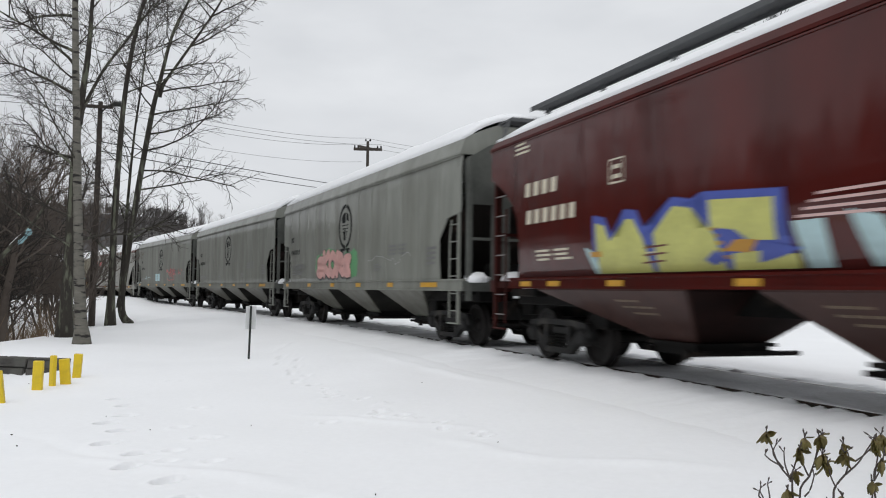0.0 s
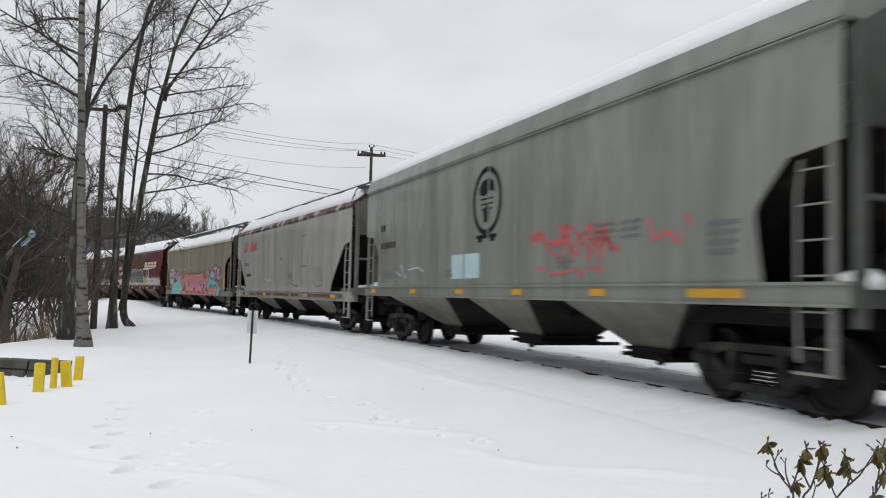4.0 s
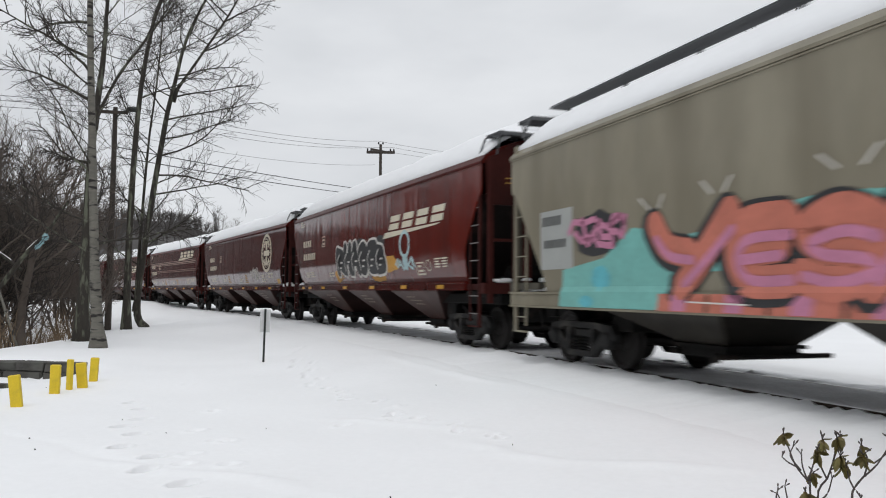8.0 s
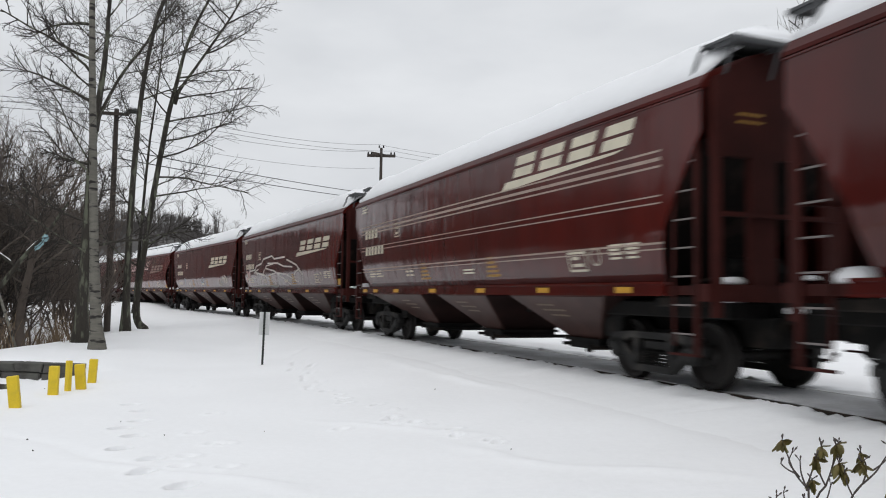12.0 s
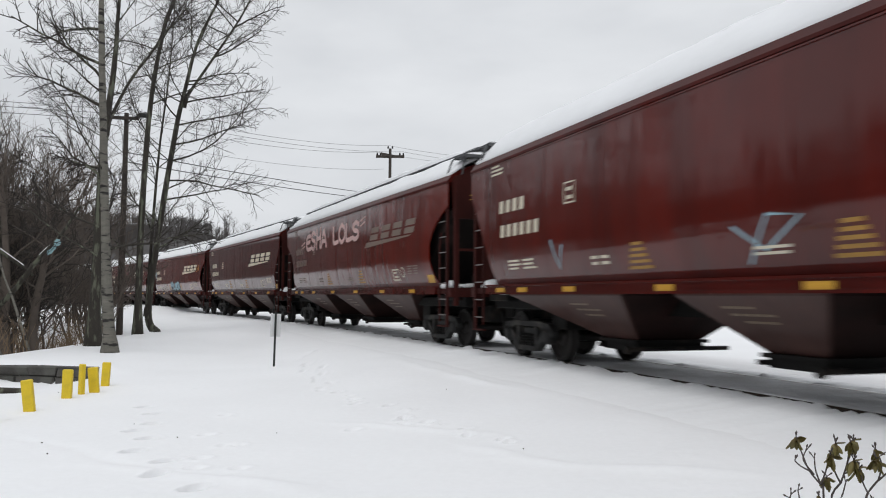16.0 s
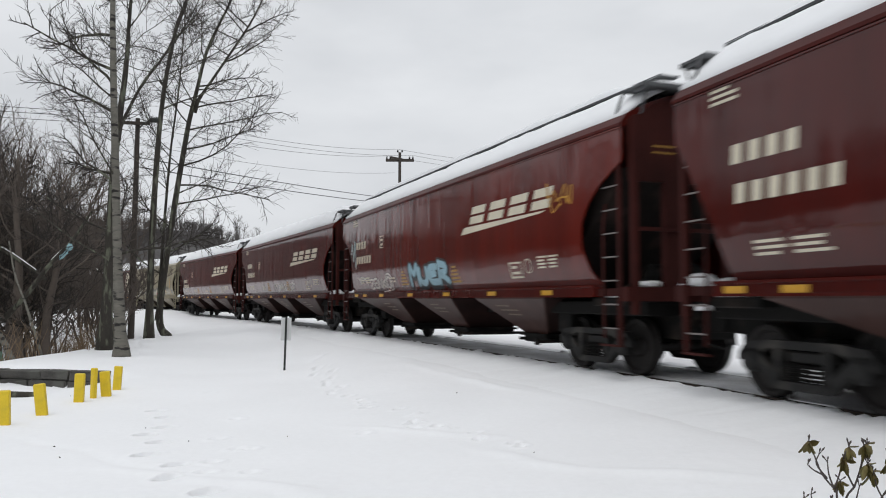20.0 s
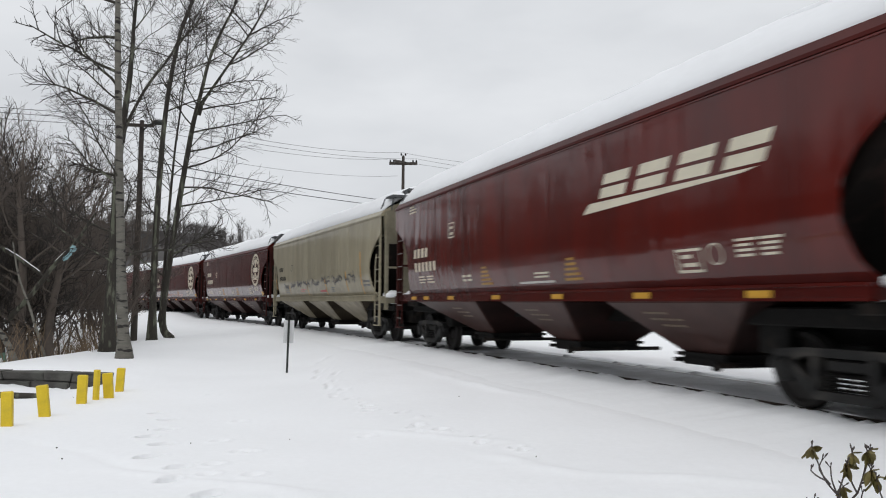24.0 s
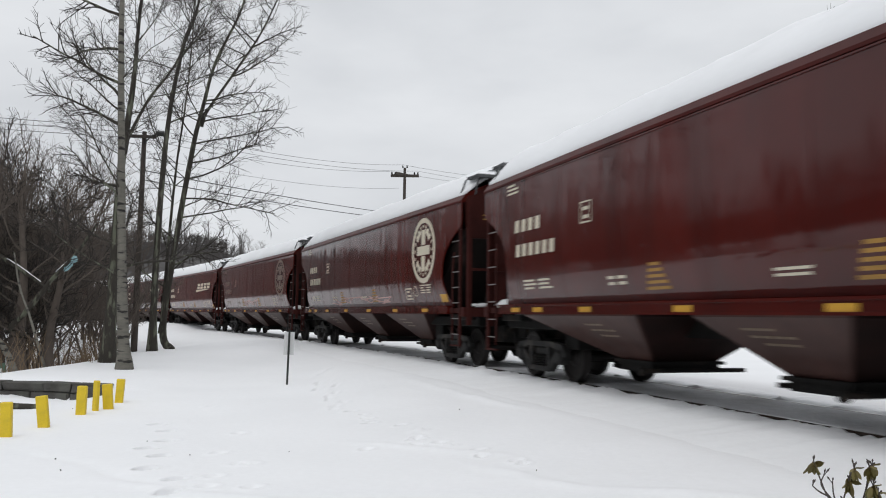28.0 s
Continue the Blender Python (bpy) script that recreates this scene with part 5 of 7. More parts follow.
lamp_pole()
for _x, _z, _d in ((-4.85, 13.9, 0.0), (-3.88, 14.5, 0.45), (-2.6, 13.95, 0.25)):
    wire("overhead_wire", (_x, 70.1, _z), (-14.2 + _d, 36.6, 9.25 + _d), 0.5, 0.012, "thin black overhead wire")
    wire("overhead_wire", (_x, 70.1, _z), (_x + 22, 62.0, _z - 2.4), 0.8, 0.012, "thin black overhead wire")
    wire("overhead_wire", (-14.2 + _d, 36.6, 9.25 + _d), (-30.0, 16.0, 6.9 + _d * 0.8), 0.3, 0.012, "thin black overhead wire")
wire("overhead_wire", (-4.2, 70.1, 12.4), (-14.1, 36.6, 8.4), 0.5, 0.010, "thin black overhead wire")
for _dz, _dy in ((0.0, 0.0), (-0.42, 0.2)):
    wire("service_wire", (-14.1, 36.6 + _dy, 7.75 + _dz), (2.5, 81.5 + _dy, 10.9 + _dz), 0.35, 0.024, "dark service wire over the line")


# ---- the stone wall at the stream, a log, and a small green board ----
def stone_wall():
    t = tagged(new("retaining_wall"), "low dark stone wall holding the snowy bank", "stone wall", kind="structure")
    rng = random.Random(5)
    for c in range(4):
        x = -6.62 - 0.1 * (c % 2)
        while x > -10.2:
            w = rng.uniform(0.45, 1.1)
            bm = bmesh.new()
            box(bm, -w + 0.006, -0.006, -0.17, 0.17, 0.003, 0.187, 0.018)
            for v in bm.verts:
                v.co += Vector((rng.uniform(-0.015, 0.015), rng.uniform(-0.035, 0.035), rng.uniform(-0.012, 0.012)))
            ob = part("stone", bm, M["stone"], t)
            ob.matrix_basis = pose(x, 16.22 + 0.02 * c - 0.22 * (x + 7), -1.00 + 0.19 * c, 0, 0, -12)
            x -= w
    bm = bmesh.new()
    box(bm, -10.2, -6.75, 0.16, 0.30, -0.9, -0.45)
    ob = part("backing", bm, M["shade_grime"], t)
    ob.matrix_basis = Matrix.Translation((-7, 16.3, 0)) @ Matrix.Rotation(radians(-12.4), 4, "Z") @ Matrix.Translation((7, 0, 0))


stone_wall()


def fallen_log(name, pts, r0, r1, mat, label):
    bm = bmesh.new()
    base = Vector(pts[0])
    ps = catmull([Vector(p) - base for p in pts], 5)
    tube(bm, ps, [r0 + (r1 - r0) * i / (len(ps) - 1) for i in range(len(ps))], 9)
    for v in bm.verts:
        v.co += Vector((noise.noise(v.co * 6), noise.noise(v.co * 6 + Vector((4, 0, 0))), 0)) * r0 * 0.3
    me = mesh_from(bm, name, M[mat])
    me.polygons.foreach_set("use_smooth", [True] * len(me.polygons))
    ob = new(name, me)
    ob.location = base
    return tagged(ob, label, "log")


def on_ground(x, y, dz=0.0):
    return (x, y, ground_height(x, y) + dz)


fallen_log("log", [on_ground(-8.6, 14.9, 0.03), on_ground(-7.9, 14.6, 0.05), on_ground(-7.25, 14.55, 0.02)], 0.07, 0.05, "bark", "dark wet log lying in snow by the stream")
fallen_log("leaning_branch", [on_ground(-10.2, 20.6, 0.0), (-10.9, 21.2, 0.9), (-11.6, 21.8, 1.9), (-12.0, 22.2, 2.8)], 0.04, 0.02, "birch", "pale broken branch leaning in the brush")
fallen_log("leaning_branch", [on_ground(-10.4, 19.6, 0.0), (-10.8, 19.7, 0.35), (-11.3, 19.8, 0.7)], 0.09, 0.05, "birch", "pale stub of a broken branch")


def snow_strip(pts, r):
    bm = bmesh.new()
    tube(bm, catmull([Vector(p) for p in pts], 5), r, 6)
    for v in bm.verts:
        v.co.z += 0.02 * noise.noise(v.co * 7)
    me = mesh_from(bm, "snow_ridge", M["roof_snow"])
    tagged(new("snow_ridge", me), "narrow ridge of snow on a branch", "snow")


def big_limb(pts, r0, r1, label):
    ob = fallen_log("tree_limb", pts, r0, r1, "bark", label)
    tagged(ob, category="branch")


big_limb([(-13.3, 23.0, 3.0), (-12.4, 22.8, 2.55), (-11.6, 22.6, 2.1), (-11.1, 22.5, 1.75)], 0.07, 0.04, "dark bare limb with snow along its top")
snow_strip([(-12.5, 22.76, 2.68), (-11.9, 22.65, 2.35), (-11.4, 22.55, 2.02)], 0.018)
big_limb([(-12.2, 22.4, 0.6), (-11.4, 22.2, 1.4), (-10.8, 22.1, 2.15), (-10.2, 22.0, 2.75), (-9.6, 21.9, 3.6)], 0.08, 0.03, "dark bare limb that holds a plastic bag")
snow_strip([(-10.75, 22.08, 2.28), (-10.45, 22.03, 2.56)], 0.016)
for _k, (_x, _y, _r, _h) in enumerate(((-11.9, 22.8, 0.22, 6.0), (-12.7, 24.0, 0.18, 6.5), (-11.35, 23.4, 0.16, 5.5), (-13.6, 24.8, 0.2, 7.0), (-14.4, 23.2, 0.17, 6.5))):
    _z = ground_height(_x, _y)
    bare_tree("tree", "gnarled dark tree among the brush", [([(_x, _y, _z - 0.1), (_x - 0.15, _y, _z + 1.4), (_x + 0.12 * (_k % 3 - 1), _y, _z + 3.2), (_x - 0.4 + 0.3 * (_k % 3), _y, _z + _h)], _r, 0.04)],
              "brush", 200 + _k, limbs=16, first=0.22, reach=2.3, droop=0.02)


def plastic_bag():
    bm = bmesh.new()
    bmesh.ops.create_icosphere(bm, subdivisions=3, radius=1.0)
    for v in bm.verts:
        k = 1 + 0.35 * noise.noise(v.co * 2.3) + 0.15 * noise.noise(v.co * 6.0)
        v.co = Vector((v.co.x * 0.085 * k, v.co.y * 0.06 * k, v.co.z * 0.10 * k))
    t = thing("plastic_bag", "torn pale blue plastic bag caught in branches", "plastic bag", m=pose(-10.2, 21.95, 2.62))
    part("bag", bm, M["bag"], t, smooth=True)
    tail = bmesh.new()
    for k in range(2):
        a = [tail.verts.new((-0.05 - 0.06 * i, 0.02 * math.sin(i * 1.7 + k), -0.10 - 0.05 * i + 0.03 * math.sin(i * 2.1) + 0.05 * k)) for i in range(5)]
        b = [tail.verts.new((v.co.x + 0.01, v.co.y + 0.03, v.co.z - 0.07)) for v in a]
        for i in range(4):
            tail.faces.new((a[i], a[i + 1], b[i + 1], b[i]))
    part("torn_strip", tail, M["bag"], t)


plastic_bag()


def green_board():
    x, y = -11.15, 20.0
    t = thing("sign_board", "small faded green board leaning in brush", "sign", m=pose(x, y, ground_height(x, y) + 0.55, -8, -12, 25))
    bm = bmesh.new()
    box(bm, -0.28, 0.28, -0.015, 0.015, -0.18, 0.22, 0.006)
    part("board", bm, M["sign_green"], t)
    for k in range(2):
        b = bmesh.new()
        box(b, -0.06 + 0.17 * k, 0.04 + 0.17 * k, -0.02, -0.016, -0.05, 0.10)
        part("number_bar", b, M["plaque"], t)
    b = bmesh.new()
    box(b, -0.03, 0.03, 0.016, 0.05, -0.9, 0.0)
    part("post", b, M["pole_wood"], t)


green_board()


# ---- dry stalks on the bank ----
def stalks():
    rng = random.Random(9)
    tw = Twigs()
    for k in range(520):
        u = rng.random()
        y = 22.0 + 5.5 * rng.random()
        x = -0.455 * y + rng.gauss(0, 0.42)
        if k % 3 == 0:
            x, y = rng.uniform(-12.0, -10.0), rng.uniform(18.2, 20.6)
        z = ground_height(x, y)
        h = rng.uniform(0.35, 1.1)
        lean = Vector((rng.gauss(0, 0.25), rng.gauss(0, 0.2), 1.0)) * h
        p = Vector((x, y, z - 0.05))
        tw.add([p, p + lean * 0.5, p + lean + Vector((rng.gauss(0, 0.12), 0, -0.06 * h))], 0.008, 0.004, 3)
    tagged(tw.ob("dry_stalks", M["grass"], None), "thin dry stalks and weeds poking through snow", "dry grass", kind="stuff")


stalks()


def fallen_leaves():
    """Brown leaves that lie bare at the foot of the brush."""
    rng = random.Random(19)
    vs, fs = [], []
    for k in range(2200):
        x, y = -12.1 + rng.gauss(0, 0.5), 18.7 + rng.gauss(0, 0.6)
        z = ground_height(x, y) + 0.015 + abs(rng.gauss(0, 0.03))
        a, r = rng.uniform(0, 6.28), rng.uniform(0.02, 0.05)
        n = len(vs)
        for q in range(4):
            u = a + q * 1.5708
            ln = r * (1.5 if q % 2 else 0.8)
            vs.append((x + ln * math.cos(u), y + ln * math.sin(u), z + rng.uniform(-0.015, 0.03)))
        vs.append((x, y, z - 0.012))
        fs.append((n, n + 1, n + 2, n + 3))
        fs += [(n + (q + 1) % 4, n + q, n + 4) for q in range(4)]
    me = bpy.data.meshes.new("fallen_leaves")
    me.from_pydata(vs, [], fs)
    me.materials.append(M["dead_leaf"])
    tagged(new("fallen_leaves", me), "brown fallen leaves bare of snow under the brush", "leaves", kind="stuff")


fallen_leaves()


# ---- the evergreen shrub close to the camera ----
def leaf_mesh(seed):
    rng = random.Random(seed)
    bm = bmesh.new()
    rows = []
    ln = rng.uniform(0.040, 0.056)
    for i in range(6):
        u = i / 5
        w = 0.0105 * math.sin(math.pi * min(u * 0.93 + 0.07, 1.0)) ** 0.8 + 0.001
        z = -0.35 * ln * u * u
        rows.append([bm.verts.new((u * ln, s * w, z - abs(s) * 0.006 + 0.002 * math.sin(u * 7))) for s in (-1, 0, 1)])
    for a, b in zip(rows, rows[1:]):
        for k in range(2):
            bm.faces.new((a[k], a[k + 1], b[k + 1], b[k]))
    geom = bm.faces[:]
    bmesh.ops.solidify(bm, geom=geom, thickness=0.0009)
    me = mesh_from(bm, "leaf", M["leaf"])
    me.polygons.foreach_set("use_smooth", [True] * len(me.polygons))
    return me


def evergreen_shrub():
    """Stems that fork towards the light, each fork ending in a drooping whorl of leaves or a bare bud."""
    rng = random.Random(31)
    bx, by = 1.28, 2.48
    gz = ground_height(bx, by)
    base = Vector((bx, by, gz))
    t = thing("evergreen_shrub", "broad-leaved evergreen shrub with drooping winter leaves", "shrub", m=Matrix.Translation(base + Vector((0.02, 0.0, -0.011))))
    leaves = [leaf_mesh(300 + k) for k in range(4)]
    # stem: points from foot to knot; forks: points from a knot to the tip, and the number of leaves there
    plan = [
        ([(1.20, 0.40), (1.17, 0.59), (1.16, 0.66)], 2.44, [([(1.16, 0.66), (1.13, 0.70), (1.115, 0.745), (1.10, 0.795)], 6), ([(1.13, 0.70), (1.10, 0.715), (1.08, 0.732)], 0), ([(1.16, 0.66), (1.175, 0.70), (1.19, 0.752)], 7), ([(1.16, 0.66), (1.15, 0.70), (1.152, 0.735)], 0), ([(1.16, 0.65), (1.175, 0.667), (1.18, 0.685)], 6), ([(1.14, 0.69), (1.115, 0.73), (1.13, 0.755)], 0)]),
        ([(1.24, 0.40), (1.215, 0.59), (1.23, 0.66)], 2.46, [([(1.23, 0.66), (1.21, 0.70), (1.205, 0.74), (1.212, 0.782)], 8), ([(1.23, 0.66), (1.25, 0.72), (1.26, 0.787)], 7), ([(1.25, 0.715), (1.27, 0.745), (1.29, 0.785)], 7), ([(1.24, 0.69), (1.255, 0.70), (1.258, 0.735)], 7), ([(1.215, 0.60), (1.235, 0.62), (1.25, 0.66)], 0)]),
        ([(1.30, 0.40), (1.30, 0.59), (1.31, 0.63), (1.34, 0.67)], 2.45, [([(1.34, 0.67), (1.37, 0.71), (1.385, 0.75), (1.40, 0.79)], 8), ([(1.37, 0.71), (1.40, 0.735), (1.43, 0.772)], 7), ([(1.34, 0.67), (1.35, 0.72), (1.33, 0.765)], 7), ([(1.31, 0.63), (1.30, 0.66), (1.295, 0.705)], 6), ([(1.345, 0.70), (1.335, 0.72), (1.315, 0.745)], 5)]),
        ([(1.14, 0.38), (1.10, 0.53), (1.09, 0.58)], 2.42, [([(1.09, 0.58), (1.065, 0.60), (1.04, 0.635)], 0), ([(1.09, 0.58), (1.09, 0.61), (1.087, 0.645)], 0), ([(1.10, 0.55), (1.12, 0.59), (1.14, 0.632)], 7), ([(1.065, 0.60), (1.05, 0.615), (1.052, 0.64)], 0)]),
        ([(1.36, 0.38), (1.38, 0.52), (1.40, 0.58)], 2.42, [([(1.40, 0.58), (1.41, 0.62), (1.412, 0.655)], 8), ([(1.38, 0.53), (1.35, 0.57), (1.33, 0.602)], 7), ([(1.40, 0.58), (1.44, 0.61), (1.47, 0.645)], 7)]),
        ([(1.42, 0.38), (1.46, 0.55), (1.46, 0.64)], 2.50, [([(1.46, 0.64), (1.47, 0.70), (1.485, 0.785)], 8), ([(1.46, 0.64), (1.45, 0.68), (1.46, 0.715)], 7), ([(1.46, 0.64), (1.50, 0.68), (1.53, 0.75)], 8)]),
        ([(1.22, 0.36), (1.20, 0.48), (1.18, 0.54)], 2.38, [([(1.18, 0.54), (1.17, 0.57), (1.175, 0.60)], 8), ([(1.18, 0.54), (1.22, 0.57), (1.24, 0.60)], 7), ([(1.18, 0.53), (1.13, 0.55), (1.09, 0.575)], 7)]),
    ]
    for trunk, y, forks in plan:
        pts = [Vector((x, y + rng.gauss(0, 0.012), z)) - base for x, z in trunk]
        pts = [Vector((pts[0].x * 0.3, 0.0, -0.05))] + pts
        bm = bmesh.new()
        line = catmull(pts, 4)
        tube(bm, line, [0.0042 - 0.0012 * i / (len(line) - 1) for i in range(len(line))], 7)
        stem = part("stem", bm, M["stem"], t, smooth=True)
        for way, n in forks:
            deep = rng.gauss(0, 0.03)
            ps = [Vector((x, y + deep * i / (len(way) - 1), z)) - base for i, (x, z) in enumerate(way)]
            line = catmull(ps, 4)
            tip = line[-1]
            bm = bmesh.new()
            tube(bm, line, [0.0029 - 0.0011 * i / (len(line) - 1) for i in range(len(line))], 6)
            for q in range(3 if n else 2):          # pale winter buds on short stalks
                off = Vector((rng.gauss(0, 0.007), rng.gauss(0, 0.007), rng.uniform(0.008, 0.02)))
                tube(bm, [tip, tip + off * 0.6, tip + off, tip + off * 1.35], [0.0016, 0.0014, 0.0030, 0.0008], 5)
            part("twig", bm, M["stem"], stem, smooth=True)
            n += 4 if n else 0
            for k in range(n):
                az = 6.2832 * (k + rng.random() * 0.7) / n
                droop = rng.uniform(28, 85) if k else rng.uniform(-30, 10)
                size = rng.uniform(0.56, 0.86)
                share("leaf", leaves[(k + n) % 4], t, m=Matrix.Translation(tip + Vector((0, 0, rng.uniform(-0.010, 0.002)))) @ Matrix.Rotation(az, 4, "Z") @ Matrix.Rotation(radians(droop), 4, "Y") @ Matrix.Rotation(rng.gauss(0, 0.5), 4, "X") @ Matrix.Scale(size, 4))


evergreen_shrub()
bare_tree("tree", "bare spreading tree beyond the railway line", [([(19.5, 30.0, -0.1), (19.4, 30.0, 5.0), (19.0, 30.0, 10.0), (18.4, 30.0, 16.0)], 0.22, 0.06)], "bark", 61, limbs=22, first=0.4, reach=6.2, droop=0.06, limb_r=0.09)


# ---- specks of bark and leaf on the snow ----
def litter():
    rng = random.Random(88)
    vs, fs = [], []
    for k in range(18):
        y = rng.uniform(4.2, 16.0)
        x = rng.uniform(-0.5, 0.5) * y
        d, s = track_offset(x, y)
        if d < 2.2:
            continue
        z = ground_height(x, y)
        r = rng.uniform(0.004, 0.009)
        a = rng.uniform(0, 6.28)
        n = len(vs)
        for q in range(4):
            u = a + q * 1.57
            ln = r * (2.0 if q % 2 else 0.7)
            vs.append((x + ln * math.cos(u), y + ln * math.sin(u), z + 0.004 + rng.uniform(0, 0.008)))
        vs.append((x, y, z + 0.014))
        vs.append((x, y, z - 0.005))
        for q in range(4):
            fs.append((n + q, n + (q + 1) % 4, n + 4))
            fs.append((n + (q + 1) % 4, n + q, n + 5))
    me = bpy.data.meshes.new("litter")
    me.from_pydata(vs, [], fs)
    me.materials.append(M["bark"])
    tagged(new("litter", me), "dark specks of bark and dead leaves on snow", "litter", kind="stuff")


litter()


# ---- the train ----
TRAIN = []
STYLES = {
    "red_a": ("round", "red_a", 0.10, 0.42, "dark red covered hopper wagon with snow on its roof"),
    "red_b": ("round", "red_b", 0.08, 0.44, "brownish red covered hopper wagon with snow on its roof"),
    "red_d": ("round", "red_c", 0.12, 0.325, "red covered hopper wagon with a dark walk over its snowy roof"),
    "red_c": ("round", "red_c", 0.02, 0.42, "red covered hopper wagon with snow on its roof"),
    "red_board": ("round", "red_b", 0.16, 0.12, "dark red covered hopper wagon with raised roof walks"),
    "red_e": ("round", "red_b", 0.12, 0.325, "brownish red covered hopper wagon with a dark roof walk"),
    "grey": ("flat", "grey", 0.0, 0.26, "grey-green covered hopper wagon with a dark round emblem"),
    "white": ("slant", "white", 0.12, 0.33, "dirty off-white covered hopper wagon with rusty roof edge"),
    "tan": ("low", "tan", 0.14, 0.36, "tan covered hopper wagon with colourful spray paint"),
    "cream": ("round", "cream", 0.08, 0.40, "cream covered hopper wagon with dark scribbles"),
}
ORDER = ["red_board", "grey", "grey", "grey", "white", "tan", "red_c", "red_b", "red_b", "red_a", "red_a", "red_d", "red_e", "red_d", "red_a", "red_a",
         "cream", "red_b", "red_b", "red_a", "red_a", "red_b", "red_a", "red_c", "red_a", "red_b"]
ANGLED = (6, 7, 8, 9, 10, 12)              # red wagons whose side sheets end in a straight slant


def shape_of(i):
    return "angle" if i in ANGLED else STYLES[ORDER[i]][0]


for _i, _k in enumerate(ORDER):
    _sh, _mk, _bk, _dp, _lb = STYLES[_k]
    _sh = shape_of(_i)
    TRAIN.append(build_wagon(_sh, _mk, _bk, _dp, _i % 5, _lb, (GAPS[_i + 1] - GAPS[_i]) / 2 - (0.83 if _k == "grey" else 0.765), {"grey": 13, "cream": 13, "tan": 0, "white": 0}.get(_k, 8)))
_rl = random.Random(71)
for _i in range(len(ORDER)):               # heaps of snow left on the end platforms
    for _x in (-8.15, -7.75, 8.05, 7.7):
        if _i in (0, 4, 5, 15, 16) or _rl.random() < 0.5:
            _z = SILLS[shape_of(_i)][1] - 0.03 if abs(_x) > 8 else 1.24
            share("snow_lump", shared(("heap", _x), lambda: lump_mesh(23 + _x, 0.30, 0.24, 0.17)), TRAIN[_i], "heap of snow", Matrix.Translation((_x, -1.22 if abs(_x) > 8 else -0.95, _z)))


# ---- lettering, emblems, reflectors and spray paint on the side that shows ----
def side_y(z, shape):
    return -(1.586 if z < SILLS[shape][1] + 0.01 else half_width(z, shape))


def lay(bm, shape, lift):
    """Cuts a flat drawing in x and z into strips and bends it on to the side sheet."""
    zs = [v.co.z for v in bm.verts]
    if not zs:
        return bm
    for k in range(1, 40):
        z = 0.9 + 0.085 * k
        if min(zs) < z < min(max(zs), 2.5):
            bmesh.ops.bisect_plane(bm, geom=bm.verts[:] + bm.edges[:] + bm.faces[:], plane_co=(0, 0, z), plane_no=(0, 0, 1))
    for v in bm.verts:
        v.co.y = side_y(v.co.z, shape) - lift - v.co.y
    for f in bm.faces:
        f.normal_update()
        if f.normal.y > 0:
            f.normal_flip()
    return bm


def area(bm, pts):
    f = bm.faces.new([bm.verts.new((x, 0, z)) for x, z in pts])
    bmesh.ops.triangulate(bm, faces=[f])
    return bm


def rect(bm, x0, x1, z0, z1, slant=0.0):
    return area(bm, [(x0, z0), (x1, z0), (x1 + slant, z1), (x0 + slant, z1)])


def disc(bm, cx, cz, rx, rz, n=28):
    return area(bm, [(cx + rx * math.cos(6.2832 * k / n), cz + rz * math.sin(6.2832 * k / n)) for k in range(n)])


def ring(bm, cx, cz, rx, rz, wide, n=32, a0=0.0, a1=6.2832):
    pts = [(cx + rx * math.cos(a0 + (a1 - a0) * k / n), cz + rz * math.sin(a0 + (a1 - a0) * k / n)) for k in range(n + 1)]
    return stroke(bm, pts, wide)


def stroke(bm, pts, wide):
    """A painted line of even width."""
    rows = []
    for i, (x, z) in enumerate(pts):
        ax, az = pts[max(i - 1, 0)]
        bx, bz = pts[min(i + 1, len(pts) - 1)]
        d = math.hypot(bx - ax, bz - az) or 1.0
        nx, nz = -(bz - az) / d * wide / 2, (bx - ax) / d * wide / 2
        rows.append((bm.verts.new((x + nx, 0, z + nz)), bm.verts.new((x - nx, 0, z - nz))))
    for a, b in zip(rows, rows[1:]):
        bm.faces.new((a[0], a[1], b[1], b[0]))
    return bm


def words(bm, text, x0, x1, z0, z1, fat=0.02, slant=0.0, slope=0.0):
    """Letters of the built-in font stretched to a field."""
    cu = bpy.data.curves.new("letters", "FONT")
    cu.body, cu.size, cu.offset, cu.resolution_u = text, 1.0, fat, 3
    tmp = bpy.data.objects.new("letters", cu)
    scene.collection.objects.link(tmp)
    me = bpy.data.meshes.new_from_object(tmp.evaluated_get(bpy.context.evaluated_depsgraph_get()))
    bpy.data.objects.remove(tmp)
    bpy.data.curves.remove(cu)
    xs, ys = [v.co.x for v in me.vertices], [v.co.y for v in me.vertices]
    ax, bx, ay, by = min(xs), max(xs), min(ys), max(ys)
    vs = []
    for v in me.vertices:
        u, w = (v.co.x - ax) / (bx - ax), (v.co.y - ay) / (by - ay)
        vs.append(bm.verts.new((x0 + (x1 - x0) * u + slant * w, 0, z0 + (z1 - z0) * w + slope * u)))
    for f in me.polygons:
        try:
            bm.faces.new([vs[i] for i in f.vertices])
        except ValueError:
            pass
    bpy.data.meshes.remove(me)
    return bm


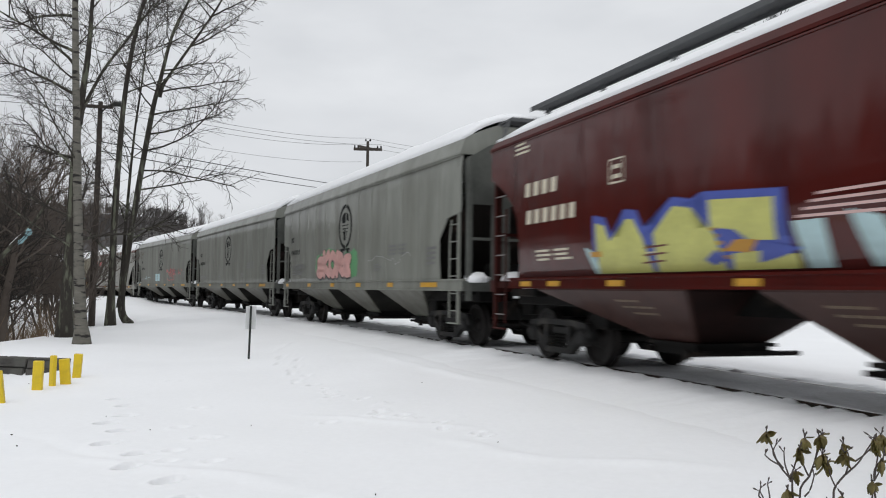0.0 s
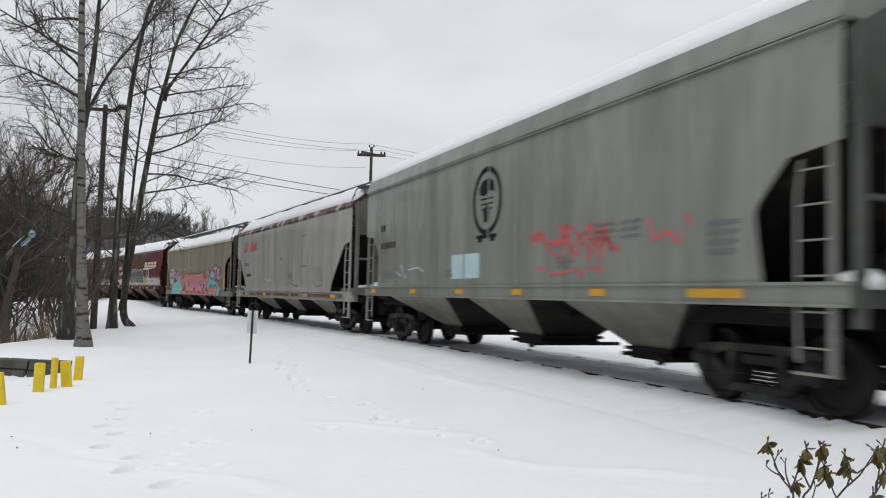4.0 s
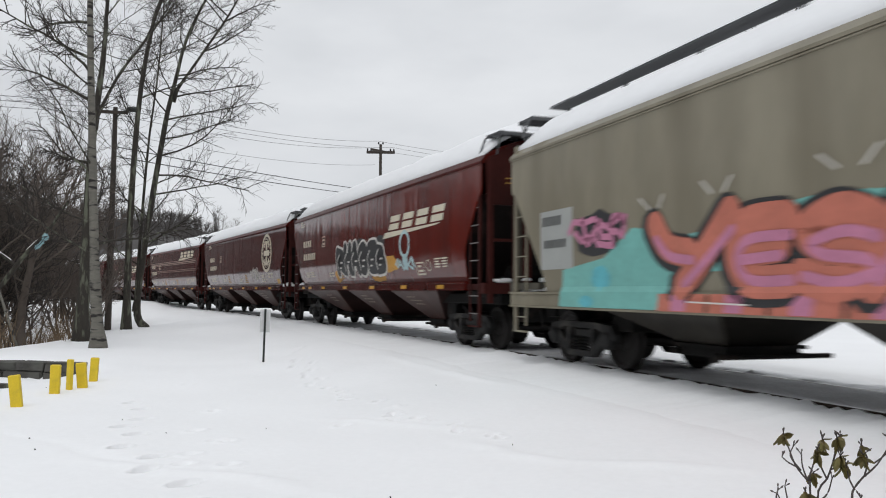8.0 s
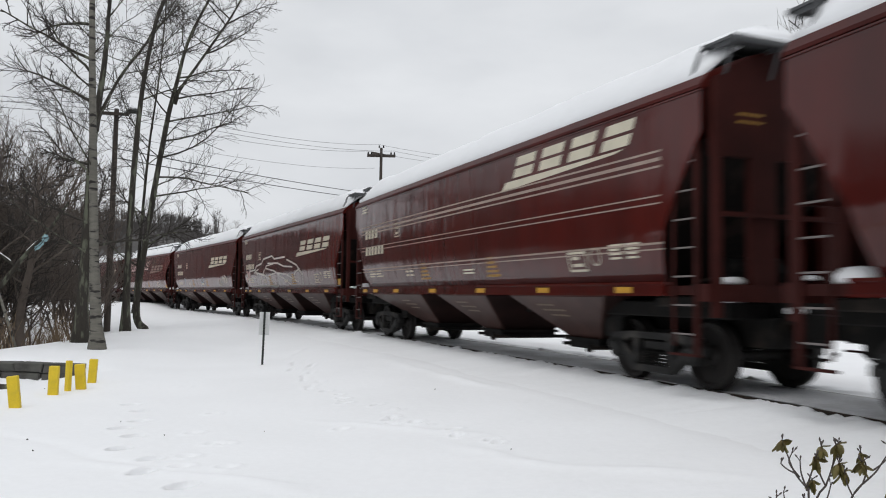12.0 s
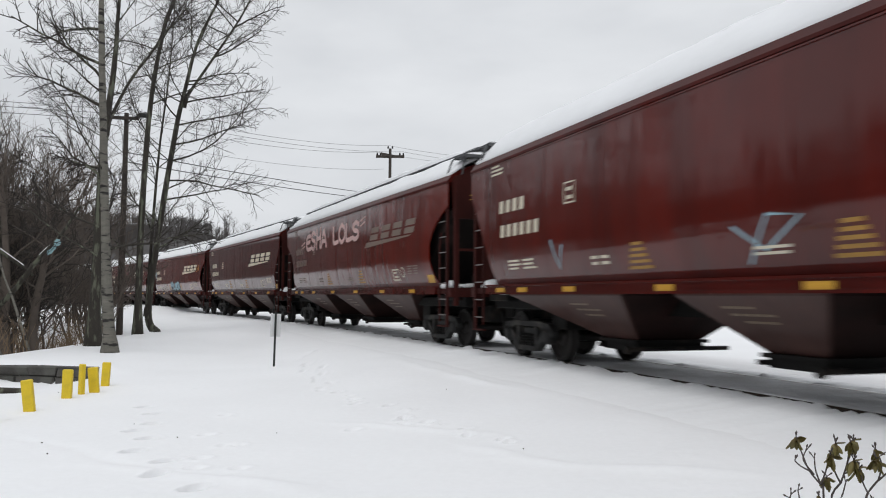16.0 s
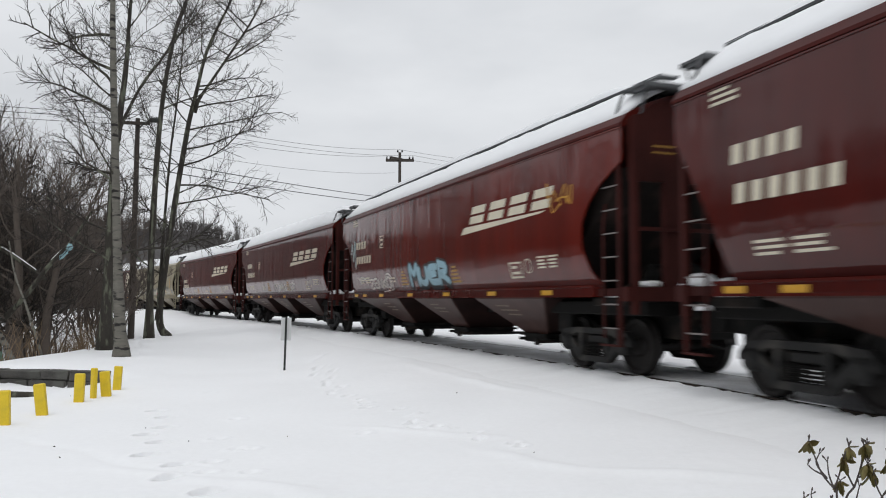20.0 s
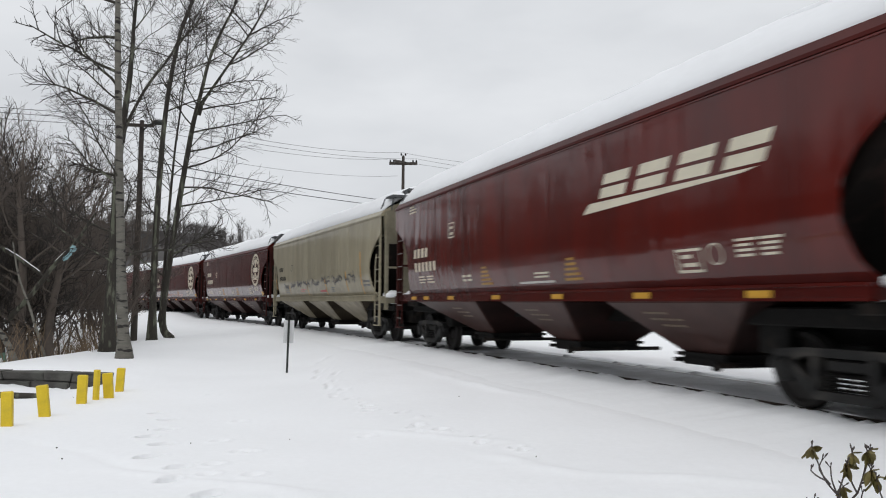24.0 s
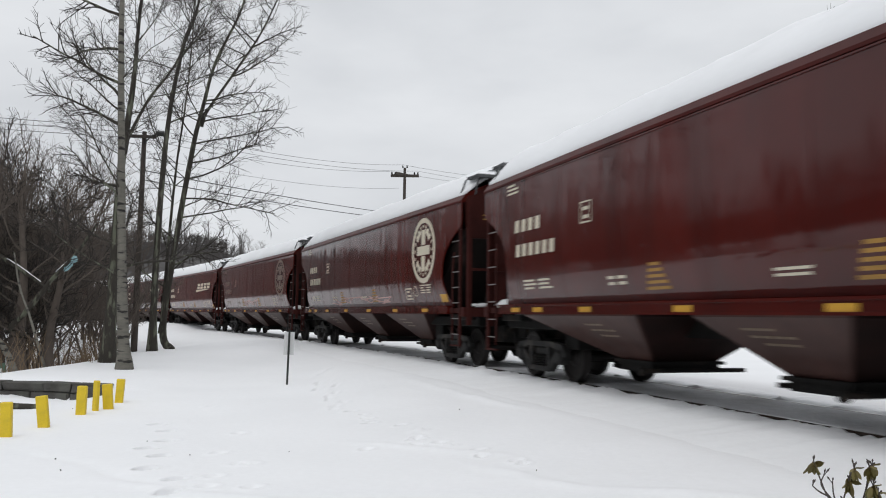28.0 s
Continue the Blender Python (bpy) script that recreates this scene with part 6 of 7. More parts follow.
def decal(i, name, mat, draw, label="", lift=0.006):
    """draw fills a flat bmesh; the result lies on wagon i."""
    shape = shape_of(i)
    bm = bmesh.new()
    draw(bm)
    lay(bm, shape, lift)
    pieces = islands(bm) if name == "graffiti" else [bm]
    if len(pieces) > 24 or name in ("small_print", "reporting_mark", "placard"):
        return tagged(part(name, bm, M[mat], TRAIN[i], label), kind="stuff")
    for q in pieces:
        part(name, q, M[mat], TRAIN[i], label)
    if bm not in pieces:
        bm.free()


def islands(whole):
    """Splits a drawing into its separate pieces."""
    whole.verts.index_update()
    left = {v.index: v for v in whole.verts}
    out = []
    while left:
        start = left[min(left)]
        group, todo = {start.index: start}, [start]
        while todo:
            v = todo.pop()
            for e in v.link_edges:
                o = e.other_vert(v)
                if o.index not in group:
                    group[o.index] = o
                    todo.append(o)
        for k in group:
            del left[k]
        bm = bmesh.new()
        made = {k: bm.verts.new(group[k].co) for k in sorted(group)}
        for f in {f for k in sorted(group) for f in group[k].link_faces}:
            bm.faces.new([made[v.index] for v in f.verts])
        out.append(bm)
    return out


def letters(i, mat, text, x0, x1, z0, z1, fat, slant=0.0, slope=0.0, label="", lift=0.006):
    """Words on wagon i, each letter a part of its own."""
    whole = bmesh.new()
    words(whole, text, x0, x1, z0, z1, fat, slant, slope)
    for bm in islands(whole):
        part("letter", lay(bm, shape_of(i), lift), M[mat], TRAIN[i], label)
    whole.free()


DECAL_CACHE = {}


def same_decal(i, key, name, mat, draw, label="", lift=0.006):
    """Like decal, but shares its mesh between wagons of one shape."""
    k = (key, mat, shape_of(i))
    if k not in DECAL_CACHE:
        bm = bmesh.new()
        draw(bm)
        DECAL_CACHE[k] = mesh_from(lay(bm, k[2], lift), name, M[mat])
    ob = share(name, DECAL_CACHE[k], TRAIN[i], label)
    return tagged(ob, kind="stuff") if name in ("small_print", "caution_stencil", "reporting_mark", "wagon_number") else ob


def wordmark(bm, dz):
    """Four slanted blocks over a long wedge."""
    z0, z1 = 2.88 + dz, 3.25 + dz
    for k in range(4):
        x = 2.80 + k * 0.98
        zm = (z0 + z1) / 2
        rect(bm, x, x + 0.72, z0, zm - 0.025, 0.08)
        rect(bm, x + 0.10, x + 0.82, zm + 0.025, z1, 0.08)
    area(bm, [(2.30, 2.67 + dz), (2.50, 2.83 + dz), (6.35, 2.84 + dz), (6.1, 2.80 + dz)])


def cross_emblem(bm, cx, cz, size=1.0):
    """A round badge with a cross."""
    ring(bm, cx, cz, 0.78, 0.80, 0.13, 40)
    rect(bm, cx - 0.46, cx + 0.46, cz - 0.12, cz + 0.12)
    rect(bm, cx - 0.13, cx + 0.13, cz - 0.55, cz - 0.15)
    rect(bm, cx - 0.13, cx + 0.13, cz + 0.15, cz + 0.55)
    for sx in (-1, 1):
        for a0 in (0.5, -1.2):
            ring(bm, cx, cz, 0.5 * sx, 0.55, 0.14, 8, a0, a0 + 0.7)
    for k in range(20):
        a = 6.2832 * k / 20
        disc(bm, cx + 0.62 * math.cos(a), cz + 0.64 * math.sin(a), 0.04, 0.05, 6)
    for v in bm.verts:
        v.co.x, v.co.z = cx + (v.co.x - cx) * size, cz + (v.co.z - cz) * size


def shield_emblem(bm, cx, cz):
    """A dark round badge on a foot, with a beast over a shield."""
    ring(bm, cx, cz, 0.60, 0.62, 0.11, 36)
    area(bm, [(cx - 0.30, cz + 0.12), (cx - 0.36, cz + 0.26), (cx - 0.22, cz + 0.40), (cx + 0.10, cz + 0.44), (cx + 0.30, cz + 0.34), (cx + 0.34, cz + 0.14), (cx + 0.1, cz + 0.2), (cx - 0.05, cz + 0.1)])
    for k in range(3):
        rect(bm, cx - 0.30 + 0.03 * k, cx + 0.30 - 0.03 * k, cz + 0.02 - 0.10 * k, cz + 0.055 - 0.10 * k)
    area(bm, [(cx - 0.16, cz - 0.20), (cx, cz - 0.05), (cx + 0.16, cz - 0.20), (cx + 0.12, cz - 0.42), (cx - 0.12, cz - 0.42)])
    rect(bm, cx - 0.46, cx + 0.46, cz - 0.73, cz - 0.66)
    rect(bm, cx - 0.38, cx - 0.18, cz - 0.80, cz - 0.73)
    rect(bm, cx + 0.18, cx + 0.38, cz - 0.80, cz - 0.73)


def bars(bm, x0, x1, z0, z1, rows, gaps=3, seed=0):
    """Lines of small print that cannot be read."""
    rng = random.Random(seed)
    h = (z1 - z0) / (rows * 2 - 1)
    for r in range(rows):
        z = z0 + 2 * h * r
        x = x0
        for g in range(gaps):
            w = (x1 - x0) / gaps
            rect(bm, x, x + w * rng.uniform(0.6, 0.92), z, z + h)
            x += w


def digits(bm, x0, x1, z0, z1, n):
    """A row of plain bars in place of letters or figures."""
    w = (x1 - x0) / n
    for k in range(n):
        rect(bm, x0 + k * w, x0 + k * w + w * 0.60, z0, z1, 0.02)


def caution_stack(bm, cx, z):
    for k in range(5):
        w = 0.30 - 0.04 * k
        rect(bm, cx - w, cx + w, z + 0.085 * k, z + 0.045 + 0.085 * k)


def red_markings(i, mark="wordmark", dz=0.0, worn=False, x_num=-6.9, drop=0.0):
    ink = "decal_worn" if worn else "decal"
    if mark == "wordmark":
        key = ("wordmark", dz, ink)
        if key not in DECAL_CACHE:
            whole = bmesh.new()
            wordmark(whole, dz)
            DECAL_CACHE[key] = [mesh_from(lay(q, "round", 0.006), "wordmark_block", M[ink]) for q in islands(whole)]
            whole.free()
        for me in DECAL_CACHE[key]:
            share("wordmark_block", me, TRAIN[i], "cream slanted block of a wordmark")
    elif mark == "cross":
        same_decal(i, ("cross", i > 10), "emblem", ink, lambda b: cross_emblem(b, 6.2 if i > 10 else 5.72, 2.92, 1.0), "cream round emblem with a cross")
    same_decal(i, ("code", drop), "reporting_mark", ink, lambda b: digits(b, x_num, x_num + 1.25, 2.86 - drop, 3.10 - drop, 4), "cream bars of the reporting mark")
    same_decal(i, ("num", drop), "wagon_number", ink, lambda b: digits(b, x_num + 0.05, x_num + 1.85, 2.38 - drop * 0.75, 2.62 - drop * 0.75, 6), "cream bars of the wagon number")
    same_decal(i, "print", "small_print", ink, lambda b: (bars(b, -6.6, -5.3, 1.74, 1.92, 3, 2, 1), bars(b, -7.3, -6.7, 3.66, 3.86, 3, 1, 2), bars(b, -3.4, -2.8, 1.72, 1.86, 2, 2, 3), bars(b, 5.9, 6.75, 1.80, 2.02, 4, 2, 4), bars(b, 0.3, 1.0, 1.70, 1.80, 2, 1, 5)), "small cream print")
    same_decal(i, "box", "stencil_box", ink, lambda b: (stroke(b, [(-4.15, 2.78), (-3.8, 2.78), (-3.8, 3.12), (-4.15, 3.12), (-4.15, 2.78)], 0.03), rect(b, -4.07, -3.88, 2.84, 2.9), rect(b, -4.07, -3.88, 2.98, 3.04)))
    same_decal(i, "label", "data_label", "decal", lambda b: (stroke(b, [(4.70, 1.66), (5.22, 1.66), (5.22, 1.94), (4.70, 1.94), (4.70, 1.66)], 0.04), rect(b, 4.80, 5.12, 1.72, 1.77), rect(b, 4.80, 5.02, 1.83, 1.88), ring(b, 5.5, 1.86, 0.14, 0.13, 0.02, 18)))
    for x in (-2.05, 1.75):
        same_decal(i, ("stack", x), "caution_stencil", "caution", lambda b: caution_stack(b, x, 1.62), "faded yellow caution stencil")
    if i in (7, 9, 11, 12, 17, 18, 20):
        same_decal(i, "square", "end_panel", "reflector", lambda b: rect(b, 7.2, 7.62, 1.55, 1.75), "yellow square panel")


def reflectors(i, xs, z=1.335, w=0.42, mat="reflector"):
    me = None
    for x in xs:
        bm = bmesh.new()
        rect(bm, -w / 2, w / 2, z - 0.055, z + 0.055)
        key = ("reflector", w, mat, z)
        if key not in DECAL_CACHE:
            for v in bm.verts:
                v.co.y = -1.562 if z > 1.2 else -1.594
            for f in bm.faces:
                f.normal_update()
                if f.normal.y > 0:
                    f.normal_flip()
            DECAL_CACHE[key] = mesh_from(bm, "reflector", M[mat])
        else:
            bm.free()
        share("reflector", DECAL_CACHE[key], TRAIN[i], m=Matrix.Translation((x, 0, 0)))


def scrawl(bm, x0, x1, z0, z1, n, wide, seed):
    """A restless hand-drawn line that cannot be read."""
    rng = random.Random(seed)
    pts = []
    for k in range(n):
        u = k / (n - 1)
        pts.append((x0 + (x1 - x0) * u + rng.uniform(-0.1, 0.1) * (x1 - x0), z0 + (z1 - z0) * (rng.random() if k % 2 else 1 - rng.random() * 0.8)))
    out = []
    for a, b in zip(pts, pts[1:]):
        for q in range(4):
            s = q / 4
            out.append((a[0] + (b[0] - a[0]) * s, a[1] + (b[1] - a[1]) * (s * s * (3 - 2 * s))))
    stroke(bm, out, wide)


def fat_blob(bm, cx, cz, rx, rz, seed, n=18):
    rng = random.Random(seed)
    area(bm, [(cx + rx * math.cos(6.2832 * k / n) * rng.uniform(0.82, 1.1), cz + rz * math.sin(6.2832 * k / n) * rng.uniform(0.82, 1.1)) for k in range(n)])


GLYPHS = {                      # strokes of hand-drawn letters in a unit field
    "A": (((0.0, 0.0), (0.3, 0.7), (0.48, 1.0), (0.68, 0.6), (0.95, 0.0)), ((0.22, 0.34), (0.78, 0.34))),
    "B": (((0.1, 0.0), (0.14, 1.0)), ((0.14, 0.97), (0.78, 0.86), (0.68, 0.6), (0.2, 0.52), (0.88, 0.4), (0.84, 0.1), (0.12, 0.03))),
    "E": (((0.95, 0.95), (0.3, 0.92), (0.1, 0.5), (0.3, 0.08), (0.95, 0.06)), ((0.15, 0.5), (0.8, 0.56))),
    "H": (((0.1, 0.0), (0.15, 1.0)), ((0.85, 0.0), (0.9, 1.0)), ((0.12, 0.48), (0.88, 0.54))),
    "K": (((0.1, 0.0), (0.12, 1.0)), ((0.95, 1.0), (0.2, 0.48), (0.95, 0.0))),
    "L": (((0.12, 1.0), (0.1, 0.3), (0.25, 0.05), (0.95, 0.1)),),
    "M": (((0.05, 0.0), (0.12, 1.0), (0.5, 0.5), (0.88, 1.0), (0.95, 0.0)),),
    "N": (((0.08, 0.0), (0.1, 1.0), (0.88, 0.0), (0.92, 1.0)),),
    "O": (((0.5, 1.0), (0.1, 0.75), (0.08, 0.28), (0.5, 0.0), (0.9, 0.28), (0.92, 0.75), (0.5, 1.0)),),
    "R": (((0.1, 0.0), (0.14, 1.0)), ((0.14, 0.96), (0.85, 0.8), (0.7, 0.52), (0.2, 0.45), (0.55, 0.3), (1.0, 0.05))),
    "S": (((0.92, 0.84), (0.55, 1.0), (0.14, 0.8), (0.3, 0.56), (0.78, 0.44), (0.86, 0.18), (0.45, 0.0), (0.04, 0.14)),),
    "T": (((0.0, 0.94), (1.0, 1.0)), ((0.5, 0.95), (0.5, 0.0))),
    "U": (((0.08, 1.0), (0.1, 0.3), (0.45, 0.0), (0.85, 0.25), (0.92, 1.0)),),
    "Y": (((0.02, 1.0), (0.2, 0.62), (0.5, 0.5)), ((0.98, 1.05), (0.72, 0.55), (0.4, 0.0))),
    "Z": (((0.05, 0.95), (0.92, 0.95), (0.08, 0.05), (0.98, 0.06)),),
}


def soft_line(pts, n=5):
    out = catmull([Vector((x, 0, z)) for x, z in pts], n)
    return [(v.x, v.z) for v in out]


def brush_line(bm, pts, wide, y):
    """A fat line with round ends; y lifts it over the lines before it."""
    n0 = len(bm.verts)
    stroke(bm, pts, wide)
    for k, (x, z) in enumerate((pts[0], pts[-1])):
        nb = len(bm.verts)
        disc(bm, x, z, wide * 0.5, wide * 0.5, 10)
        bm.verts.ensure_lookup_table()
        for v in bm.verts[nb:]:
            v.co.y += 0.0006 * (k + 1)
    bm.verts.ensure_lookup_table()
    for v in bm.verts[n0:]:
        v.co.y += y


def sprayed(i, mat, text, x0, x1, z0, z1, wide, label="", lift=0.006, wobble=0.0, seed=0, rise=0.0, squeeze=0.0):
    """A hand-drawn word on wagon i, each letter a part of its own; squeeze draws the letters inside their outline."""
    rng = random.Random(seed)
    w = (x1 - x0) / len(text)
    for k, ch in enumerate(text):
        dz, dw, tilt = rng.uniform(-wobble, wobble), rng.uniform(0.0, wobble), rng.uniform(-0.5, 0.5) * wobble
        if ch == " ":
            continue
        bm = bmesh.new()
        for q, line in enumerate(GLYPHS[ch]):
            pts = []
            for u, v in line:
                pts.append((x0 + w * k + w * (0.06 + 0.88 * u) + dw * (u - 0.5) + tilt * v, z0 + rise * (k + u) / len(text) + (z1 - z0 + dz) * v))
            brush_line(bm, soft_line(pts), wide - squeeze, 0.0022 * q)
        part("letter", lay(bm, shape_of(i), lift), M[mat], TRAIN[i], label)


RED_X = (-6.93, -5.9, -4.06, -1.37, 1.32, 3.91, 6.3)
for _i, _k in enumerate(ORDER):
    if _k.startswith("red"):
        _mark = "cross" if _i in (7, 17, 18, 19) else ("none" if _i in (0,) else "wordmark")
        red_markings(_i, _mark, 0.55 if _i == 8 else 0.0, _i in (11, 19, 22), drop=0.45 if _i == 15 else 0.0)
        reflectors(_i, RED_X)
    elif _k == "grey":
        same_decal(_i, "shield", "emblem", "decal_black", lambda b: shield_emblem(b, -0.08, 3.10), "dark round emblem on a foot")
        same_decal(_i, "gcode", "reporting_mark", "decal_black", lambda b: digits(b, -6.8, -6.35, 2.92, 3.10, 2), "dark bars of the reporting mark")
        same_decal(_i, "gnum", "wagon_number", "decal_black", lambda b: digits(b, -6.75, -5.5, 2.45, 2.62, 6), "dark bars of the wagon number")
        same_decal(_i, "gprint", "small_print", "g_grey", lambda b: (bars(b, 3.7, 5.1, 2.1, 2.35, 3, 2, 7), bars(b, 2.6, 3.2, 1.72, 1.9, 3, 1, 8), bars(b, -2.2, -1.6, 1.66, 1.8, 2, 1, 9), bars(b, -6.6, -5.2, 1.7, 1.85, 2, 2, 6), bars(b, 6.2, 6.8, 1.8, 2.2, 4, 1, 5)), "small dark print")
        reflectors(_i, (-7.4, -4.2, -1.4, 1.2, 3.8), w=0.42)
        reflectors(_i, (6.3,), w=0.95)

# wagon 0: yellow-green block letters edged in blue, pale blue beside them
decal(0, "graffiti", "g_blue", lambda b: area(b, [(-4.75, 1.50), (-4.62, 2.36), (-4.3, 2.30), (-4.15, 2.05), (-3.95, 2.12), (-3.8, 2.38), (-3.5, 2.34), (-3.35, 2.1), (-3.1, 2.12), (-2.7, 2.44), (-2.25, 2.36), (-2.1, 2.12), (-2.12, 2.44), (-0.80, 2.34), (-0.88, 1.80), (-0.75, 1.50)]), "blue edge of spray-painted letters", 0.006)
for _pts in ([(-4.66, 1.49), (-4.55, 2.24), (-4.32, 2.18), (-4.22, 1.95), (-3.95, 1.98), (-3.75, 2.24), (-3.58, 2.22), (-3.4, 1.95), (-3.3, 1.49)], [(-3.2, 1.49), (-3.15, 2.0), (-2.68, 2.32), (-2.32, 2.26), (-2.2, 1.98), (-1.95, 1.92), (-1.85, 1.49)], [(-2.0, 2.0), (-2.0, 2.33), (-0.95, 2.26), (-0.98, 1.80), (-1.4, 1.82), (-1.6, 1.95)], [(-1.75, 1.49), (-1.7, 1.68), (-1.2, 1.70), (-0.72, 1.64), (-0.72, 1.49)]):
    decal(0, "graffiti", "g_yellow", lambda b: area(b, _pts), "yellow-green spray-painted letter", 0.010)
decal(0, "graffiti", "g_gold", lambda b: (area(b, [(-1.85, 1.72), (-1.6, 1.84), (-1.25, 1.82), (-1.4, 1.68)]), rect(b, -4.8, -4.5, 1.74, 1.82)), "orange spray paint", 0.014)
decal(0, "graffiti", "g_blue", lambda b: (area(b, [(-1.30, 1.56), (-1.22, 1.80), (-0.62, 1.70), (-0.95, 1.62)]), area(b, [(-2.2, 1.62), (-1.98, 1.74), (-1.82, 1.62), (-2.05, 1.55)])), "blue spray paint", 0.014)
decal(0, "graffiti", "g_dim", lambda b: [stroke(b, [(-3.5 + 0.06 * k, 1.62 + 0.1 * k), (-3.0 + 0.06 * k, 1.64 + 0.1 * k)], 0.025) for k in range(3)], "", 0.014)
for _pts in ([(-4.95, 1.9), (-4.8, 1.49), (-4.6, 1.49), (-4.7, 1.82)], [(-0.72, 1.98), (-0.30, 1.98), (-0.28, 1.49), (-0.62, 1.49)], [(0.0, 2.05), (0.38, 1.95), (0.55, 1.49), (0.18, 1.49)], [(0.75, 2.0), (1.3, 2.1), (1.5, 1.49), (0.9, 1.49)], [(1.8, 2.1), (2.6, 2.0), (2.7, 1.49), (1.9, 1.49)]):
    decal(0, "graffiti", "g_light", lambda b: area(b, _pts), "pale blue spray paint", 0.008)
decal(0, "graffiti", "g_rose", lambda b: [stroke(b, [(-0.65 + 0.1 * k, 2.02 + 0.07 * k), (0.6 + 0.1 * k, 2.0 + 0.08 * k)], 0.03) for k in range(4)], "thin pale strokes", 0.012)
# wagons 1 and 3
sprayed(1, "g_black", "SKORE", -3.12, 0.43, 1.66, 2.22, 0.36, "dark edge of pink spray-painted letters", 0.008, 0.12, 14)
sprayed(1, "g_peach", "SKORE", -3.08, 0.47, 1.68, 2.24, 0.36, "fat pink spray-painted letters", 0.016, 0.12, 14, 0.0, 0.07)
decal(1, "graffiti", "g_rose", lambda b: [stroke(b, [(-3.0 + 0.72 * k, 1.62), (-2.95 + 0.72 * k, 2.25)], 0.03) for k in range(5)], "pale strokes", 0.024)
decal(1, "graffiti", "g_green", lambda b: (fat_blob(b, 0.72, 1.98, 0.5, 0.44, 5), fat_blob(b, 0.1, 2.1, 0.3, 0.38, 8), fat_blob(b, -3.0, 1.95, 0.35, 0.42, 9), fat_blob(b, -1.6, 2.15, 1.3, 0.35, 10)), "green spray paint", 0.004)
decal(1, "graffiti", "placard", lambda b: (scrawl(b, 2.2, 5.2, 1.8, 2.15, 12, 0.014, 3)), "faint pale scribble")
decal(1, "graffiti", "g_grey", lambda b: (ring(b, -5.6, 1.92, 0.75, 0.16, 0.045, 20), scrawl(b, -6.2, -4.6, 1.78, 2.08, 7, 0.04, 12), area(b, [(-6.2, 1.95), (-5.7, 2.05), (-5.2, 1.95), (-5.8, 1.88)])), "dark scribble")
decal(3, "graffiti", "g_red", lambda b: ([scrawl(b, 1.8 + 0.1 * k, 4.3, 1.75, 2.4, 16, 0.05, 30 + k) for k in range(3)], scrawl(b, 2.0, 4.2, 1.55, 1.75, 12, 0.04, 41), scrawl(b, 5.0, 6.0, 1.95, 2.35, 6, 0.06, 42)), "red scribbled spray paint")
decal(3, "graffiti", "g_light", lambda b: (rect(b, -1.8, -0.4, 1.6, 2.1), scrawl(b, -5.5, -3.5, 1.65, 2.0, 8, 0.03, 44)), "pale patch", 0.004)
# wagon 4: red slanted name blocks, rusty eave, black marks
decal(4, "wordmark", "decal_red", lambda b: [rect(b, x, x + w, 3.05, z1, 0.12) for x, w, z1 in ((-6.85, 0.40, 3.5), (-6.35, 0.38, 3.5), (-5.55, 0.42, 3.5), (-5.05, 0.32, 3.36), (-4.65, 0.12, 3.46), (-4.42, 0.12, 3.55))], "red slanted name blocks")
decal(4, "wordmark", "white", lambda b: (rect(b, -6.60, -6.42, 3.20, 3.36, 0.03), rect(b, -6.12, -6.02, 3.30, 3.42), rect(b, -6.16, -5.98, 3.05, 3.2), rect(b, -5.32, -5.22, 3.30, 3.42), rect(b, -5.34, -5.24, 3.05, 3.16)), "", 0.009)
decal(4, "reporting_mark", "decal_black", lambda b: (digits(b, -6.45, -5.75, 2.42, 2.56, 3), digits(b, -6.2, -5.2, 1.92, 2.06, 6)), "black bars of mark and number")
decal(4, "stripe", "rust", lambda b: rect(b, -7.2, 7.6, 1.10, 1.20), "rusty red stripe along the sill", 0.004)
decal(4, "graffiti", "g_grey", lambda b: ([stroke(b, [(1.0 + 0.05 * k, 2.0 - 0.07 * k), (1.8, 1.95 - 0.09 * k)], 0.035) for k in range(4)], stroke(b, [(1.0, 1.5), (1.4, 1.62), (2.0, 1.5), (2.6, 1.46)], 0.05), [stroke(b, [(4.6 + 0.18 * k, 2.1 + 0.05 * (k % 3)), (4.75 + 0.18 * k, 1.6)], 0.04) for k in range(5)], ring(b, 5.0, 1.6, 0.5, 0.14, 0.04, 14, 3.14, 6.28)), "grey scribbles")
decal(4, "graffiti", "g_rose", lambda b: scrawl(b, -2.6, -1.4, 1.62, 1.86, 9, 0.04, 51), "faint pink scribble")
reflectors(4, (-5.95, -2.5, 3.6, 6.7), z=1.15, w=0.55)
decal(4, "stain", "dusty_whi", lambda b: (fat_blob(b, 0.1, 2.55, 0.12, 0.06, 3), fat_blob(b, 3.1, 3.3, 0.35, 0.05, 4), fat_blob(b, 3.3, 2.2, 0.4, 0.03, 6)), "rust stains", 0.003)
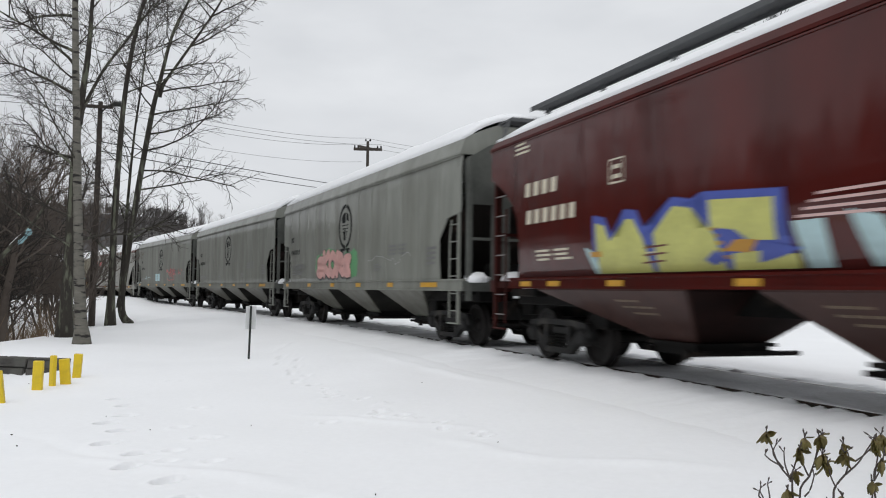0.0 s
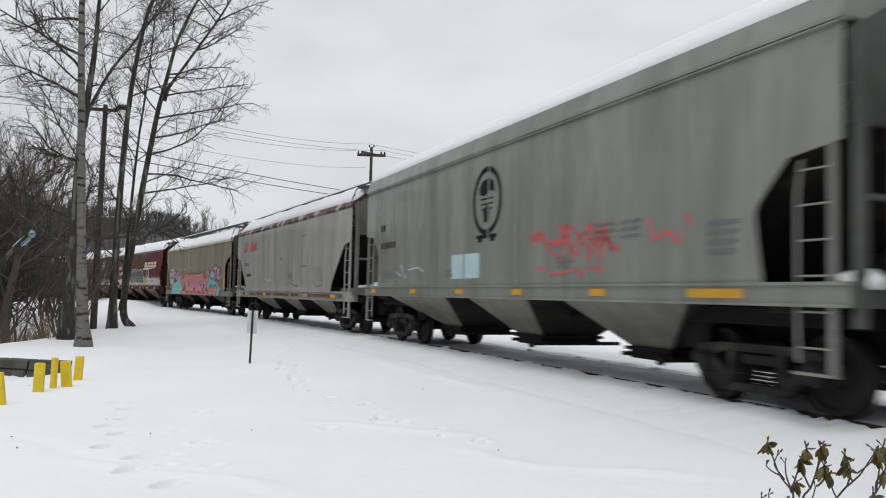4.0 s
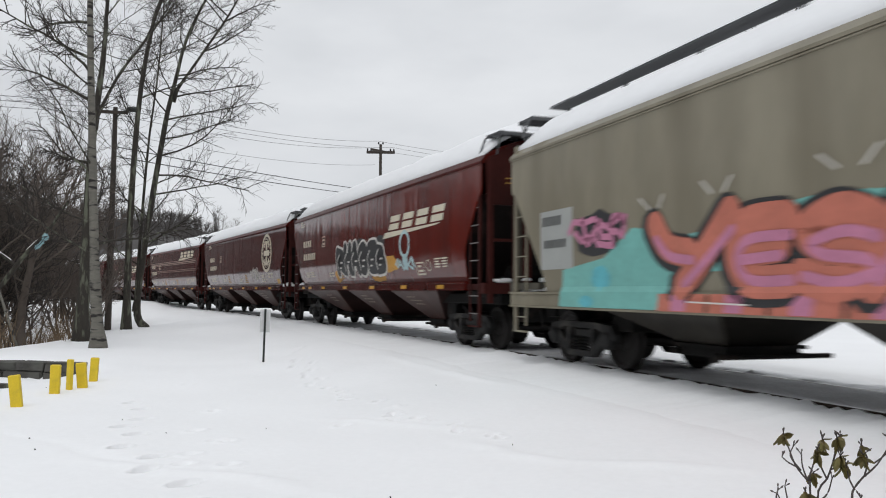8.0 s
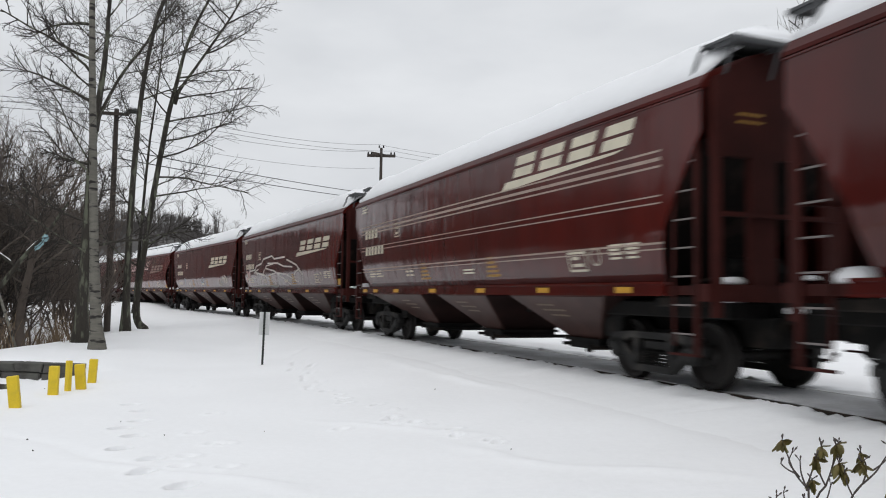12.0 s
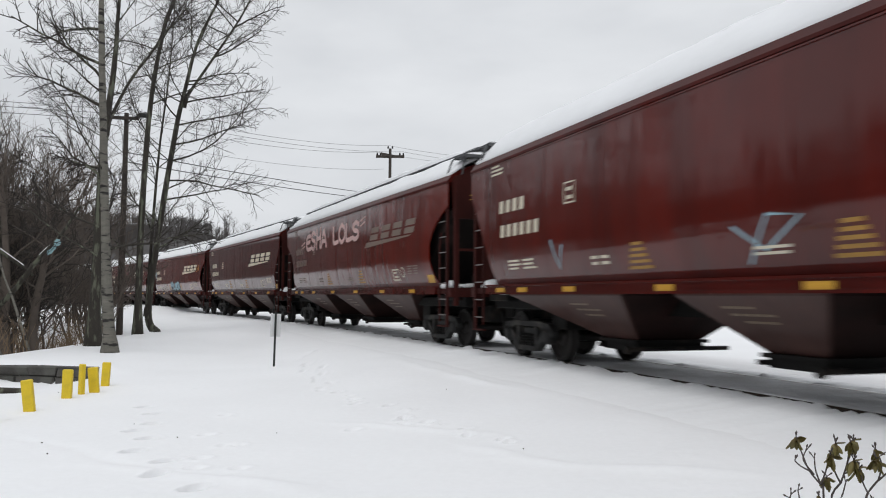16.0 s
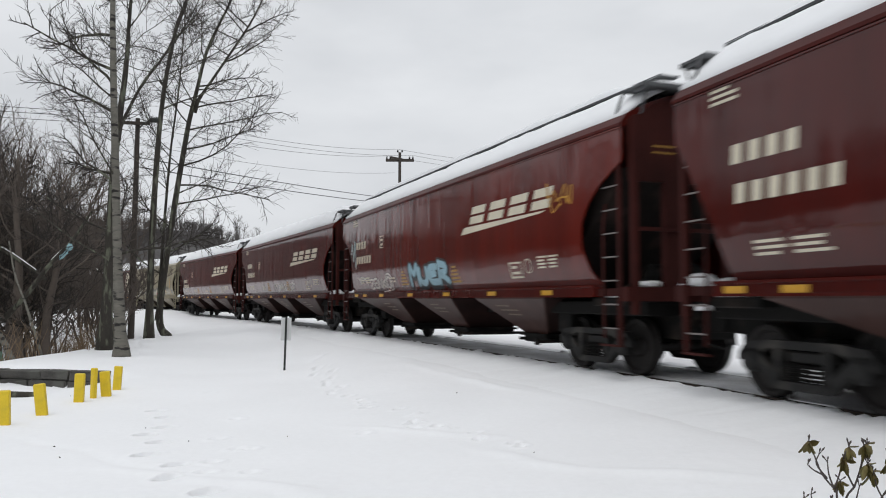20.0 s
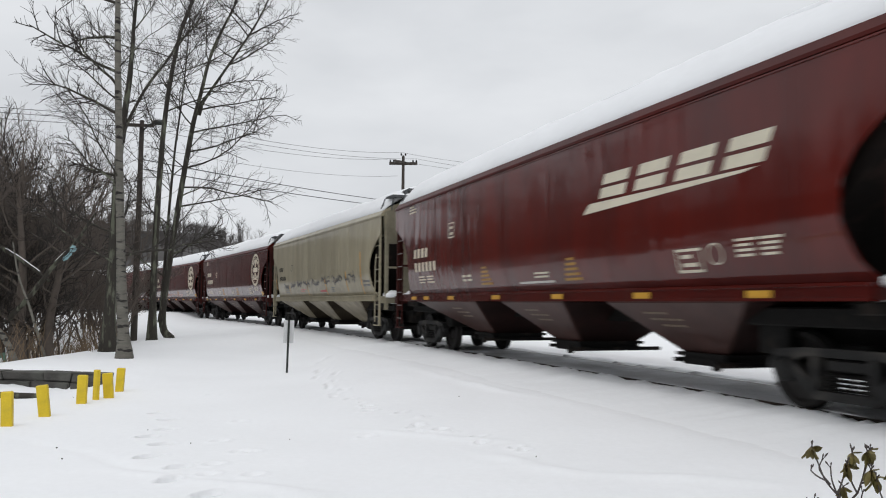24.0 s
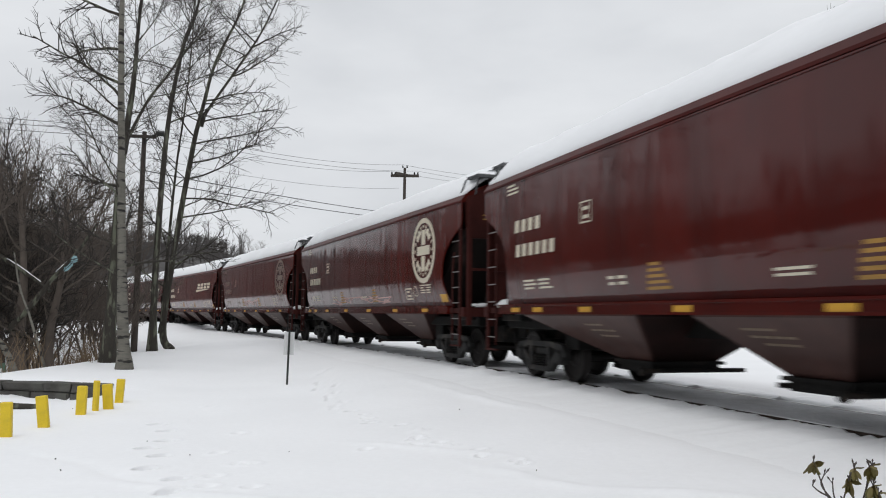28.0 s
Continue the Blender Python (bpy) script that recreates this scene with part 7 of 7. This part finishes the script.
# wagon 5: large orange and pink letters over turquoise
decal(5, "graffiti", "g_teal", lambda b: (area(b, [(-6.4, 1.0), (-6.3, 1.6), (-5.0, 1.75), (-4.2, 2.15), (-3.2, 2.0), (-3.2, 1.0)]), fat_blob(b, -0.2, 1.8, 3.2, 0.42, 2, 26)), "turquoise spray paint", 0.004)
decal(5, "graffiti", "g_cyan", lambda b: (area(b, [(3.2, 1.35), (3.3, 1.9), (3.9, 2.0), (4.4, 1.8), (5.2, 1.75), (5.9, 1.5), (6.4, 1.35), (6.2, 0.98), (5.2, 0.98), (5.0, 1.3)]), fat_blob(b, 3.5, 2.22, 0.35, 0.14, 5), fat_blob(b, 4.6, 2.1, 0.45, 0.18, 6), fat_blob(b, 6.1, 1.95, 0.5, 0.14, 7), fat_blob(b, -5.5, 1.1, 0.25, 0.09, 8), fat_blob(b, -5.1, 1.45, 0.3, 0.2, 9)), "turquoise blue spray paint", 0.006)
for _k, (_c, _x0, _x1, _up) in enumerate((("Y", -3.75, -2.05, 2.12), ("E", -2.15, -1.15, 2.02), ("S", -1.15, 0.02, 2.08), ("A", -0.15, 0.95, 2.12), ("B", 0.55, 1.75, 2.04), ("O", 1.35, 2.55, 2.06), ("Y", 2.2, 3.85, 2.14))):
    _l = 0.006 * (_k % 2)
    sprayed(5, "g_black", _c, _x0 - 0.07, _x1 - 0.07, 1.30, _up - 0.02, 0.52, "black edge of the letters", 0.008 + _l, 0.1, 5 + _k)
    sprayed(5, "g_orange", _c, _x0, _x1, 1.32, _up, 0.52, "salmon spray-painted letters", 0.020 + _l, 0.1, 5 + _k, 0.0, 0.15)
    sprayed(5, "g_pink", _c, _x0 + 0.04, _x1 + 0.04, 1.34, _up - 0.2, 0.52, "pink shading inside the letters", 0.032 + _l, 0.1, 5 + _k, 0.0, 0.40)
decal(5, "graffiti", "g_orange", lambda b: [rect(b, -3.6 + 1.05 * k, -3.6 + 1.05 * k + 0.98, 0.99, 1.22, 0.05) for k in range(7)], "orange letter feet on the sill", 0.010)
decal(5, "graffiti", "g_pink", lambda b: [rect(b, -3.3 + 1.05 * k, -3.3 + 1.05 * k + 0.3, 1.0, 1.21, 0.04) for k in range(7)], "", 0.014)
decal(5, "graffiti", "g_black", lambda b: (disc(b, 4.25, 1.25, 0.5, 0.34), disc(b, 5.25, 1.25, 0.5, 0.34)), "", 0.010)
decal(5, "graffiti", "g_orange", lambda b: (disc(b, 4.25, 1.24, 0.42, 0.28), disc(b, 5.25, 1.24, 0.42, 0.28)), "orange rounded feet", 0.015)
decal(5, "graffiti", "g_pink", lambda b: ([scrawl(b, -6.0 + 0.12 * k, -4.3, 1.8, 2.5, 9, 0.10, 60 + k) for k in range(3)]), "pink spray-painted letters", 0.014)
sprayed(5, "g_black", "TE", 4.95, 6.2, 1.88, 2.40, 0.34, "dark edge of pink letters", 0.008, 0.05, 2)
sprayed(5, "g_pink", "TE", 4.98, 6.23, 1.90, 2.42, 0.34, "pink spray-painted letters", 0.018, 0.05, 2, 0.0, 0.16)
decal(5, "graffiti", "g_black", lambda b: (fat_blob(b, -5.2, 2.12, 0.75, 0.36, 62)), "dark edge of pink letters", 0.007)
decal(5, "graffiti", "g_gold", lambda b: (rect(b, 7.0, 7.28, 1.35, 2.2), fat_blob(b, 4.6, 1.72, 0.4, 0.14, 4)), "ochre paint", 0.005)
decal(5, "placard", "placard", lambda b: rect(b, -7.1, -5.95, 1.62, 2.62), "pale placard with bars", 0.004)
decal(5, "placard", "decal_black", lambda b: (digits(b, -7.0, -6.3, 2.36, 2.52, 4), digits(b, -6.95, -6.15, 1.98, 2.12, 5)), "", 0.008)
decal(5, "graffiti", "g_white", lambda b: ([stroke(b, [(x, z), (x + dx, z + 0.18)], 0.03) for x, z, dx in ((-3.7, 2.35, -0.25), (-3.5, 2.35, 0.1), (-2.4, 2.42, -0.2), (-2.2, 2.42, 0.15), (-0.5, 2.45, -0.25), (-0.2, 2.45, 0.2), (1.0, 2.5, -0.1))], stroke(b, [(0.9, 2.12), (1.9, 2.1)], 0.03), stroke(b, [(1.4, 1.95), (1.38, 2.28)], 0.03), stroke(b, [(-2.9, 1.12), (-1.8, 1.1)], 0.02), stroke(b, [(4.3, 1.12), (5.3, 1.1)], 0.03)), "white spray highlights", 0.046)
# wagon 6: fat black letters with white edges, small blue figure
decal(6, "graffiti", "g_gold", lambda b: (fat_blob(b, -2.35, 1.72, 0.35, 0.22, 2), fat_blob(b, 2.75, 1.98, 0.75, 0.24, 4), fat_blob(b, 1.7, 1.62, 0.6, 0.12, 4)), "orange spray paint", 0.004)
decal(6, "graffiti", "g_black", lambda b: (fat_blob(b, 0.2, 2.62, 0.6, 0.2, 12), fat_blob(b, 2.1, 2.62, 0.4, 0.22, 13)), "black spray haze", 0.005)
sprayed(6, "g_white", "RHASEB", -2.25, 2.45, 1.88, 2.50, 0.50, "white edge of black letters", 0.007, 0.14, 9)
sprayed(6, "g_black", "RHASEB", -2.25, 2.45, 1.88, 2.50, 0.50, "fat black spray-painted letters", 0.015, 0.14, 9, 0.0, 0.14)
decal(6, "graffiti", "g_white", lambda b: [(stroke(b, soft_line([(-2.1 + 0.78 * k, 1.85), (-2.15 + 0.78 * k, 2.2), (-1.9 + 0.78 * k, 2.42)]), 0.05), rect(b, -1.85 + 0.78 * k, -1.6 + 0.78 * k, 2.12, 2.17, 0.02), rect(b, -1.95 + 0.78 * k, -1.75 + 0.78 * k, 1.95, 2.0, 0.02)) for k in range(6)], "white strokes", 0.023)
decal(6, "graffiti", "g_light", lambda b: (ring(b, 4.0, 2.45, 0.33, 0.32, 0.10, 20), [scrawl(b, 3.3, 4.6, 1.72, 2.1, 12, 0.06, 80 + k) for k in range(2)], fat_blob(b, 4.0, 2.0, 0.2, 0.22, 3)), "pale blue spray-painted figure", 0.008)
# wagon 7, 9, 10, 14, 19: chalk-white scribbles
decal(7, "graffiti", "g_white", lambda b: [scrawl(b, 2.8, 4.3, 1.68 + 0.1 * k, 2.2 + 0.06 * k, 18, 0.045, 90 + k) for k in range(3)], "white scribbled tag")
decal(8, "stripe", "decal_thin", lambda b: [(stroke(b, [(-7.3, z), (7.2, z)], w)) for z, w in ((3.23, 0.03), (3.12, 0.05), (3.02, 0.03), (2.62, 0.02), (2.52, 0.02), (1.98, 0.03), (1.90, 0.02))], "thin cream stripes along the side")
for _line, _w in ((((-6.1, 2.28), (-4.9, 2.32), (-4.6, 2.50), (-3.6, 2.58), (-3.2, 2.78), (-1.6, 2.86), (-1.2, 2.72), (0.6, 2.74)), 0.07), (((-4.9, 2.20), (-3.0, 2.05), (-1.2, 1.66), (-1.1, 1.58), (-2.6, 1.58)), 0.07),
                  (((-2.7, 2.34), (-1.2, 2.20), (0.3, 1.86), (1.2, 1.62)), 0.06), (((-6.2, 1.94), (-4.9, 1.96), (-4.4, 2.10), (-5.2, 2.18), (-4.2, 2.34)), 0.05), (((-6.4, 1.56), (-3.0, 1.57), (-0.9, 1.55)), 0.05),
                  (((-4.2, 1.66), (-3.3, 2.12), (-2.6, 2.46), (-1.4, 2.50)), 0.05), (((-2.4, 2.56), (-0.6, 2.52), (0.4, 2.36), (1.8, 2.30)), 0.06), (((-2.2, 2.02), (-0.9, 2.12), (0.8, 2.02), (2.4, 1.70)), 0.05),
                  (((0.9, 2.62), (2.4, 2.36), (3.2, 1.96), (3.0, 1.6)), 0.06), (((-7.0, 1.75), (-6.7, 2.15), (-6.3, 1.8), (-6.0, 2.4)), 0.10), (((1.6, 1.62), (2.2, 2.1), (2.9, 2.2)), 0.05)):
    decal(9, "graffiti", "g_white", lambda b: stroke(b, _line, _w), "white outline of a spray-painted shape")
decal(9, "graffiti", "g_rose", lambda b: [scrawl(b, -6.95 + 0.2 * k, -6.0, 1.62 + 0.1 * k, 2.3, 9, 0.11, 21 + k) for k in range(2)], "pale scribbled tag", 0.004)
decal(10, "graffiti", "g_white", lambda b: [scrawl(b, 5.6, 6.5, 1.72, 2.2, 9, 0.06, 100 + k) for k in range(2)], "white scribbled tag")
decal(10, "graffiti", "g_blue_pale", lambda b: (stroke(b, [(0.0, 2.05), (0.5, 1.75), (1.1, 2.1), (0.6, 2.15), (0.2, 1.6)], 0.04), stroke(b, [(-4.7, 2.2), (-4.5, 1.7), (-4.3, 2.1)], 0.06)), "pale blue scribble")
decal(14, "graffiti", "g_white", lambda b: [scrawl(b, -0.7, 2.9, 1.52, 1.95, 16, 0.05, 105 + k) for k in range(2)], "white scribbled tag")
decal(15, "graffiti", "g_white", lambda b: bars(b, -0.4, 1.2, 1.60, 1.64, 1, 1, 2), "thin white line")
decal(19, "graffiti", "g_rose", lambda b: [scrawl(b, -2.0, 1.6, 1.55, 1.95, 16, 0.05, 110 + k) for k in range(2)], "faint scribbled tag")
decal(18, "graffiti", "g_rose", lambda b: [scrawl(b, -3.0, 3.6, 1.55, 1.8, 20, 0.035, 113 + k) for k in range(2)], "faint scribbled tag")
# wagon 11: pink letters beside the worn wordmark
decal(11, "graffiti", "g_rose", lambda b: (stroke(b, [(-6.0, 3.2), (-5.45, 3.32)], 0.05), stroke(b, [(-6.0, 3.05), (-5.45, 3.17)], 0.05), stroke(b, [(1.85, 3.55), (2.35, 3.66)], 0.05), stroke(b, [(1.85, 3.4), (2.35, 3.5)], 0.05)), "pale pink spray strokes")
sprayed(11, "g_rose", "ESHA LOLS", -5.25, 1.75, 2.98, 3.58, 0.15, "pale pink spray-painted letter", 0.006, 0.08, 8, 0.05)
# wagon 13: blue letters, white letters, an orange smudge
sprayed(13, "g_black", "MUER", -1.50, 1.32, 1.62, 2.04, 0.34, "dark edge of the letters", 0.006, 0.12, 6)
sprayed(13, "g_blue_pale", "MUER", -1.47, 1.35, 1.64, 2.06, 0.34, "pale blue spray-painted letters", 0.014, 0.12, 6, 0.0, 0.17)
sprayed(13, "g_white", "ZENKO", -5.5, -3.3, 1.56, 1.86, 0.055, "white spray-painted letter", 0.006, 0.05, 3)
decal(13, "graffiti", "g_white", lambda b: (ring(b, -3.5, 1.72, 0.35, 0.26, 0.04, 20), scrawl(b, -6.9, -5.7, 1.6, 2.0, 8, 0.05, 120)), "white spray-painted letters")
decal(13, "graffiti", "g_light", lambda b: scrawl(b, -7.5, -6.9, 2.2, 3.2, 9, 0.06, 121), "pale blue scribble")
decal(13, "graffiti", "g_gold", lambda b: [scrawl(b, 6.3, 7.3, 2.65, 3.35, 9, 0.03, 124 + k) for k in range(2)], "thin orange smudge")
# wagon 16: a row of dark scribbles, ochre streaks
for _k, (_x, _w) in enumerate(((-5.6, 0.9), (-4.4, 1.0), (-3.1, 0.9), (-2.0, 1.1), (-0.6, 1.2), (0.9, 1.2), (2.5, 1.3), (4.1, 1.3))):
    decal(16, "graffiti", "g_ink", lambda b: (scrawl(b, _x, _x + _w, 1.72 + 0.02 * _k, 2.10 + 0.03 * _k, 15, 0.03, 130 + _k), scrawl(b, _x + 0.1, _x + _w, 1.78 + 0.02 * _k, 2.0 + 0.03 * _k, 11, 0.045, 150 + _k)), "dark looping scribble")
decal(16, "graffiti", "g_gold", lambda b: [rect(b, x, x + 0.09, z0, z1, -0.06) for x, z0, z1 in ((-4.6, 1.6, 1.95), (-1.4, 1.5, 2.05), (1.5, 1.5, 2.1), (4.3, 1.6, 2.3), (6.0, 1.5, 2.9), (-7.2, 1.8, 2.3))], "ochre streaks", 0.004)
decal(16, "reporting_mark", "decal_black", lambda b: (digits(b, -6.55, -5.7, 2.62, 2.80, 4), digits(b, -6.4, -5.1, 2.20, 2.38, 6), stroke(b, [(-4.1, 2.6), (-3.8, 2.6), (-3.8, 2.85), (-4.1, 2.85), (-4.1, 2.6)], 0.02)), "black bars of mark and number")
decal(16, "small_print", "g_red", lambda b: (bars(b, -2.6, -1.6, 1.66, 1.76, 2, 1, 1), bars(b, 0.6, 1.6, 1.62, 1.70, 1, 1, 2)), "red small print")
decal(16, "small_print", "g_grey", lambda b: (bars(b, -5.4, -4.8, 1.62, 1.78, 2, 2, 3), bars(b, 2.2, 2.9, 1.62, 1.78, 3, 1, 4), bars(b, 6.2, 6.9, 1.75, 1.95, 2, 2, 5)), "small dark print")


# ---- what moves ----
def wagon_pose(i, t):
    s = (GAPS[i] + GAPS[i + 1]) / 2 - run(t)
    front, back = line_point(s - TRUCK_X), line_point(s + TRUCK_X)
    mid, d = (front + back) / 2, front - back
    return Matrix.Translation(mid) @ Matrix.Rotation(math.atan2(d.y, d.x), 4, "Z")


def motions():
    for i, w in enumerate(TRAIN):
        walk(w, [(k * 0.5, wagon_pose(i, k * 0.5)) for k in range(57)])
    lead = WHEELSETS[0]
    walk(lead, [(k / 30, pose(0, 0, 0, 0, math.degrees(run(k / 30) / WHEEL_R) % 360.0, 0)) for k in range(841)])
    keys = lead.animation_data
    for ws in WHEELSETS[1:]:
        ws.rotation_mode = "QUATERNION"
        own = ws.animation_data_create()
        own.action = keys.action
        own.action_slot = keys.action_slot


motions()
